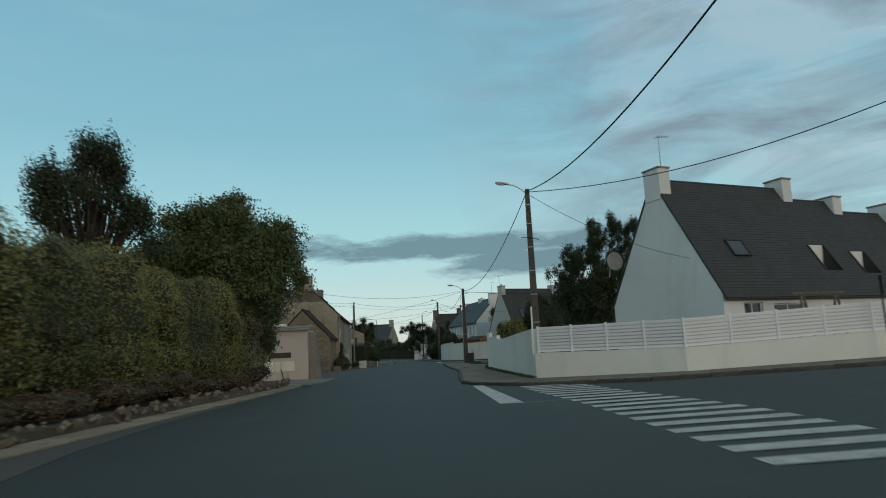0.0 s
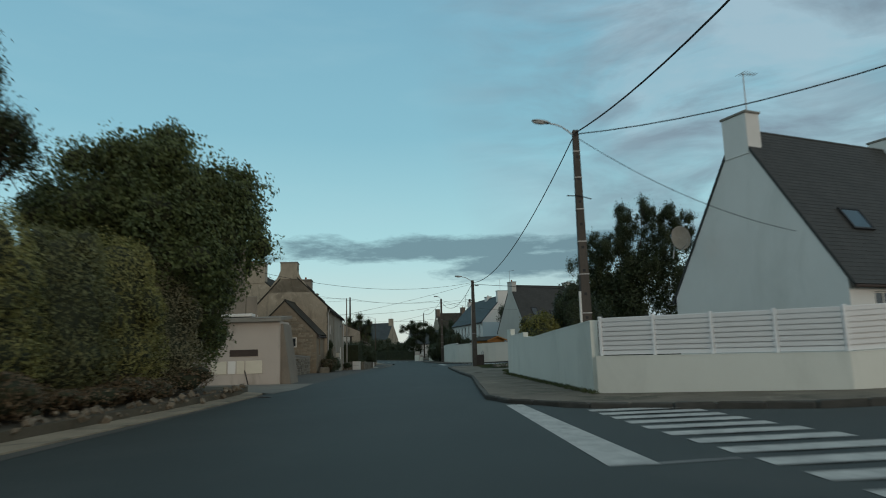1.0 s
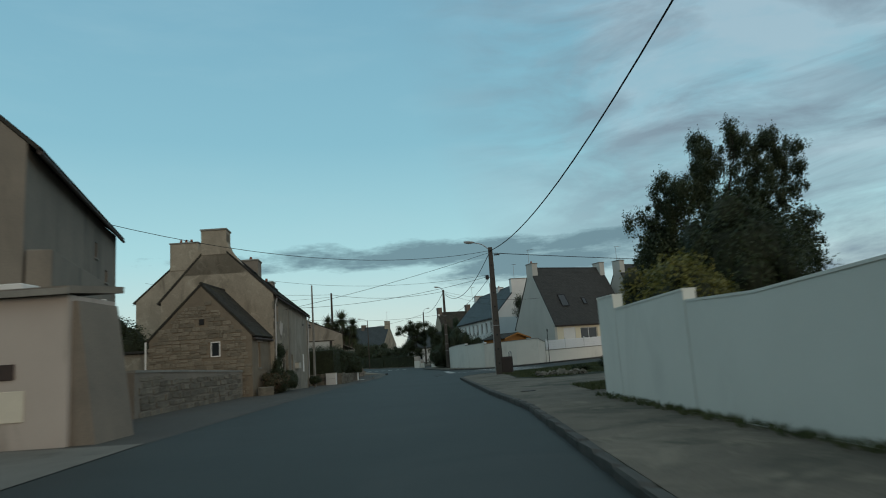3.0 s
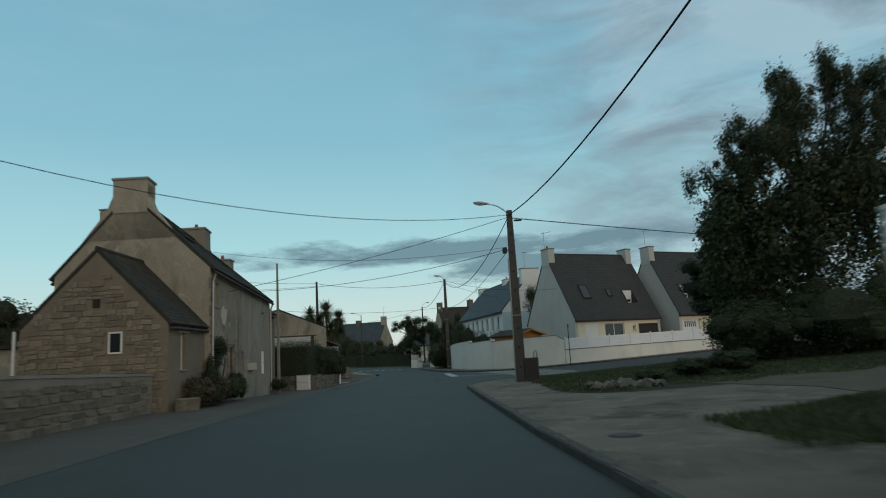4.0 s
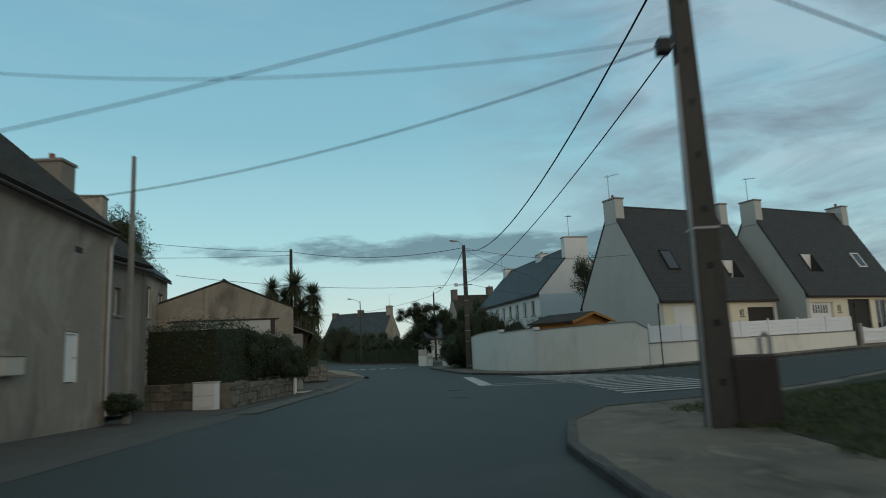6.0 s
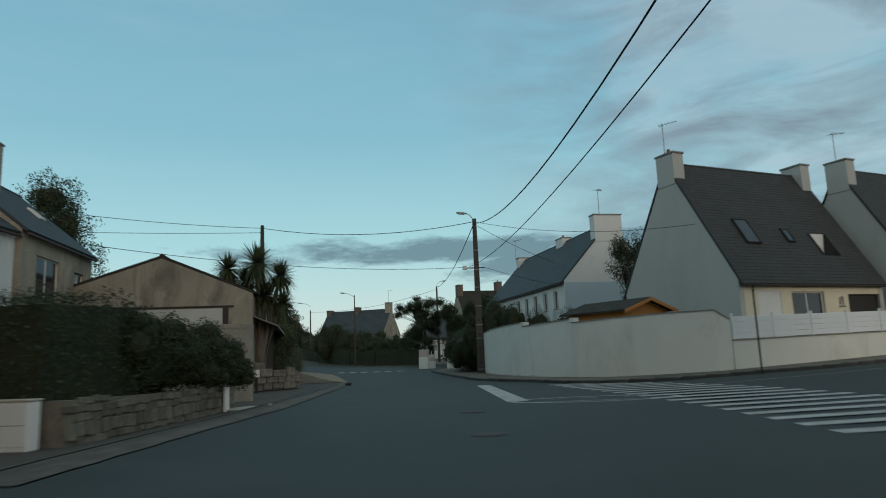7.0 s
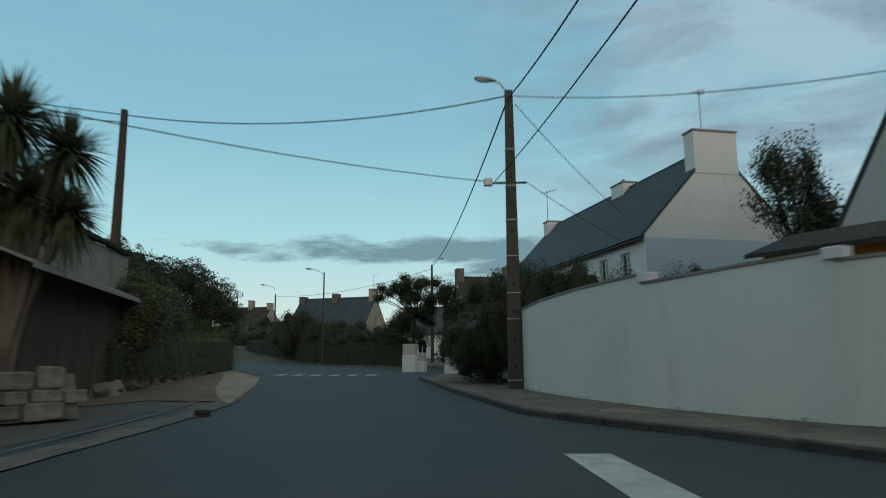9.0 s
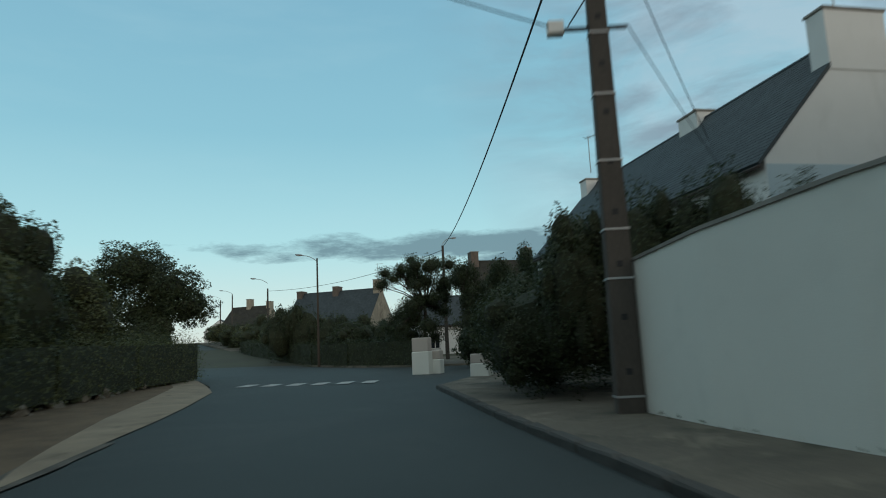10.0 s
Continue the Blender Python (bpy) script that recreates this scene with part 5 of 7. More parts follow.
part("bare_patch", bm, M["garage"], farm, "pale bare patch of plaster")
part("lintel", boxed((0.6, -0.006, 5.02), (1.25, 0.05, 5.2), 0.01), M["stone"], farm, "dark stone lintel")
# Vent as a dark block on the wall, the hole's shade in its colour.
part("vent_hole", boxed((8.15, -0.012, 4.55), (8.45, 0.03, 4.7), 0.005), M["dark_metal"], farm)
bm = bmesh.new()
tube(bm, [(3.86, -0.02, 5.25), (3.86, -0.02, 3.0), (3.86, -0.02, 2.2), (4.0, -0.04, 1.9)], 0.02, 6)
part("wall_cable", bm, M["coping"], farm)
for x in (0.12, 9.68):
    bm = bmesh.new()
    tube(bm, [(x, -0.2, 5.35), (x + 0.02, -0.08, 5.0), (x + 0.02, -0.06, 2.5), (x + 0.02, -0.06, 0.1)], 0.045, 8)
    part("downpipe", bm, M["metal"], farm)


def settle(top, k, ref):
    """An old house whose eaves and ridge sink by k for each metre along it."""
    kids = collections.defaultdict(list)
    for ob in bpy.data.objects:
        kids[ob.parent].append(ob)
    queue = [(top, Matrix.Identity(4))]
    while queue:
        ob, m = queue.pop()
        queue += [(kid, m @ kid.matrix_basis) for kid in kids[ob]]
        if ob.type == "MESH" and ob.data.users == 1:
            back = m.inverted()
            for v in ob.data.vertices:
                p = m @ v.co
                p.z -= k * max(0.0, p.x) * max(0.0, min(p.z / ref, 1.6))
                v.co = back @ p


settle(farm, 0.062, 5.6)
house("farm_wing", "lower rendered house set back beside an old farmhouse", (-9.35, 72.75), 92.0, 3.0, 3.0, 3.3, 0.0, 4.45, 7.0, "render_dark", "slate_old", over=0.12,
      front=[(1.2, 1.6, 2.8, 3.6, "window")], chimneys=[(2.8, 0.85, 1.1, 7.95, 1, "render_dark")])
mail = thing("wall_box", "pale metal meter box on the farmhouse front", "meter box", (-8.71, 68.05, 1.24), 91)
part("box_body", boxed((0, -0.25, 0), (0.72, 0.07, 0.38), 0.02), M["grey_box"], mail)
part("lid", boxed((-0.02, -0.27, 0.38), (0.74, 0.07, 0.41), 0.008), M["coping"], mail)

barnlet = house("outbuilding", "low rubble stone outbuilding with a mossy slate roof", (-8.85, 59.15), 90, 2.6, 2.7, 3.52, 0.0, 3.12, 5.82, "mortar", "slate_old", gutter=True, over=0.1,
      front=[(1.15, 1.6, 1.45, 2.8, "window")])
part("lintel", boxed((0.98, -0.03, 2.8), (1.95, 0.04, 3.08), 0.02), M["garage"], barnlet, "pale stone lintel")


def on_gable(x, z):
    if not (0.05 < x < 5.45 and 0.0 < z < 5.6):
        return False
    if z > 3.1 + (2.7 / 2.75) * (2.75 - abs(x - 2.75)) - 0.12:
        return False
    return not (1.52 < x < 2.18 and 2.05 < z < 3.0) and not (2.4 < x < 2.75 and 3.75 < z < 4.15)


wall_m = Matrix.Translation((-0.015, 0, 0)) @ Matrix.Rotation(radians(-90), 4, "Z") @ Matrix.Diagonal((-1, 1, 1, 1))
laid_stones(barnlet, wall_m, on_gable, 5.5, 5.7, (0.11, 0.25), (0.16, 0.58), 0.065, seed=4, gap=0.012, most=300)
win = window(barnlet, Matrix.Translation((-0.07, 2.12, 2.12)) @ Matrix.Rotation(radians(-90), 4, "Z"), 0.5, 0.78, M["white_paint"], 1, 0.03, sill=False)
# Dark block in place of the shaded vent opening.
part("vent_hole", boxed((-0.06, 2.45, 3.8), (0.02, 2.7, 4.1), 0.01), M["dark_metal"], barnlet)
part("low_hatch", boxed((-0.07, 2.2, 0.0), (0.02, 3.2, 1.25), 0.01), M["door_brown"], barnlet)
bm = bmesh.new()
tube(bm, [(-0.06, 5.45, 3.1), (-0.08, 5.44, 2.7), (-0.08, 5.44, 0.1)], 0.05, 8)
part("downpipe", bm, M["white_paint"], barnlet, "white rainwater pipe")
# rear houses whose chimneys show over the farm
house("rear_house", "rear stone house with a wide gable chimney", (-14.6, 74.0), 90, 3.6, 3.6, 9.0, 0.2, 6.9, 10.0, "render_tan", "slate_old", chimneys=[(0.6, 1.0, 2.1, 11.2, 3, "render_tan")])
house("street_house", "two-storey tan and white rendered house with slate roof", (-17.0, 80.5), 93, 3.6, 3.6, 10.3, 0.1, 6.7, 9.3, "render_white", "slate_blue", front=[(3.0, 3.9, 4.2, 5.6, "window"), (7.4, 8.3, 4.2, 5.6, "window")], chimneys=[(9.8, 0.9, 1.4, 10.9, 0, "render_tan")])
house("street_house", "two-storey tan rendered house with slate roof and chimney", (-17.35, 90.9), 101, 3.6, 3.6, 7.8, 0.1, 6.85, 9.9, "render_tan", "slate_blue", front=[(1.5, 3.9, 4.0, 5.9, "window"), (5.6, 6.9, 4.4, 5.7, "window")],
      chimneys=[(3.2, 1.0, 2.0, 11.5, 0, "render_tan")], skylights=[(5.4, 2.2, 0.6, 0.8, "white")])

# ---- garage and the tall house behind it ----
gar = thing("garage", "flat-roofed garage with pale pinkish render and a boarded panel", "garage", (-14.2, 39.0, 0.0))
part("wall", boxed((0, 0, -0.1), (7.4, 2.0, 3.18), 0.02), M["garage"], gar)
bm = bmesh.new()
prism(bm, [(-0.1, 3.18), (7.5, 3.18), (7.5, 3.34), (-0.1, 3.34)], -0.22, 2.2)
for v in bm.verts:
    v.co.z += 0.22 * (v.co.y + 0.22) / 2.4
part("roof", bm, M["render_dark"], gar)
bm = bmesh.new()
prism(bm, [(0, 0), (0.55, 0), (0.12, 3.1), (0, 3.1)], 0.0, 1.7)
bmesh.ops.translate(bm, verts=bm.verts, vec=(7.4, 0.15, -0.05))
part("buttress", bm, M["render_dark"], gar)
part("fascia", boxed((-0.12, -0.26, 3.16), (7.52, -0.22, 3.30), 0.005), M["coping"], gar)
part("notice_board", boxed((4.88, -0.04, 1.45), (6.30, 0.0, 1.78), 0.01), M["rust"], gar, "blank brown sign board")
for i, (a, c) in enumerate(((3.94, 4.75), (4.80, 5.20), (5.24, 5.64), (5.68, 6.54))):
    part("panel", boxed((a, -0.03, 0.58), (c - 0.02, 0.0, 1.22), 0.006), M["white_paint" if i == 1 else "cream_box"], gar)
bm = bmesh.new()
tube(bm, [(5.65, -0.04, 0.75), (5.75, -0.05, 0.4), (5.85, -0.06, 0.0)], 0.025, 6)
part("pipe", bm, M["dark_metal"], gar)
part("skylight", boxed((3.6, 1.2, 3.52), (5.6, 1.9, 3.68), 0.02), M["white_paint"], gar)
house("tall_house", "tall old grey rendered house with dark slate roof", (-9.3, 41.3), 107, 4.2, 4.2, 12.5, 0.0, 7.5, 11.3, "render_dark", "slate_old", over=0.25,
      front=[(9.5, 10.2, 1.0, 2.7, "shutter"), (11.4, 11.9, 1.0, 2.4, "shutter"), (8.4, 8.8, 5.9, 6.5, "window"), (10.3, 10.8, 5.2, 5.7, "window")])
annex = thing("annex", "two-storey cement-rendered annex against a tall house", "house annex", (-8.65, 41.4, 0.0), 107)
part("wall", boxed((0.1, 0.0, -0.1), (6.6, 0.60, 4.7), 0.03), M["render_dark"], annex)
part("window_panel", boxed((4.2, -0.03, 2.6), (4.7, 0.0, 3.7), 0.01), M["white_paint"], annex, "narrow white window panel")
part("window_panel", boxed((5.6, -0.03, 0.7), (6.0, 0.0, 2.2), 0.01), M["door_brown"], annex, "dark narrow door panel")
part("lamp_bracket", boxed((6.2, -0.15, 3.9), (6.35, 0.0, 4.05), 0.02), M["white_paint"], annex)
low_shed = thing("low_shed", "low rendered shed with a dark roof in a yard", "shed", (-18.5, 63.5, 0.1))
part("wall", boxed((0, 0, -0.1), (4.8, 3.0, 2.6), 0.02), M["render_tan"], low_shed)
part("roof", boxed((-0.15, -0.2, 2.6), (4.9, 3.2, 2.75), 0.02), M["slate_old"], low_shed)

# ---- garden walls ----
garden_wall("garden_wall", "long white rendered street wall beside the pavement", [(5.11, 40.05, -0.05, 2.10), (5.30, 36.2, -0.05, 2.15)], 0.22, coping=0.04, cap="wall_white", over=0.012)
garden_wall("garden_wall", "raised white end piece of a rendered street wall", [(5.05, 41.4, -0.05, 2.46), (5.11, 40.1, -0.05, 2.43)], 0.22, coping=0.04, cap="wall_white", over=0.012)
garden_wall("garden_wall", "white rendered street wall dipping towards a step", [(5.30, 36.15, -0.05, 1.95), (5.42, 33.9, -0.05, 1.88), (5.70, 30.0, -0.05, 2.02), (5.96, 24.95, -0.05, 2.14)], 0.22, coping=0.04, cap="wall_white", over=0.012)
garden_wall("garden_wall", "low white rendered wall under a slatted fence", [(5.98, 24.8, -0.05, 1.12), (11.2, 21.35, -0.05, 1.10), (18.2, 21.0, 0.0, 1.38), (30, 25.0, 0.2, 1.7)], 0.22, coping=0.02, over=0.005, cap="wall_white")
garden_wall("garden_wall", "tall white rendered wall curving round a street corner", [(1.38, 106.2, -0.3, 2.34), (1.78, 103.9, -0.3, 2.47), (2.35, 101.6, -0.3, 2.55), (3.2, 99.0, -0.3, 2.60)], 0.22, after=(4.1, 97.2))
garden_wall("garden_wall", "tall white rendered wall bending round a street corner", [(3.2, 99.0, -0.3, 2.40), (4.1, 97.2, -0.3, 2.46), (5.1, 95.6, -0.3, 2.52)], 0.22, before=(2.35, 101.6), after=(6.4, 94.4))
garden_wall("garden_wall", "tall off-white rendered wall at a street corner", [(5.1, 95.6, -0.3, 2.36), (6.4, 94.4, -0.3, 2.42), (8.2, 93.5, -0.3, 2.50), (10.4, 93.15, -0.3, 2.55), (11.1, 93.4, -0.3, 2.15)], 0.22, mat="wall_cream", before=(4.1, 97.2))
cap = thing("wall_pier", "short white pier at the end of a wall", "wall pier", (1.20, 106.45, gz(1.2, 106.4)), 100)
part("pier_body", boxed((-0.12, -0.18, 0), (0.12, 0.18, 1.25), 0.04), M["wall_white"], cap)
for x, y, z in ((3.2, 98.95, 2.44), (5.1, 95.58, 2.40)):
    blk = thing("wall_pier", "small white block on top of a garden wall", "wall pier", (x, y, z), -60)
    part("pier_body", boxed((-0.16, -0.15, 0), (0.16, 0.15, 0.19), 0.015), M["render_white"], blk)
garden_wall("garden_wall", "low cream rendered wall under a white fence", [(11.15, 93.45, -0.2, 1.28), (20.0, 97.7, 0.0, 1.42), (27.3, 101.2, 0.2, 1.52)], 0.22, mat="wall_cream", coping=0.05)
garden_wall("garden_wall", "old rendered low wall before a farmyard", [(-9.5, 59.0, -0.1, 1.28), (-9.3, 52.0, -0.1, 1.42), (-9.1, 46.5, -0.1, 1.50)], 0.35, mat="render_dark", coping=0.08)
yard = thing("stone_facing", "rough rubble stones of the old farmyard wall", "stone wall", (-8.915, 46.6, -0.1), 91.85)
laid_stones(yard, Matrix.Identity(4), lambda x, z: 0.1 < x < 12.3 and z < 1.50 - 0.015 * x, 12.4, 1.6, (0.16, 0.36), (0.25, 0.9), 0.035, LICHEN, 22, 0.03)
garden_wall("garden_wall", "rendered concrete wall beside a barn yard", [(-12.5, 91.1, -0.3, 2.62), (-8.05, 90.9, -0.3, 2.50)], 0.28, mat="raw_concrete", coping=0.16, cap="raw_concrete", over=0.02)
rubble = thing("rubble_facing", "bare rubble patches in a stained yard wall", "stone wall", (-12.5, 90.945, -0.25), -2.57)
laid_stones(rubble, Matrix.Identity(4), lambda x, z: 0.1 < x < 4.3 and z < 2.3 and not 3.6 < x < 4.3 and math.sin(2.3 * x + 1.7 * z) + math.sin(3.1 * z - 1.3 * x) > -0.2, 4.4, 2.4, (0.14, 0.3), (0.2, 0.6), 0.03, LICHEN, 44, 0.02)
slot = thing("wall_niche", "narrow dark niche in a rendered wall", "wall niche", (-8.6, 90.775, 0.38))
# Dark brown panel on the wall face, standing for the niche's shade.
part("niche_back", boxed((0, -0.03, 0), (0.24, 0.02, 1.3), 0.01), M["rust"], slot)
part("niche_top", boxed((-0.02, -0.05, 1.3), (0.27, 0.02, 1.36), 0.008), M["raw_concrete"], slot)


# ---- fences ----
def slat_fence(label, path, z_of, height, slats, panel=1.68):
    """White slatted panels between posts; every slat is a piece of its own."""
    f = thing("slatted_fence", label, "fence")
    pts = along(path, panel)
    unit = boxed((0, -0.012, 0), (1, 0.012, 1), 0)
    slat = mesh_of("slat", unit, M["pvc"])
    post = mesh_of("post", boxed((-0.045, -0.045, 0), (0.045, 0.045, height + 0.05), 0.01), M["pvc"])
    for x, y, a in pts:
        piece("post", post, f, pose(x, y, z_of(x), 0, 0, math.degrees(a)))
    for (x0, y0, a), (x1, y1, _) in zip(pts, pts[1:]):
        l = math.hypot(x1 - x0, y1 - y0)
        h = height / slats
        back = pose(x0, y0, z_of(x0) + 0.03, 0, -math.degrees(math.atan2(z_of(x1) - z_of(x0), l)), math.degrees(math.atan2(y1 - y0, x1 - x0)))
        piece("panel_back", slat, f, back @ Matrix.Translation((0.05, 0.055, 0)) @ Matrix.Diagonal((l - 0.1, 0.4, height - 0.02, 1)))
        for i in range(slats):
            m = pose(x0, y0, z_of(x0) + 0.03 + i * h, 0, -math.degrees(math.atan2(z_of(x1) - z_of(x0), l)), math.degrees(math.atan2(y1 - y0, x1 - x0)))
            piece("slat", slat, f, m @ Matrix.Translation((0.05, 0, 0)) @ Matrix.Rotation(radians(8), 4, "X") @ Matrix.Diagonal((l - 0.1, 1.0, h * 0.76, 1)))
    return f


slat_fence("white plastic slatted fence on a low wall", [(6.10, 24.75), (11.2, 21.35), (18.2, 21.0), (30, 25.0)], lambda x: float(np.interp(x, (6.1, 11.2, 18.2, 30), (1.14, 1.12, 1.40, 1.72))), 1.08, 8)
fen = thing("panel_fence", "white plastic panel fence on a low wall", "fence")
pts = along([(11.3, 93.5), (20.0, 97.7), (27.3, 101.2)], 2.5)
for (x0, y0, a), (x1, y1, _) in zip(pts, pts[1:]):
    l = math.hypot(x1 - x0, y1 - y0)
    z = float(np.interp(x0, (11, 20, 27), (1.33, 1.47, 1.57)))
    piece("post", mesh_of("post", boxed((-0.05, -0.05, 0), (0.05, 0.05, 1.08), 0.012), M["pvc"]), fen, pose(x0, y0, z, 0, 0, math.degrees(a)))
    for i in range(4):
        part("board", boxed((0.05, -0.02, 0.02 + 0.235 * i), (l - 0.05, 0.02, 0.25 + 0.235 * i), 0.008), M["pvc"], fen).matrix_basis = pose(x0, y0, z, 0, -0.9, math.degrees(math.atan2(y1 - y0, x1 - x0)))


def white_gate(at, turn, width, label):
    """A gate of upright boards whose top dips in a curve, between two piers."""
    g = thing("gate", label, "gate", at, turn, "white gates")
    n = int(width / 0.14)
    for i in range(n):
        x = width * i / n
        top = 1.12 + 0.22 * (2 * (x + 0.07) / width - 1) ** 2
        part("board", boxed((x + 0.008, -0.02, 0.12), (x + width / n - 0.008, 0.02, top), 0.006), M["pvc"], g)
    for z in (0.3, 0.9):
        part("rail", boxed((0, -0.05, z), (width, -0.022, z + 0.1), 0.006), M["pvc"], g)
    for x in (-0.35, width + 0.05):
        part("pier", boxed((x, -0.2, -0.2), (x + 0.3, 0.15, 1.5), 0.02), M["coping"], g)
    return g


white_gate((27.9, 101.4, 0.55), 27, 3.3, "white boarded gate with a dipping top between piers")
white_gate((32.4, 103.6, 0.65), 27, 3.3, "second white boarded gate with a dipping top")

# ---- barn and its yard ----
barn = house("barn", "old barn with fibre cement gable, pale strip and sheet roof", (-10.3, 98.0), 101, 4.35, 5.35, 10.8, -0.15, 4.6, 6.42, "fibro", "slate_old", gutter=False, over=0.12)
part("pale_band", boxed((-0.05, 1.42, 3.24), (-0.005, 6.2, 4.03), 0.01), M["render_pale"], barn, "pale faded board under the gable")
part("beam", boxed((-0.10, 1.15, 0.0), (-0.005, 1.40, 4.07), 0.01), M["door_brown"], barn, "dark upright door track")
part("lintel", boxed((-0.09, 0.9, 4.08), (-0.005, 7.5, 4.16), 0.01), M["door_brown"], barn)
part("big_door", boxed((-0.06, 1.42, 0.05), (-0.005, 5.0, 3.20), 0.01), M["render_pale"], barn, "pale sliding barn door")
for i in range(7):
    part("sheet_joint", boxed((-0.018, 1.2 + 1.15 * i, 4.2), (-0.003, 1.23 + 1.15 * i, 5.1 + 0.8 - abs(1.2 + 1.15 * i - 4.35) * 0.4), 0), M["coping"], barn)
lean = thing("lean_to", "open lean-to with a sheet roof against the barn", "lean-to", (-10.2, 98.2, -0.15), 103.5)
bm = bmesh.new()
for i in range(54):
    x = i * 0.19
    prism(bm, [(x, 0.0), (x + 0.095, 0.035), (x + 0.19, 0.0), (x + 0.19, -0.03), (x + 0.095, 0.005), (x, -0.03)], -1.1, 0.25)
for v in bm.verts:
    v.co.z += 3.08 + (v.co.y + 1.1) * 0.42
part("sheet_roof", bm, M["tin"], lean)
part("fascia", boxed((0, -1.14, 2.96), (10.3, -1.10, 3.07), 0.005), M["coping"], lean)
part("post", boxed((10.1, -1.05, 0), (10.24, -0.91, 3.06), 0.01), M["timber"], lean)
# Boards take the darker timber; the shade under the roof is in their colour.
for i in range(44):
    x = 1.5 + 0.2 * i
    part("board", boxed((x, 0.03 - 0.0437 * x - 0.16, 0.0), (x + 0.185, 0.06 - 0.0437 * x - 0.16, 3.2), 0.004), M["timber"], lean)
blocks = thing("stone_blocks", "rough stack of weathered stone blocks by the barn", "stone wall", (-9.8, 96.55, -0.15), 52)
bm = bmesh.new()
prism(bm, [(0.05, 0.0), (2.75, 0.0), (2.6, 0.86), (0.75, 0.95), (0.65, 1.3), (0.1, 1.32)], 0.06, 0.5)
part("stack_heart", bm, M["grey_stone"], blocks)
laid_stones(blocks, Matrix.Identity(4), lambda x, z: -0.1 < x < 2.85 and z < (1.5 if x < 0.75 else 1.0), 2.8, 1.4, (0.2, 0.42), (0.35, 0.85), 0.16, GREY_STONES, 33, 0.008)
bin_ = thing("wheelie_bin", "dark green plastic wheeled bin by the stones", "bin", (-9.85, 96.15, gz(-10, 96.2)), 20)
bm = bmesh.new()
vs = box(bm, (-0.17, -0.2, 0.05), (0.17, 0.2, 0.88), 0.03)
for v in vs:
    k = 0.82 + 0.18 * v.co.z / 0.88
    v.co.x, v.co.y = v.co.x * k, v.co.y * k
part("bin_body", bm, M["bin_green"], bin_)
part("lid", boxed((-0.19, -0.23, 0.88), (0.19, 0.22, 0.94), 0.02), M["bin_green"], bin_)
for x in (-0.14, 0.14):
    bm = bmesh.new()
    rod(bm, (x - 0.03, 0.19, 0.08), (x + 0.03, 0.19, 0.08), 0.08, 0.08, 12)
    part("wheel", bm, M["dark_metal"], bin_)
note = thing("notice_post", "small white notice on a short dark post", "notice", (-9.45, 95.95, gz(-9.4, 96)), 8)
part("post", boxed((-0.06, -0.04, 0), (0.06, 0.04, 0.75), 0.01), M["dark_metal"], note)
part("notice_plate", boxed((-0.17, -0.07, 0.72), (0.15, -0.042, 1.06), 0.01), M["white_paint"], note)

# ---- orange garden shed ----
shed = thing("garden_shed", "orange stained timber garden shed with felt roof", "shed", (8.5, 96.1, 0.1), 35)
bm = bmesh.new()
prism(bm, [(-1.5, 0), (1.5, 0), (1.5, 2.75), (0, 3.22), (-1.5, 2.75)], 0, 3.6)
part("cabin", bm, M["orange"], shed)
for s in (-1, 1):
    bm = bmesh.new()
    prism(bm, [(0, 3.25), (s * 1.8, 2.68), (s * 1.8, 2.76), (0, 3.33)], -0.35, 3.8)
    part("roof", bm, M["slate_old"], shed)
    bm = bmesh.new()
    prism(bm, [(0, 3.16), (s * 1.82, 2.59), (s * 1.82, 2.74), (0, 3.31)], -0.40, -0.36)
    part("barge_board", bm, M["orange"], shed)

# ---- meter boxes, signs, small street things ----
mbox = thing("meter_box", "pale plastic street meter box", "meter box", (-8.5, 77.4, gz(-8.0, 77.4)), -8)
part("box_body", boxed((0, 0, 0), (0.82, 0.3, 0.88), 0.02), M["white_paint"], mbox)
part("lid", boxed((-0.02, -0.02, 0.88), (0.84, 0.32, 0.92), 0.01), M["grey_box"], mbox)
part("hatch", boxed((0.06, -0.012, 0.1), (0.76, 0.0, 0.82), 0.006), M["white_paint"], mbox)
part("seam", boxed((0.06, -0.014, 0.46), (0.76, -0.011, 0.475), 0), M["coping"], mbox)
cover = thing("concrete_cover", "pale flat concrete cover on the ground by a wall", "concrete cover", (-6.7, 86.1, gz(-7, 86) + 0.01), 62)
part("cover_slab", boxed((-0.72, -0.55, 0), (0.72, 0.55, 0.04), 0.012), M["grey_box"], cover)
stub = thing("kerb_stub", "small white stub at the road edge", "bollard stub", (-5.7, 85.2, gz(-5.7, 85)), 30)
part("stub_body", boxed((-0.07, -0.05, 0), (0.07, 0.05, 0.10), 0.02), M["coping"], stub)
wp = thing("white_board", "narrow white board on end at a wall's foot", "board", (-7.08, 85.4, gz(-7.1, 85.4)), 78)
part("board_face", boxed((0, 0, 0), (0.22, 0.09, 0.72), 0.015), M["white_paint"], wp)
util = thing("utility_cabinet", "brown steel cabinet at the foot of a pole", "utility cabinet", (4.35, 65.1, gz(4.4, 65.1) + 0.1), -12)
part("cabinet_body", boxed((0, -0.1, 0), (0.62, 0.35, 1.02), 0.03), M["rust"], util)
part("door", boxed((0.04, -0.115, 0.06), (0.58, -0.1, 0.96), 0.006), M["rust"], util)
bm = bmesh.new()
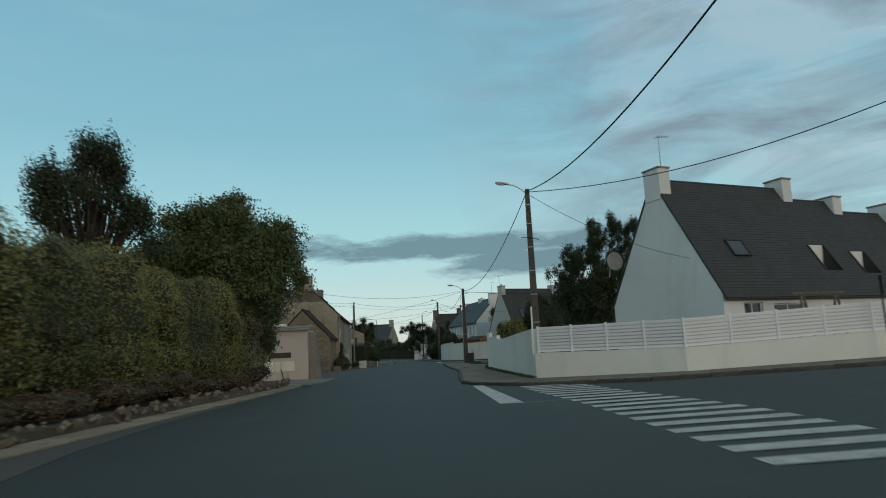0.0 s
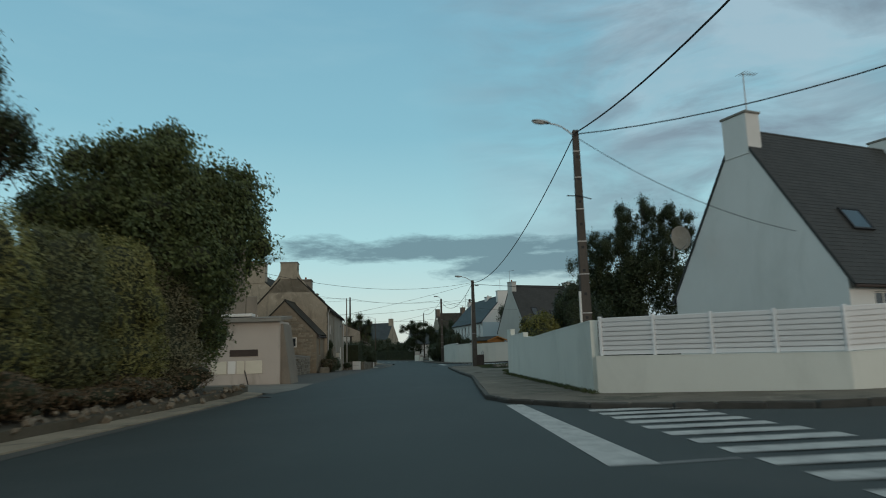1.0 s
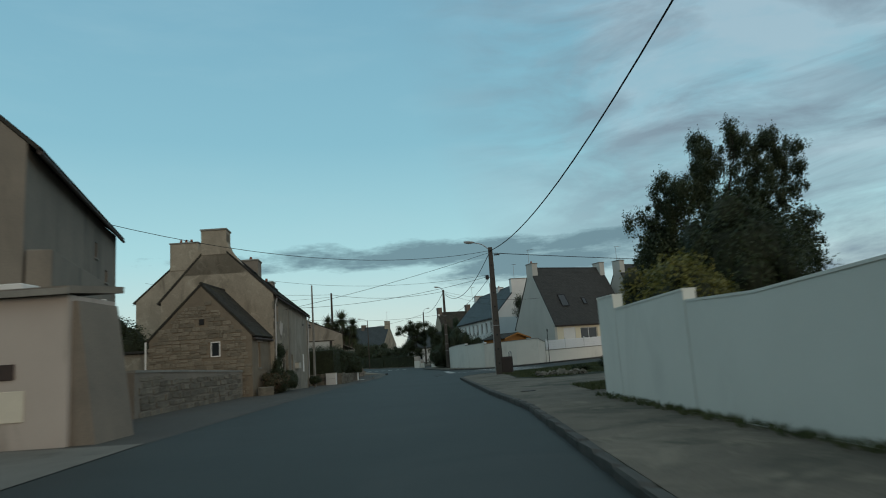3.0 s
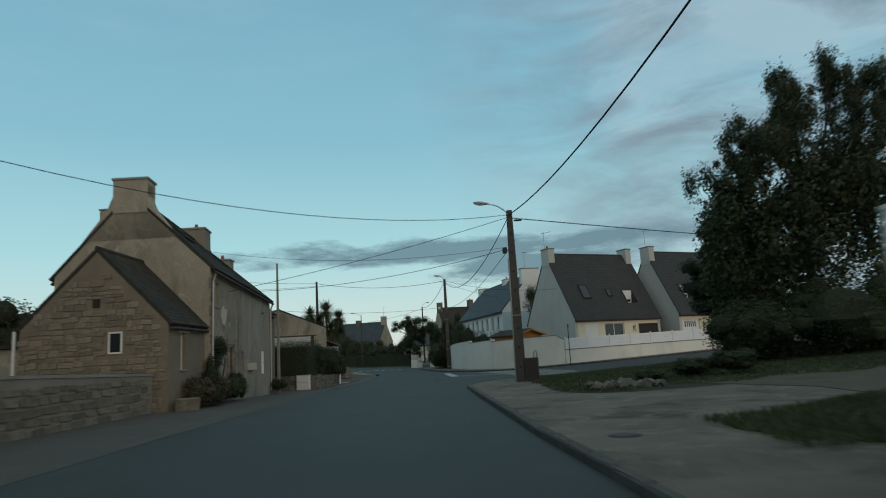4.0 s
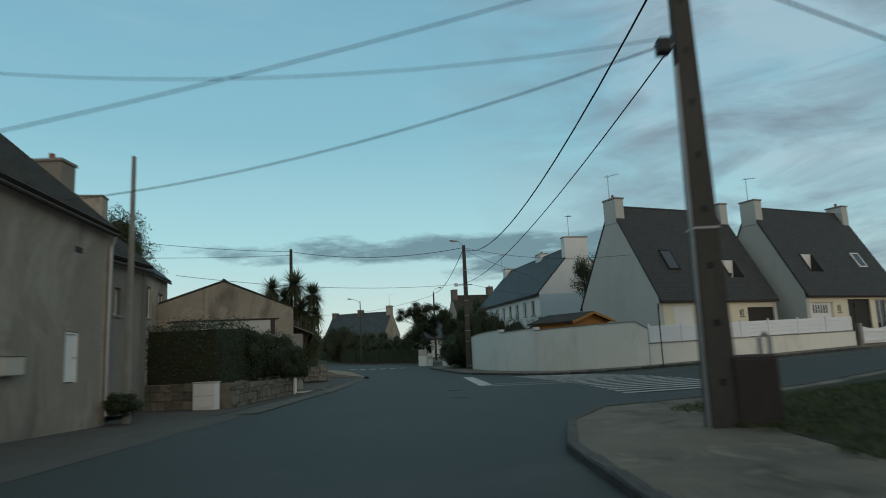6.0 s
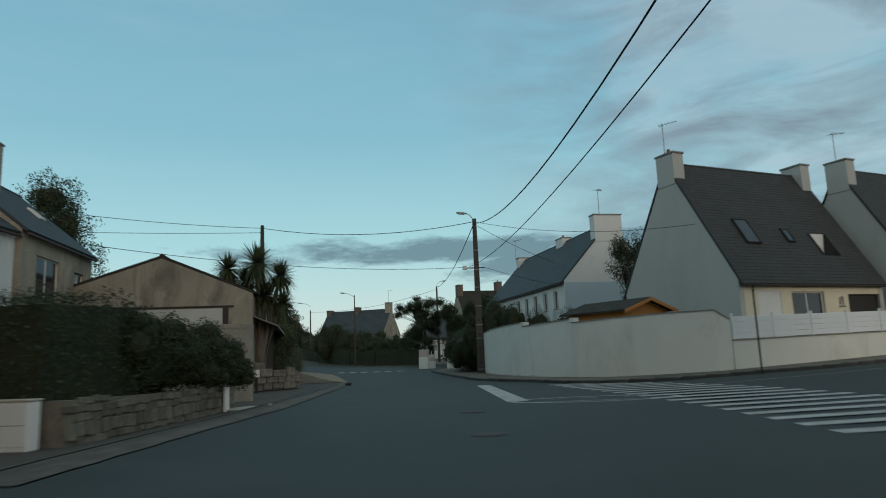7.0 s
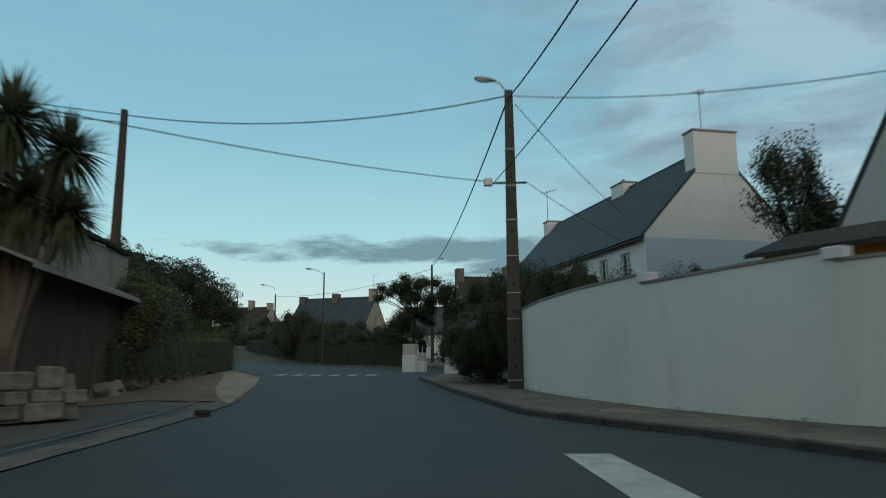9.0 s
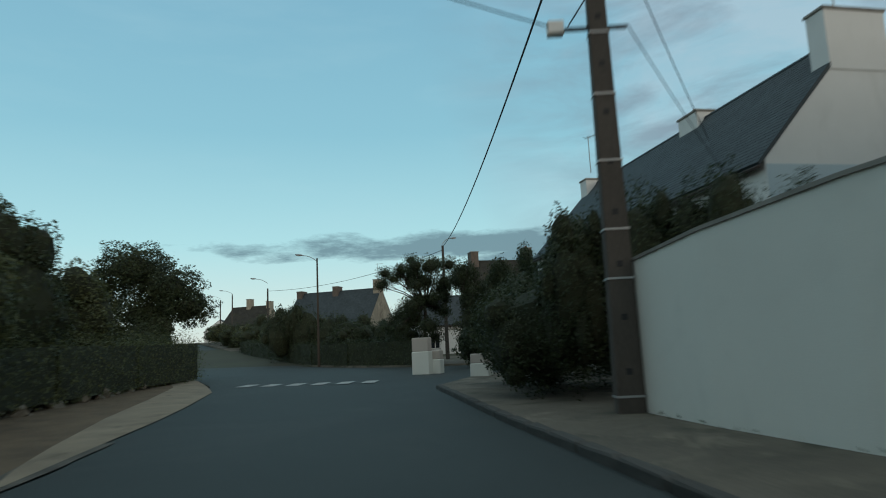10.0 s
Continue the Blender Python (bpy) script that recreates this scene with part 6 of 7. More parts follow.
tube(bm, [(0.45, 0.12, 1.02), (0.45, 0.12, 1.25), (0.52, 0.12, 1.33), (0.58, 0.12, 1.25), (0.58, 0.12, 1.02)], 0.035, 8)
part("conduit", bm, M["metal"], util)


def sign_post(at, height, turn, label, face):
    s = thing("road_sign", label, "road sign", (at[0], at[1], gz(*at)), turn, "road signs")
    bm = bmesh.new()
    rod(bm, (0, 0, 0), (0, 0, height), 0.032, 0.032, 10)
    part("post", bm, M["dark_metal"], s)
    w, h = face
    bm = bmesh.new()
    if w > 0:
        rod(bm, (0, -0.045, height - w * 0.55), (0, -0.03, height - w * 0.55), w / 2, w / 2, 20)
        part("plate", bm, M["dark_metal"], s)
    else:
        box(bm, (w, -0.05, height - h), (-w, -0.035, height), 0.01)
        part("plate", bm, M["dark_metal"], s)
    return s


sign_post((18.3, 20.4), 3.1, 60, "dark back of a road sign on a post", (-0.42, 0.7))
sign_post((11.08, 90.7), 3.4, 68, "narrow dark road sign on a post at the corner", (0.3, 0.3))
sign_post((26.0, 98.6), 2.9, 72, "narrow dark road sign on a post", (0.3, 0.3))
stack = thing("stone_heap", "low heap of broken grey rocks on the grass edge", "heap", (6.2, 55.9, gz(6.2, 55.9) + 0.13), -12)
heap_rng = random.Random(21)
heaped_stones(stack, [(heap_rng.uniform(-1.1, 1.2), heap_rng.gauss(0, 0.28), 0.02 + 0.12 * max(0.0, heap_rng.gauss(0.25, 0.5))) for _ in range(46)], LICHEN, (0.10, 0.30), 23)
table = thing("trestle", "timber trestle frame showing over a fence", "trestle", (18.85, 27.7, 0.45), 15)
for x in (0.55, 2.55):
    bm = bmesh.new()
    tube(bm, [(x - 0.75, -0.25, 0.0), (x, 0, 2.84), (x + 0.12, 0.02, 2.84), (x + 0.85, 0.25, 0.0)], 0.06, 6)
    part("trestle_leg", bm, M["wood_dark"], table)
part("beam", boxed((0, -0.07, 2.84), (3.1, 0.07, 2.97), 0.01), M["wood_dark"], table)


# ---- gateway pillars beyond the junction ----
for x, y, w, h in ((-3.6, 127.6, 0.9, 1.75), (-2.85, 127.8, 0.45, 1.1), (-0.9, 120.8, 0.75, 0.95)):
    pl = thing("gate_pillar", "squat pale rendered gate pillar", "gate pillar", (x, y, gz(x, y)), -20, "gate pillars")
    part("pillar_body", boxed((-w / 2, -0.25, -0.1), (w / 2, 0.25, h * 0.62), 0.03), M["wall_white"], pl)
    part("pillar_top", boxed((-w / 2 + 0.02, -0.23, h * 0.62), (w / 2 - 0.02, 0.23, h), 0.03), M["garage"], pl)

# ---- far houses ----
house("far_house", "distant tan house with slate roof and three chimneys", (-11.3, 186), 163, 3.8, 3.8, 12.4, 0.8, 5.2, 9.4, "render_tan", "slate_blue", chimneys=[(0.5, 0.9, 1.4, 10.7, 0, "render_tan"), (6.5, 0.8, 1.4, 10.2, 0, "brick_cap"), (12.0, 0.8, 1.4, 9.9, 0, "brick_cap")])
house("far_house", "distant brownish house with chimneys along the far road", (-39.5, 232), 165, 4.2, 4.2, 9.0, 3.8, 7.6, 11.4, "render_tan", "slate_old", chimneys=[(0.5, 0.9, 1.4, 12.4, 0, "render_tan"), (5.0, 0.9, 1.4, 13.1, 0, "render_tan")])
house("far_house", "distant low pale house at the road's end", (-62, 268), 100, 4.0, 4.0, 12.0, 4.8, 8.4, 11.4, "render_white", "slate_blue")
house("far_house", "white house half hidden by a pine", (-6.0, 162), 15, 3.6, 3.6, 9.0, 0.2, 3.6, 6.6, "render_white", "slate_blue", front=[(1.0, 2.0, 1.0, 2.2, "window"), (5.0, 6.2, 1.0, 2.4, "window")])
house("far_house", "brown-roofed house with two chimneys behind trees", (0.5, 168), 15, 4.0, 4.0, 13.0, 0.2, 6.5, 11.0, "render_tan", "slate_old", chimneys=[(0.6, 0.9, 1.5, 12.2, 0, "brick_cap"), (7.0, 0.9, 1.6, 12.6, 1, "brick_cap"), (12.4, 0.9, 1.5, 12.2, 0, "brick_cap")])
aerial((-12.8, 182.5, 10.68), 2.2, 20)

# ---- kerbs ----
kerb_run("worn concrete kerb stones along the pavement", [(2.78, 43), (2.95, 40), (2.80, 30), (2.78, 25.2), (3.25, 23.4), (4.95, 21.3), (9.05, 19.1), (16, 18.3), (24, 19.6)])
kerb_run("worn concrete kerb stones along the pavement", [(2.78, 43), (2.5, 47), (2.05, 58), (1.85, 64.2), (2.3, 67.0), (3.35, 69.45), (5.5, 70.7), (9.1, 72.5), (14, 76.5), (22, 81.8)])
kerb_run("worn concrete kerb stones round a corner", [(26, 97.5), (14, 92.0), (8.0, 90.4), (5.35, 91.5), (4.13, 92.5), (3.42, 93.95), (2.83, 95.22), (1.74, 96.7), (0.63, 98.85), (-0.75, 106.2), (-1.55, 111.2), (-2.35, 116.1)])

# ---- poles ----
pole_a = concrete_pole((6.65, 29.1), 9.45, "brown concrete utility pole with a street lamp and steel bands", [2.6, 4.0, 5.2, 6.4, 7.6, 8.6], 9.15, 186, 0.95, size=(0.40, 0.30))
bm = bmesh.new()
tube(bm, [(-0.45, 0, 6.95), (0, -0.14, 6.9), (0.45, 0, 6.8)], 0.02, 6)
part("wire_bracket", bm, M["dark_metal"], pole_a)
bm = bmesh.new()
rod(bm, (-0.22, -0.1, 0.0), (-0.20, -0.1, 3.4), 0.045, 0.045, 8)
part("cable_guard", bm, M["white_paint"], pole_a, "white cable guard")
pole_b = concrete_pole((4.2, 65.2), 7.8, "brown concrete utility pole with a street lamp", [3.0], 7.6, 180, 0.92, size=(0.46, 0.34))
bm = bmesh.new()
rod(bm, (-0.24, -0.1, 0.0), (-0.19, -0.1, 5.6), 0.035, 0.035, 8)
part("cable_guard", bm, M["metal"], pole_b)
part("junction_box", boxed((-0.42, -0.12, 5.85), (-0.22, 0.12, 6.1), 0.02), M["dark_metal"], pole_b)
part("crossarm", boxed((-0.3, -0.03, 5.95), (0.1, 0.03, 6.01), 0.005), M["metal"], pole_b)
part("insulator", boxed((0.18, -0.04, 7.3), (0.55, 0.04, 7.38), 0.02), M["dark_metal"], pole_b)
pole_c = concrete_pole((1.10, 105.95), 9.5, "concrete utility pole with steel bands and a street lamp", [0.35, 2.2, 3.0, 4.15, 5.3, 6.4, 7.6], 9.38, 182, 0.42, size=(0.46, 0.30))
part("crossarm", boxed((-0.72, -0.03, 6.5), (0.5, 0.03, 6.56), 0.005), M["dark_metal"], pole_c)
part("junction_box", boxed((-0.86, -0.1, 6.44), (-0.58, 0.1, 6.68), 0.02), M["white_paint"], pole_c, "white junction box")
concrete_pole((-13.3, 109.4), 10.4, "dark wooden utility pole beside the barn", mat="timber", size=(0.36, 0.36))
concrete_pole((-8.45, 72.95), 7.15, "slender grey pole at the farmhouse corner", mat="coping", size=(0.17, 0.17))
concrete_pole((-13.6, 149.7), 9.15, "slim street lamp post by the hedge", [], 8.75, 182, 1.15, size=(0.20, 0.20), mat="timber")
concrete_pole((-3.1, 153.0), 10.2, "concrete pole with a street lamp beyond the junction", [], 10.2, 40, 0.9, size=(0.36, 0.26))
concrete_pole((-24.1, 170.6), 9.0, "street lamp post along the far road", [], 8.6, 182, 1.3, size=(0.26, 0.26))
concrete_pole((-40.5, 205), 11.9, "street lamp post along the far road", [], 8.6, 182, 1.5, size=(0.26, 0.26))
concrete_pole((-50.0, 225), 12.8, "street lamp post along the far road", [], 8.6, 182, 1.5, size=(0.26, 0.26))
cable((6.65, 29.1, 9.35), (4.2, 65.2, 7.6), 1.4, 0.023)
cable((6.65, 29.1, 9.35), (9.4, -12, 12.6), 2.62, 0.025, steps=30)
cable((6.65, 29.1, 9.30), (31.5, 6.2, 16.2), 3.05, 0.021, steps=26)
cable((6.65, 29.1, 9.20), (15.5, 30.6, 5.6), 0.5, 0.012, "thin house cable from a pole to a gable")
cable((4.2, 65.2, 7.6), (1.07, 105.9, 9.2), 1.7, 0.022)
cable((4.2, 65.2, 7.45), (37.9, 85, 7.2), 0.12, 0.022)
cable((4.2, 65.2, 7.6), (-13.54, 50.0, 7.89), 1.16, 0.013)
cable((3.95, 65.2, 6.1), (-13.76, 66.0, 7.75), 0.85, 0.008, "thin sagging wire over the street")
cable((4.2, 65.2, 7.5), (-9.0, 65.2, 4.75), 0.18, 0.012)
cable((3.95, 65.2, 6.0), (-9.0, 70.6, 5.35), 0.38, 0.012)
cable((4.37, 65.2, 6.4), (0.6, 105.9, 6.45), 0.98, 0.014)
cable((1.07, 105.9, 9.3), (-13.3, 109.4, 10.2), 0.62, 0.022)
cable((0.3, 105.9, 6.45), (-15.43, 92.0, 6.29), 0.47, 0.014)
cable((1.07, 105.9, 9.2), (-3.1, 153, 10.1), 0.9, 0.028)
cable((1.07, 105.9, 9.3), (11.70, 97.60, 7.02), 0.5, 0.014)
cable((1.3, 105.9, 9.0), (7.9, 119.0, 8.2), 0.15, 0.014)
cable((1.6, 105.9, 6.4), (7.4, 116.5, 6.2), 0.1, 0.012)
cable((-13.3, 109.4, 10.2), (-33, 100, 12.0), 0.5, 0.018)
cable((-13.3, 109.4, 9.9), (-33, 97, 9.2), 0.3, 0.016)
cable((-24.1, 170.6, 8.7), (-3.1, 153, 9.8), 0.8, 0.02)


# ---- trees, hedges, shrubs ----
def shrub(label, x, y, z0, r, top, leaf, n, size, seed, name="shrub", stretch=1.0, core=0.78, fill=0.12, bumps=0.2):
    """A rounded shrub to the ground, in a few overlapping masses."""
    rng = random.Random(seed)
    h = top - z0
    blobs = [(0, 0, h * 0.5, r, r * stretch, h * 0.5)]
    for _ in range(4):
        a = rng.uniform(0, 6.3)
        blobs.append((math.cos(a) * r * 0.45, math.sin(a) * r * 0.45 * stretch, h * rng.uniform(0.4, 0.68), r * 0.62, r * 0.62 * stretch, h * rng.uniform(0.28, 0.38)))
    return tree(name, label, (x, y, z0), lumpy(seed, blobs, 3, 0.42), n, size, leaf, 0.05, seed, 0.3, False, fill, core, "shrub", bumps=bumps)


def ragged(seed, masses):
    """Each broad mass (x, z, r, h) broken into small uneven clumps."""
    rng = random.Random(seed)
    out = []
    for x, z, r, h in masses:
        for _ in range(6):
            s = rng.uniform(0.32, 0.6)
            out.append((x + rng.uniform(-0.75, 0.75) * r, rng.uniform(-0.75, 0.75) * r, z + rng.uniform(-0.8, 0.8) * h, r * s, r * s, max(0.25, h * s * 1.1)))
    return out


def hanging(seed, masses, each=6, least=0.3, most=0.68):
    """Broad masses broken into many small hanging clumps, longer than wide, with gaps between."""
    rng = random.Random(seed)
    out = []
    for x, y, z, rx, ry, rz in masses:
        for _ in range(each + int(rx * 8)):
            u = Vector((rng.gauss(0, 1), rng.gauss(0, 1), rng.gauss(0.15, 1))).normalized() * rng.uniform(0.3, 1.0)
            r = rng.uniform(least, most)
            out.append((x + u.x * rx, y + u.y * ry, z + u.z * rz, r, r, r * rng.uniform(1.1, 1.9)))
    return out


def lumpy(seed, masses, n=5, k=0.5):
    """Each mass keeps its heart and grows smaller clumps round its skin, for an uneven outline."""
    rng = random.Random(seed)
    out = []
    for x, y, z, rx, ry, rz in masses:
        out.append((x, y, z, rx * 0.82, ry * 0.82, rz * 0.82))
        for _ in range(n):
            u = Vector((rng.gauss(0, 1), rng.gauss(0, 1), rng.gauss(0.35, 0.9))).normalized()
            s = rng.uniform(0.28, k)
            out.append((x + u.x * rx * 0.78, y + u.y * ry * 0.78, z + u.z * rz * 0.78, rx * s, ry * s, rz * s))
    return out


def column(label, x, y, z0, r, top, leaf, n, size, seed):
    """A feathery upright shrub: one rounded column with small plumes round its shoulders."""
    rng = random.Random(seed)
    h = top - z0
    blobs = [(0, 0, h * 0.46, r * 0.86, r * 0.95, h * 0.47), (0.1, 0, h * 0.68, r * 0.66, r * 0.74, h * 0.30), (0.2, 0, h * 0.22, r * 0.8, r * 0.9, h * 0.22)]
    for _ in range(12):
        a, k = rng.uniform(0, 6.3), rng.uniform(0.35, 0.88)
        w = r * (0.72 if k < 0.7 else 0.46)
        blobs.append((math.cos(a) * w, math.sin(a) * w, h * k, r * 0.22, r * 0.22, h * rng.uniform(0.09, 0.13)))
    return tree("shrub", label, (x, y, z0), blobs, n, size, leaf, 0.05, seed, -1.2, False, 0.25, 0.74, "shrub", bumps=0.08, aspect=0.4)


for i, (x, y, r, top, leaf, what) in enumerate((
        (-9.3, -1.0, 2.3, 6.2, "shrub_leaf", "dark green"), (-9.0, 3.2, 2.2, 5.9, "shrub_leaf", "dark green"), (-9.0, 7.0, 2.1, 5.6, "grey_leaf", "grey-green feathery"), (-8.7, 10.4, 1.9, 5.6, "hedge_leaf", "olive green"),
        (-8.6, 13.2, 1.8, 5.3, "shrub_leaf", "dark green"), (-8.4, 16.0, 1.9, 5.45, "hedge_leaf", "yellowish green"), (-8.5, 19.0, 1.8, 5.2, "hedge_leaf", "olive green"),
        (-8.3, 21.8, 1.7, 5.0, "shrub_leaf", "dark green"), (-8.3, 24.6, 1.8, 5.35, "hedge_leaf", "yellowish green"), (-8.2, 27.6, 1.7, 5.2, "grey_leaf", "grey-green feathery"))):
    column(what + " tall hedge shrub above a stony bank", x, y, 0.5, r, top - 0.15, leaf, 20000, 0.10, 20 + i)
shrub("tall dark green cypress shrub reaching down to the verge", -8.6, 30.6, 0.15, 1.6, 6.2, "shrub_leaf", 22000, 0.12, 41)
rng = random.Random(77)
for i in range(17):
    y = -2.0 + 1.85 * i
    shrub("low dry brown shrub on the stony bank", -7.25 + rng.uniform(-0.2, 0.2), y, 0.2, rng.uniform(0.75, 1.0), rng.uniform(0.8, 1.25), "brown_leaf", 2600, 0.09, 60 + i, name="low_shrub", stretch=1.2)
# Added backing, so that no sky shows low between the shrubs.
hedge("hedge", "added dark hedge backing behind the tall shrubs", [(-11.2, -12, 0.3, 4.2), (-10.9, 10, 0.3, 4.0), (-10.7, 31, 0.3, 3.8)], 1.4, "cypress", 0.16, 30, 61)
bank = thing("rubble_bank", "low bank of loose pale stones under the hedge", "stone bank", (0, 0, 0))
heaped_stones(bank, [(-6.25 + rng.uniform(-0.3, 0.3), rng.uniform(-3, 31), 0.06 + rng.uniform(0, 0.28)) for _ in range(290)], SANDY, (0.05, 0.17), 6)
BANK = [(-6.15, -60), (-6.15, 30.5), (-6.6, 33), (-9, 33.5), (-14, 33.5), (-14, -60)]
solo("bank", slab(BANK, 0.22, 0.25), M["soil"], "bare soil bank under the hedge", "bank", kind="structure")

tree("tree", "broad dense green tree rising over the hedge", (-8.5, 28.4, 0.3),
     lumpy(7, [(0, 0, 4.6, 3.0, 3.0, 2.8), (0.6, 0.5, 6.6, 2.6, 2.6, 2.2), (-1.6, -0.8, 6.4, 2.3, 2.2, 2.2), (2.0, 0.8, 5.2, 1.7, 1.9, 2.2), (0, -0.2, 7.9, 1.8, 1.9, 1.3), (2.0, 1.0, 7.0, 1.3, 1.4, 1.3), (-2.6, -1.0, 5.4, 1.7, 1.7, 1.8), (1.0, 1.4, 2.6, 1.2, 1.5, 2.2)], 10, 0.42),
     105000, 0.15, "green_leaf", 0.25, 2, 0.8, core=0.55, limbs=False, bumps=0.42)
tree("tree", "open dark tree behind the hedge", (-12.45, 22.6, 0.3),
     hanging(31, [(-0.4, 0, 7.6, 2.1, 2.1, 1.8), (0.3, 0.6, 9.3, 1.2, 1.2, 1.2), (-1.2, -1.0, 8.0, 1.0, 1.0, 1.1), (0.2, 0.2, 9.9, 0.7, 0.7, 0.5), (1.3, 1.2, 7.4, 0.9, 0.9, 0.9), (-0.2, 0.2, 5.4, 1.4, 1.4, 1.4)], 6), 30000, 0.13, "dark_leaf", 0.2, 3, fill=0.7, bumps=0.4)


# birch and pine beyond the white wall
BIRCH = [(-1.0, 0, 5.2, 3.4, 3.2, 3.6), (-3.2, 0.4, 7.4, 2.1, 2.2, 2.8), (1.4, 0, 8.6, 2.8, 2.8, 2.6), (-2.6, -0.5, 9.6, 1.5, 1.9, 2.1), (0.5, 0.5, 12.6, 1.2, 1.4, 1.9), (2.4, -0.3, 13.4, 1.1, 1.3, 1.9), (4.3, 0, 12.6, 1.2, 1.3, 2.1), (6.0, 0.2, 11.6, 1.2, 1.4, 2.2),
         (-0.6, 0.2, 10.6, 1.3, 1.4, 1.7), (3.0, 0, 10.2, 2.2, 2.2, 2.2), (4.8, 0, 6.8, 3.0, 3.0, 4.0), (-4.2, 0, 4.6, 1.5, 1.8, 2.2)]
birch = tree("birch_tree", "tall drooping birch with fine dark leaves by the green", (18.8, 67.5, 0.4), hanging(4, BIRCH, 14, 0.2, 0.56), 150000, 0.15, "dark_leaf", 0.26, 5, 2.0, fill=0.9, aspect=0.42, bumps=0.5, limbs=BIRCH)
inner = np.random.default_rng(6)
p, u = blob_points([b for b in BIRCH if b[2] < 9], 22000, inner, 1.0, 0.2)
part("inner_leaves", leaf_cloud(p * 0.92, u, 0.24, inner, 1.0, 0.6, 0.8), M["dark_leaf"], birch)["kind"] = "stuff"
for i, (x, y, r, top) in enumerate(((15.0, 65.2, 2.3, 3.4), (18.4, 64.6, 2.9, 4.2), (22.0, 65.4, 2.9, 4.0))):
    shrub("dark dense shrub mass under the birch", x, y, -0.3, r, top, "dark_leaf", 15000, 0.13, 130 + i, stretch=0.8)
SPREAD = ragged(8, [(-2.6, 5.0, 1.6, 0.9), (-3.2, 3.7, 1.3, 0.8), (-1.4, 6.6, 1.7, 1.0), (0.3, 8.0, 1.6, 1.2), (1.8, 6.4, 2.0, 1.6), (1.0, 4.2, 2.6, 1.6), (-0.6, 2.6, 2.4, 1.0)])
pine = tree("pine_tree", "dark spreading pine at the edge of the green", (20.2, 77.8, 0.4), SPREAD, 46000, 0.17, "dark_leaf", 0.24, 8, 0.0, fill=0.5, aspect=0.25)
p, u = blob_points(SPREAD, 9000, inner, 1.0, 0.2)
part("inner_leaves", leaf_cloud(p * 0.97, u, 0.4, inner, 0.3, 0.5, 0.8), M["dark_leaf"], pine)["kind"] = "stuff"
shrub("yellow-flowered bush rising over a white wall", 6.5, 39.6, 0.1, 1.2, 3.4, "yellow_leaf", 13000, 0.11, 91)
shrub("yellow-green bush rising over a white wall", 6.9, 42.2, 0.1, 1.3, 3.45, "yellow_leaf", 11000, 0.11, 95)
shrub("dark round bush behind a white wall", 9.4, 42.3, 0.1, 1.75, 5.1, "dark_leaf", 16000, 0.12, 92)
tree("young_tree", "slender young tree with grey-green leaves between houses", (11.3, 108.3, 0.1),
     hanging(12, [(0, 0, 4.6, 1.5, 1.2, 1.6), (-0.4, 0.2, 6.3, 1.1, 1.0, 1.1), (0.9, 0, 5.9, 0.9, 0.9, 1.1), (-0.7, 0, 7.4, 0.5, 0.5, 0.55), (0.4, 0.1, 7.2, 0.5, 0.5, 0.6), (1.3, 0, 4.2, 0.9, 0.9, 1.2)], 3), 17000, 0.13, "young_leaf", 0.1, 11, 1.4, fill=0.75, bumps=0.45)
for i, (x, y, r, top) in enumerate(((0.9, 108.6, 0.9, 3.7), (2.1, 108.2, 1.0, 4.5), (3.3, 107.4, 1.0, 4.3), (4.7, 106.8, 1.0, 4.1), (6.2, 106.0, 1.0, 3.9))):
    shrub("dark ragged evergreen bush behind the tall white wall", x, y, 0.0, r, top, "dark_leaf", 17000, 0.075, 120 + i, stretch=1.1)
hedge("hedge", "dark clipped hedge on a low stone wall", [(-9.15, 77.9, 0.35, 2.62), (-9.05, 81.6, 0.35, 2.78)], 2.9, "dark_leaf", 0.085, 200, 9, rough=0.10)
for i, (x, y, r, top) in enumerate(((-8.05, 82.1, 1.15, 2.65), (-7.95, 83.5, 1.15, 2.5), (-7.85, 84.9, 1.1, 2.4), (-7.8, 86.2, 0.95, 2.15))):
    shrub("dark overgrown bush in a hedge row on a stone wall", x, y, 0.2, r, top, "dark_leaf", 14000, 0.075, 150 + i, stretch=1.25)
shrub("small round dark bush at the end of a hedge", -7.55, 87.6, 0.2, 0.66, 1.5, "dark_leaf", 5000, 0.08, 93)
sw = thing("retaining_wall", "low rough stone wall under a hedge", "stone wall", (-7.32, 77.3, -0.24), 89.5)
bm = bmesh.new()
prism(bm, [(0.5, -0.1), (9.3, -0.1), (9.3, 0.68), (0.5, 0.86)], 0.015, 0.5)
part("wall_heart", bm, M["dry_stone"], sw)
laid_stones(sw, Matrix.Identity(4), lambda x, z: 0.35 < x < 9.35 and z < 0.94 - 0.02 * x, 9.3, 1.0, (0.12, 0.34), (0.16, 0.62), 0.07, LICHEN, 14, 0.004)
cross = thing("retaining_wall", "low rough stone wall turning in beside a farmhouse", "stone wall", (-10.6, 77.85, -0.24), 0)
bm = bmesh.new()
prism(bm, [(0.0, -0.1), (3.25, -0.1), (3.25, 0.86), (0.0, 0.9)], 0.015, 0.4)
part("wall_heart", bm, M["dry_stone"], cross)
laid_stones(cross, Matrix.Identity(4), lambda x, z: -0.1 < x < 3.35 and z < 0.95, 3.3, 1.0, (0.12, 0.34), (0.16, 0.62), 0.07, LICHEN, 15, 0.004)
pier = thing("stone_pier", "rounded rough stone pier ending a low wall", "wall pier", (-7.85, 86.75, gz(-7.7, 86.7)), 80)
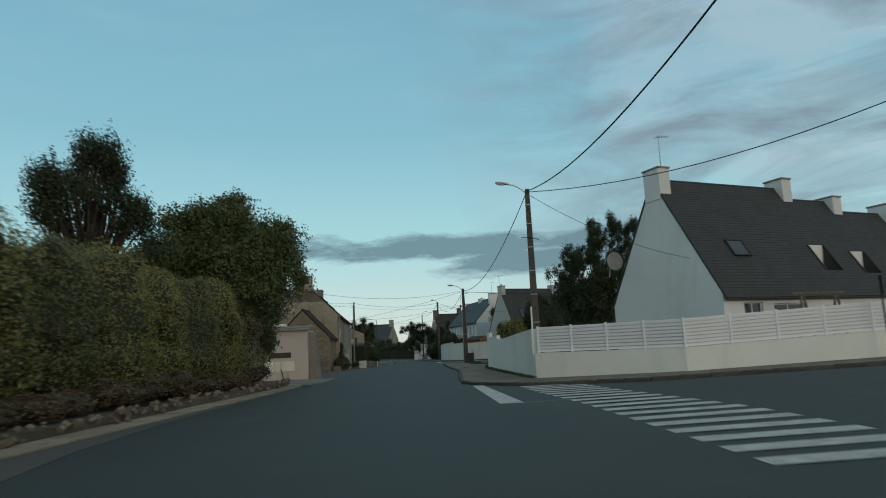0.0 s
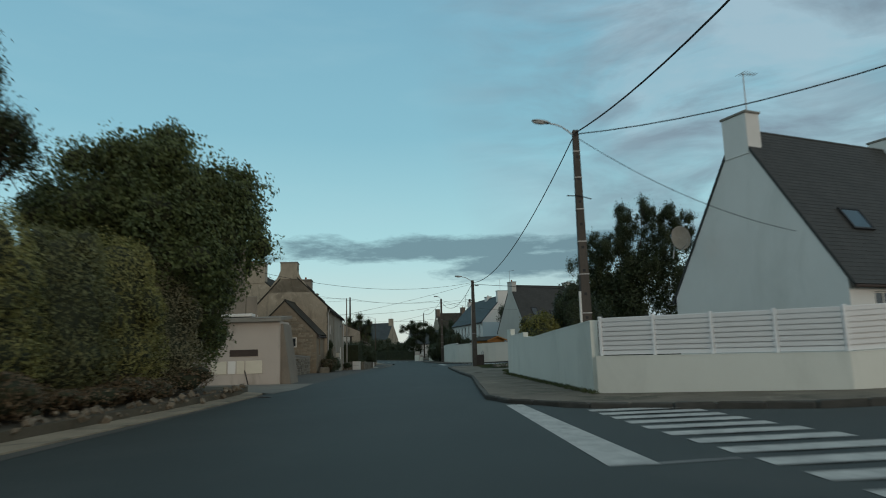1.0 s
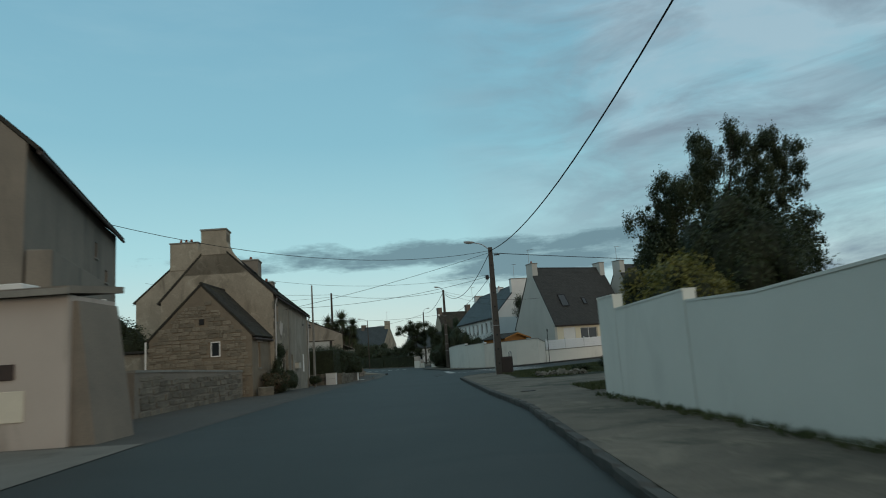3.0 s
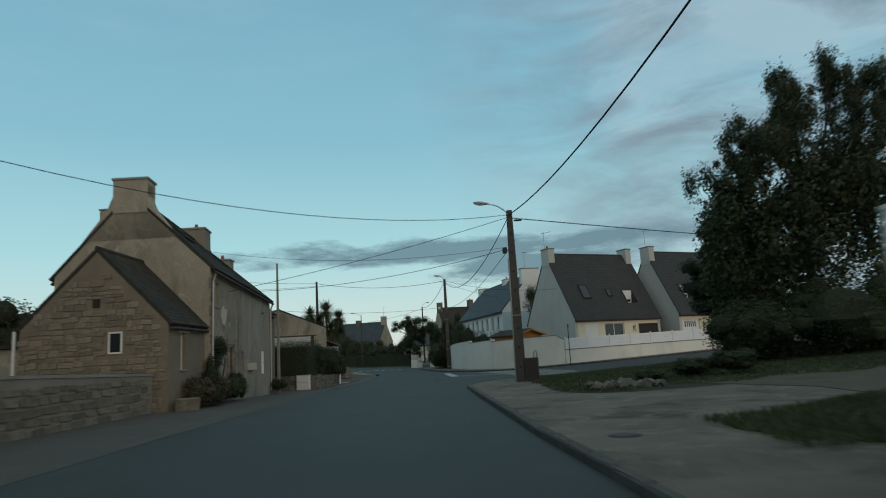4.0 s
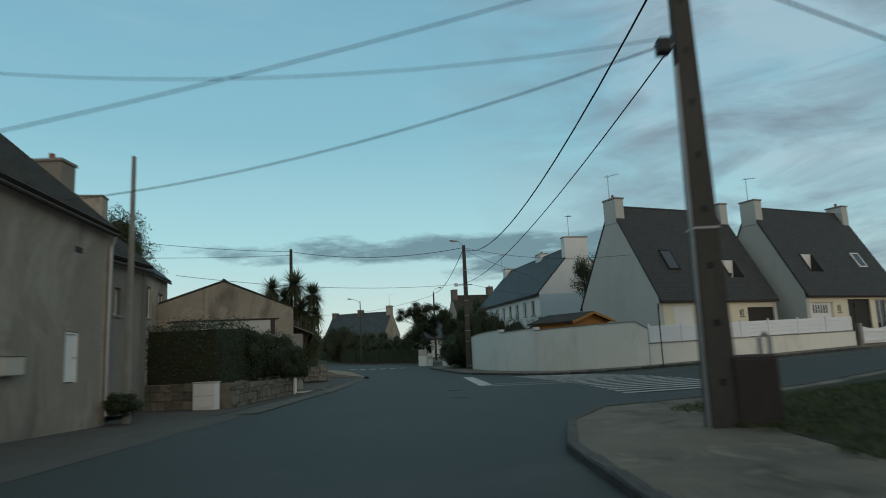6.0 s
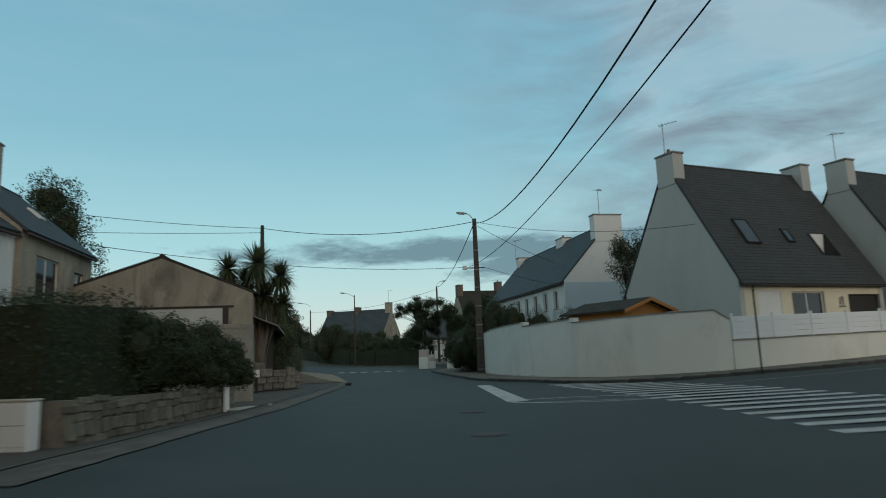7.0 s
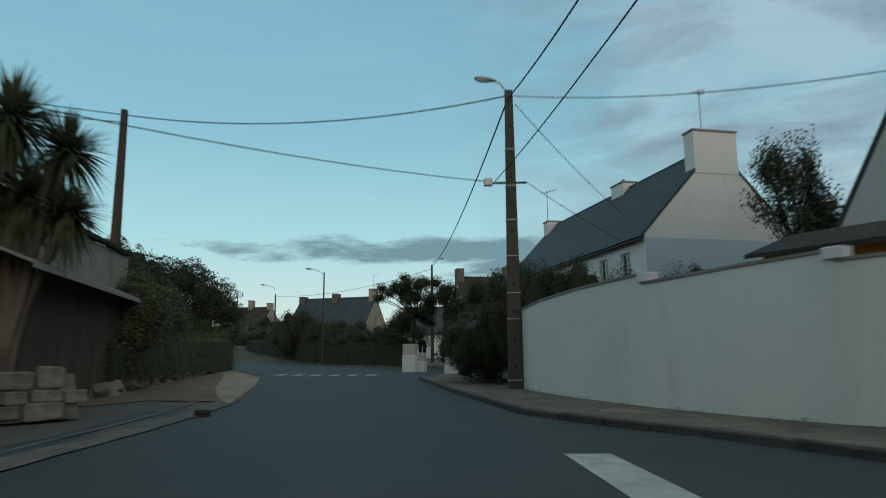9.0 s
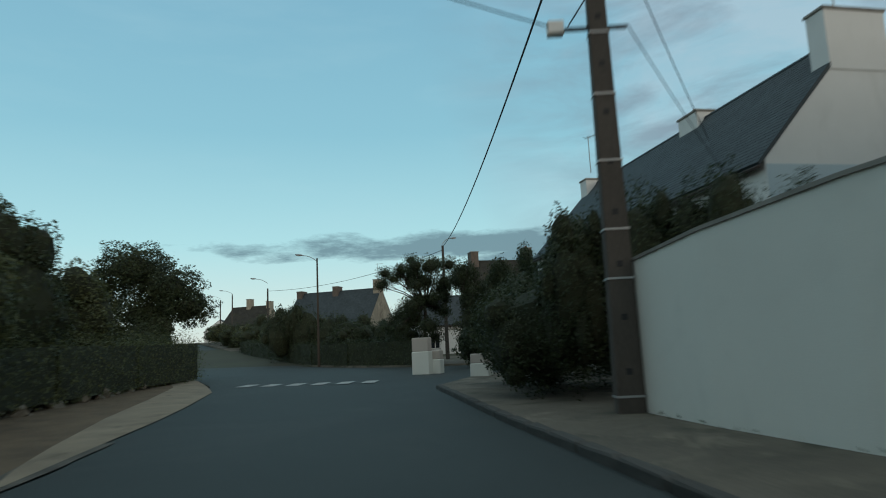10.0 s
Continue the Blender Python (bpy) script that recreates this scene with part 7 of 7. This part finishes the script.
for k in range(3):
    piece("stone", GREY_STONES[k], pier, Matrix.Translation((0, 0, 0.13 + 0.24 * k)) @ Matrix.Rotation(0.3 * k, 4, "Z") @ Matrix.Diagonal((0.5 - 0.06 * k, 0.48 - 0.05 * k, 0.27, 1)))
hedge("hedge", "long dark hedge across the far junction", [(-4.6, 141.6, 0.0, 1.95), (-10.4, 147.6, 0.0, 2.0), (-14.4, 152.6, 0.05, 2.1), (-26.4, 173.3, 0.8, 3.0), (-31, 183, 1.4, 3.4)], 1.2, "dark_leaf", 0.15, 60, 13)
hedge("hedge", "green hedge along the bend of the road", [(-12.0, 106.0, 0.1, 1.55), (-13.5, 113.5, 0.1, 1.8), (-15.2, 121.5, 0.1, 1.95), (-16.5, 130.6, 0.1, 2.15)], 1.5, "cypress", 0.09, 170, 15, rough=0.26)
bw = thing("retaining_wall", "low earth and stone bank at the bend", "stone bank", (-10.9, 104.0, -0.15), 103)
heaped_stones(bw, [(rng.uniform(0, 24), rng.uniform(-0.3, 0.3), rng.uniform(0.0, 0.28)) for _ in range(90)], LICHEN, (0.2, 0.45), 16)
for x, y, r, top, n, leaf in ((-12.2, 108.5, 1.6, 4.4, 13000, "cypress"), (-14.4, 113.5, 1.9, 5.4, 15000, "dark_leaf"), (-16.0, 119.0, 1.8, 4.6, 13000, "cypress")):
    shrub("large dark green bush behind the bend hedge", x, y, 0.0, r, top, leaf, n, 0.13, int(100 + y))
tree("conifer", "dark ragged conifer behind the bend", (-16.8, 116.0, 0.0), [(0, 0, 3.0, 1.5, 1.5, 1.6), (0.1, 0, 4.8, 1.0, 1.0, 1.2), (0, 0, 6.0, 0.55, 0.55, 0.9), (0.7, 0, 5.3, 0.35, 0.35, 0.7)], 12000, 0.14, "cypress", 0.12, 17, fill=0.4, core=0.6)
tree("tree", "rounded dark tree with sky gaps behind the bend hedge", (-20.5, 133.5, 0.0),
     [(-0.5, 0, 6.6, 2.2, 2.0, 1.5), (1.5, 0, 5.4, 1.9, 1.8, 1.4), (-2.6, 0, 5.2, 1.6, 1.6, 1.3), (2.9, 0, 4.2, 1.4, 1.4, 1.0), (0.3, 0, 3.9, 2.2, 1.6, 1.0)], 34000, 0.16, "dark_leaf", 0.18, 18, fill=0.4, core=0.55)
shrub("broad dark shrub mass at the foot of a pole", 0.25, 110.2, -0.15, 1.35, 2.95, "dark_leaf", 24000, 0.07, 94, stretch=1.6)
shrub("broad dark shrub mass beside the pavement", 0.3, 113.6, -0.15, 1.6, 3.1, "dark_leaf", 15000, 0.11, 96, stretch=1.6)
shrub("dark shrub behind the pole and wall", 2.4, 112.0, -0.1, 1.9, 4.2, "dark_leaf", 15000, 0.12, 97, stretch=1.5)
shrub("tall dark shrub before the long house", 3.0, 118.0, -0.1, 2.2, 5.2, "dark_leaf", 15000, 0.13, 98, stretch=1.6)
tree("pine_tree", "leaning pine with open ragged crown beyond the junction", (-4.4, 143.0, 0.0),
     ragged(21, [(0.3, 7.3, 1.7, 1.3), (-2.2, 6.3, 1.4, 0.9), (-0.8, 6.4, 1.3, 1.0), (1.6, 6.4, 1.5, 1.2), (0.4, 5.2, 1.5, 1.0), (-1.9, 4.0, 1.8, 1.4), (-0.4, 2.8, 2.0, 1.3), (1.2, 4.6, 1.3, 1.1)]), 44000, 0.14, "dark_leaf", 0.13, 21, 0.0, fill=0.55, core=0.5, aspect=0.35, split=0.55)
for i, (x, y, top) in enumerate(((-0.9, 138.6, 7.0), (1.4, 139.4, 7.3), (3.6, 140.2, 8.2))):
    tree("tree", "dark dense garden tree beyond the junction", (x, y, 0.0),
         hanging(50 + i, [(0, 0, top * 0.42, 1.5, 1.4, top * 0.26), (0.2, 0, top * 0.66, 1.3, 1.3, top * 0.17), (-0.5, 0, top * 0.82, 0.8, 0.8, top * 0.09)], 8), 16000, 0.15, "dark_leaf", 0.14, 60 + i, fill=0.8, core=0.5, heart=[(0, 0, top * 0.42, 1.6, 1.5, top * 0.3)])
for x, y, r, top in ((1.5, 146, 2.2, 6.6), (5.0, 144, 2.4, 7.4), (9, 143, 2.5, 7.2), (-1.0, 133.0, 1.2, 2.4), (3.5, 131.0, 1.8, 3.5), (-12.5, 165, 2.6, 5.0), (-17.0, 172, 2.6, 5.6), (-8.5, 158, 2.2, 4.4), (-21, 178, 2.6, 5.6), (-19.4, 159.0, 1.9, 5.9), (-16.9, 158.6, 2.0, 6.4), (-14.4, 158.0, 2.0, 5.4), (-33.4, 196.0, 2.6, 7.9), (-30.6, 195.0, 2.0, 6.9), (-36.6, 197, 2.2, 7.2), (-19.4, 131.6, 1.8, 4.0), (-22.0, 131.0, 2.0, 4.6)):
    shrub("dark tree mass beyond the junction", x, y, 0.0, r, top, "dark_leaf", 10000, 0.16, int(200 + 10 * x + y), name="tree_mass")
for i in range(9):
    x = -11.5 - 4.3 * i
    y = 153 + 7.3 * i
    shrub("dark garden shrub behind the far hedge", x, y, gz(x, y), 2.4, gz(x, y) + rng.uniform(3.0, 4.4), "cypress" if i % 2 else "dark_leaf", 6000, 0.18, 230 + i, stretch=1.3)
tree("tree", "dark tree behind the street houses", (-27.2, 107, 1.0), [(0, 0, 8.6, 2.4, 2.4, 2.6), (0.6, 0, 11.2, 1.8, 1.8, 1.7), (2.4, 0, 7.0, 1.5, 1.8, 1.8), (1.6, 0, 9.4, 1.6, 1.6, 1.6)], 18000, 0.17, "dark_leaf", 0.2, 24, fill=0.5, core=0.5)
for x, y, r, top in ((9.3, 58.4, 0.8, 0.75), (10.6, 57.9, 0.9, 0.95), (7.6, 57.4, 0.5, 0.5)):
    shrub("low dark scrub beside broken rocks", x, y, gz(x, y) + 0.1, r, gz(x, y) + top, "dark_leaf", 4500, 0.07, int(400 + 10 * x), name="low_shrub", stretch=0.8)
shrub("dark bush in the farmyard behind the wall", -16.5, 66.5, 0.0, 2.0, 4.0, "dark_leaf", 9000, 0.13, 26)
for x, y, r, top in ((-8.3, 60.6, 0.55, 1.15), (-8.2, 62.0, 0.6, 1.2), (-8.25, 63.6, 0.6, 1.1), (-8.3, 65.0, 0.5, 1.2), (-8.4, 72.6, 0.45, 0.7)):
    shrub("small garden shrub at the farmhouse front", x, y, 0.0, r, top, "brown_leaf" if y < 62.5 else "dark_leaf", 3200, 0.075, int(300 + 10 * y), stretch=1.2)
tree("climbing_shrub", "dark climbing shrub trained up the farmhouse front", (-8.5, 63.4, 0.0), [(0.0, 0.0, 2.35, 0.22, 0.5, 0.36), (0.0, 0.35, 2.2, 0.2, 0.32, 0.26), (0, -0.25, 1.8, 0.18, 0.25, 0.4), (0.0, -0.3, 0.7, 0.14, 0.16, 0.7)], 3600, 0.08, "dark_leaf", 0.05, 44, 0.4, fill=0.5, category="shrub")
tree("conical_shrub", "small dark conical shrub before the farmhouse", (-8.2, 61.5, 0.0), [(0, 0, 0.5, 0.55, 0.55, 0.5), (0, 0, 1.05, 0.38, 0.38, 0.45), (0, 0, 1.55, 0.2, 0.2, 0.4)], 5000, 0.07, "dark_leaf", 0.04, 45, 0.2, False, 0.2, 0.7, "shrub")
rock = thing("boulder", "pale rounded boulder at the farmhouse corner", "boulder", (-8.3, 59.6, 0.0), 20)
piece("stone", LICHEN[1], rock, Matrix.Translation((0, 0, 0.2)) @ Matrix.Diagonal((0.8, 0.55, 0.5, 1)))


def cordyline(at, heads, label):
    """Several bent trunks, each with a burst of sword-shaped leaves."""
    rng = np.random.default_rng(31)
    c = thing("cordyline_palm", label, "palm tree", (at[0], at[1], gz(*at)))
    bm = bmesh.new()
    for hx, hy, hz, r in heads:
        tube(bm, [(0, 0, -0.1), (hx * 0.15, hy * 0.15, hz * 0.35), (hx * 0.55, hy * 0.55, hz * 0.7), (hx, hy, hz)], 0.11, 8)
    part("trunk", bm, M["palm_bark"], c, smooth=True)
    for hx, hy, hz, r in heads:
        verts, faces = [], []
        o = np.array((hx, hy, hz))
        for _ in range(430):
            d = rng.normal(0, 1, 3)
            d[2] = d[2] * 0.8 + 0.15
            d /= np.linalg.norm(d)
            s = np.cross(d, (0, 0, 1.0))
            s /= np.linalg.norm(s) + 1e-9
            l = r * rng.uniform(0.85, 1.4)
            w = 0.030 * rng.uniform(0.8, 1.3)
            k = len(verts)
            sag = np.array((0, 0, -0.28 * l * max(0.2, 1 - d[2])))
            for f, ww in ((0.06, 0.7), (0.55, 1.0), (1.0, 0.08)):
                p = o + d * l * f + sag * f * f
                verts += [tuple(p - s * w * ww), tuple(p + s * w * ww)]
            faces += [(k, k + 1, k + 3, k + 2), (k + 2, k + 3, k + 5, k + 4)]
        part("leaf_head", (verts, faces), M["palm_leaf"], c)["kind"] = "stuff"
    bm2 = shade_core([(0, 0, 2.0, 0.26, 0.26, 1.1)], 1.0)
    part("dead_leaf_skirt", bm2, M["palm_bark"], c)
    return c


cordyline((-10.35, 99.6), [(-0.2, -0.2, 6.45, 1.05), (-1.7, -0.3, 6.2, 0.85), (1.0, 0.0, 5.75, 0.85), (0.15, 0.2, 4.75, 0.95), (1.1, 0.1, 4.35, 0.7), (-0.9, 0.2, 5.6, 0.75)], "cordyline palm with several bushy heads of sword leaves")


def grass_patch(name, label, inside, box_, n, height, seed):
    rng = np.random.default_rng(seed)
    verts, faces = [], []
    x0, y0, x1, y1 = box_
    for _ in range(n):
        x, y = rng.uniform(x0, x1), rng.uniform(y0, y1)
        if not inside(x, y):
            continue
        z = gz(x, y) + 0.14
        a = rng.uniform(0, 6.3)
        h, w = height * rng.uniform(0.5, 1.2), 0.018
        dx, dy = math.cos(a) * w, math.sin(a) * w
        k = len(verts)
        verts += [(x - dx, y - dy, z), (x + dx, y + dy, z), (x + rng.normal(0, 0.04), y + rng.normal(0, 0.04), z + h)]
        faces.append((k, k + 1, k + 2))
    solo(name, (verts, faces), M["grass"], label, "grass", kind="stuff")


grass_patch("grass", "short grass blades over the green", lambda x, y: x > 4.5 + 0.25 * math.sin(2.3 * y) and y > 54.9 + 0.5 * math.sin(1.9 * x) and y < 69.0 + 0.47 * (x - 5.5), (4.2, 54, 24, 76), 68000, 0.09, 51)
grass_patch("weeds", "weeds along the wall feet and kerbs", lambda x, y: abs(x - float(np.interp(y, (25, 34, 41.5), (5.68, 5.15, 4.8)))) < 0.24 * (0.4 + 0.6 * math.sin(3.1 * y) ** 2), (4.4, 24, 6.3, 41.5), 9000, 0.10, 52)
grass_patch("weeds", "weeds along the foot of the tall wall", lambda x, y: abs(x - float(np.interp(y, (93.3, 95.5, 98.9, 106), (8.0, 4.85, 2.95, 1.1)))) < 0.2, (0.8, 93.3, 8.0, 106), 1500, 0.05, 53)
grass_patch("grass", "rough grass blades over a dark turf patch", lambda x, y: 43.2 + 0.05 * abs(x - 8) < y < 47.2 + 0.42 * (x - 6.4), (5.0, 43, 14, 51), 22000, 0.10, 55)
shrub("dark hedge-like bush behind the old wall", -19.2, 66.0, 0.1, 2.3, 5.2, "dark_leaf", 9000, 0.15, 27, stretch=0.8)
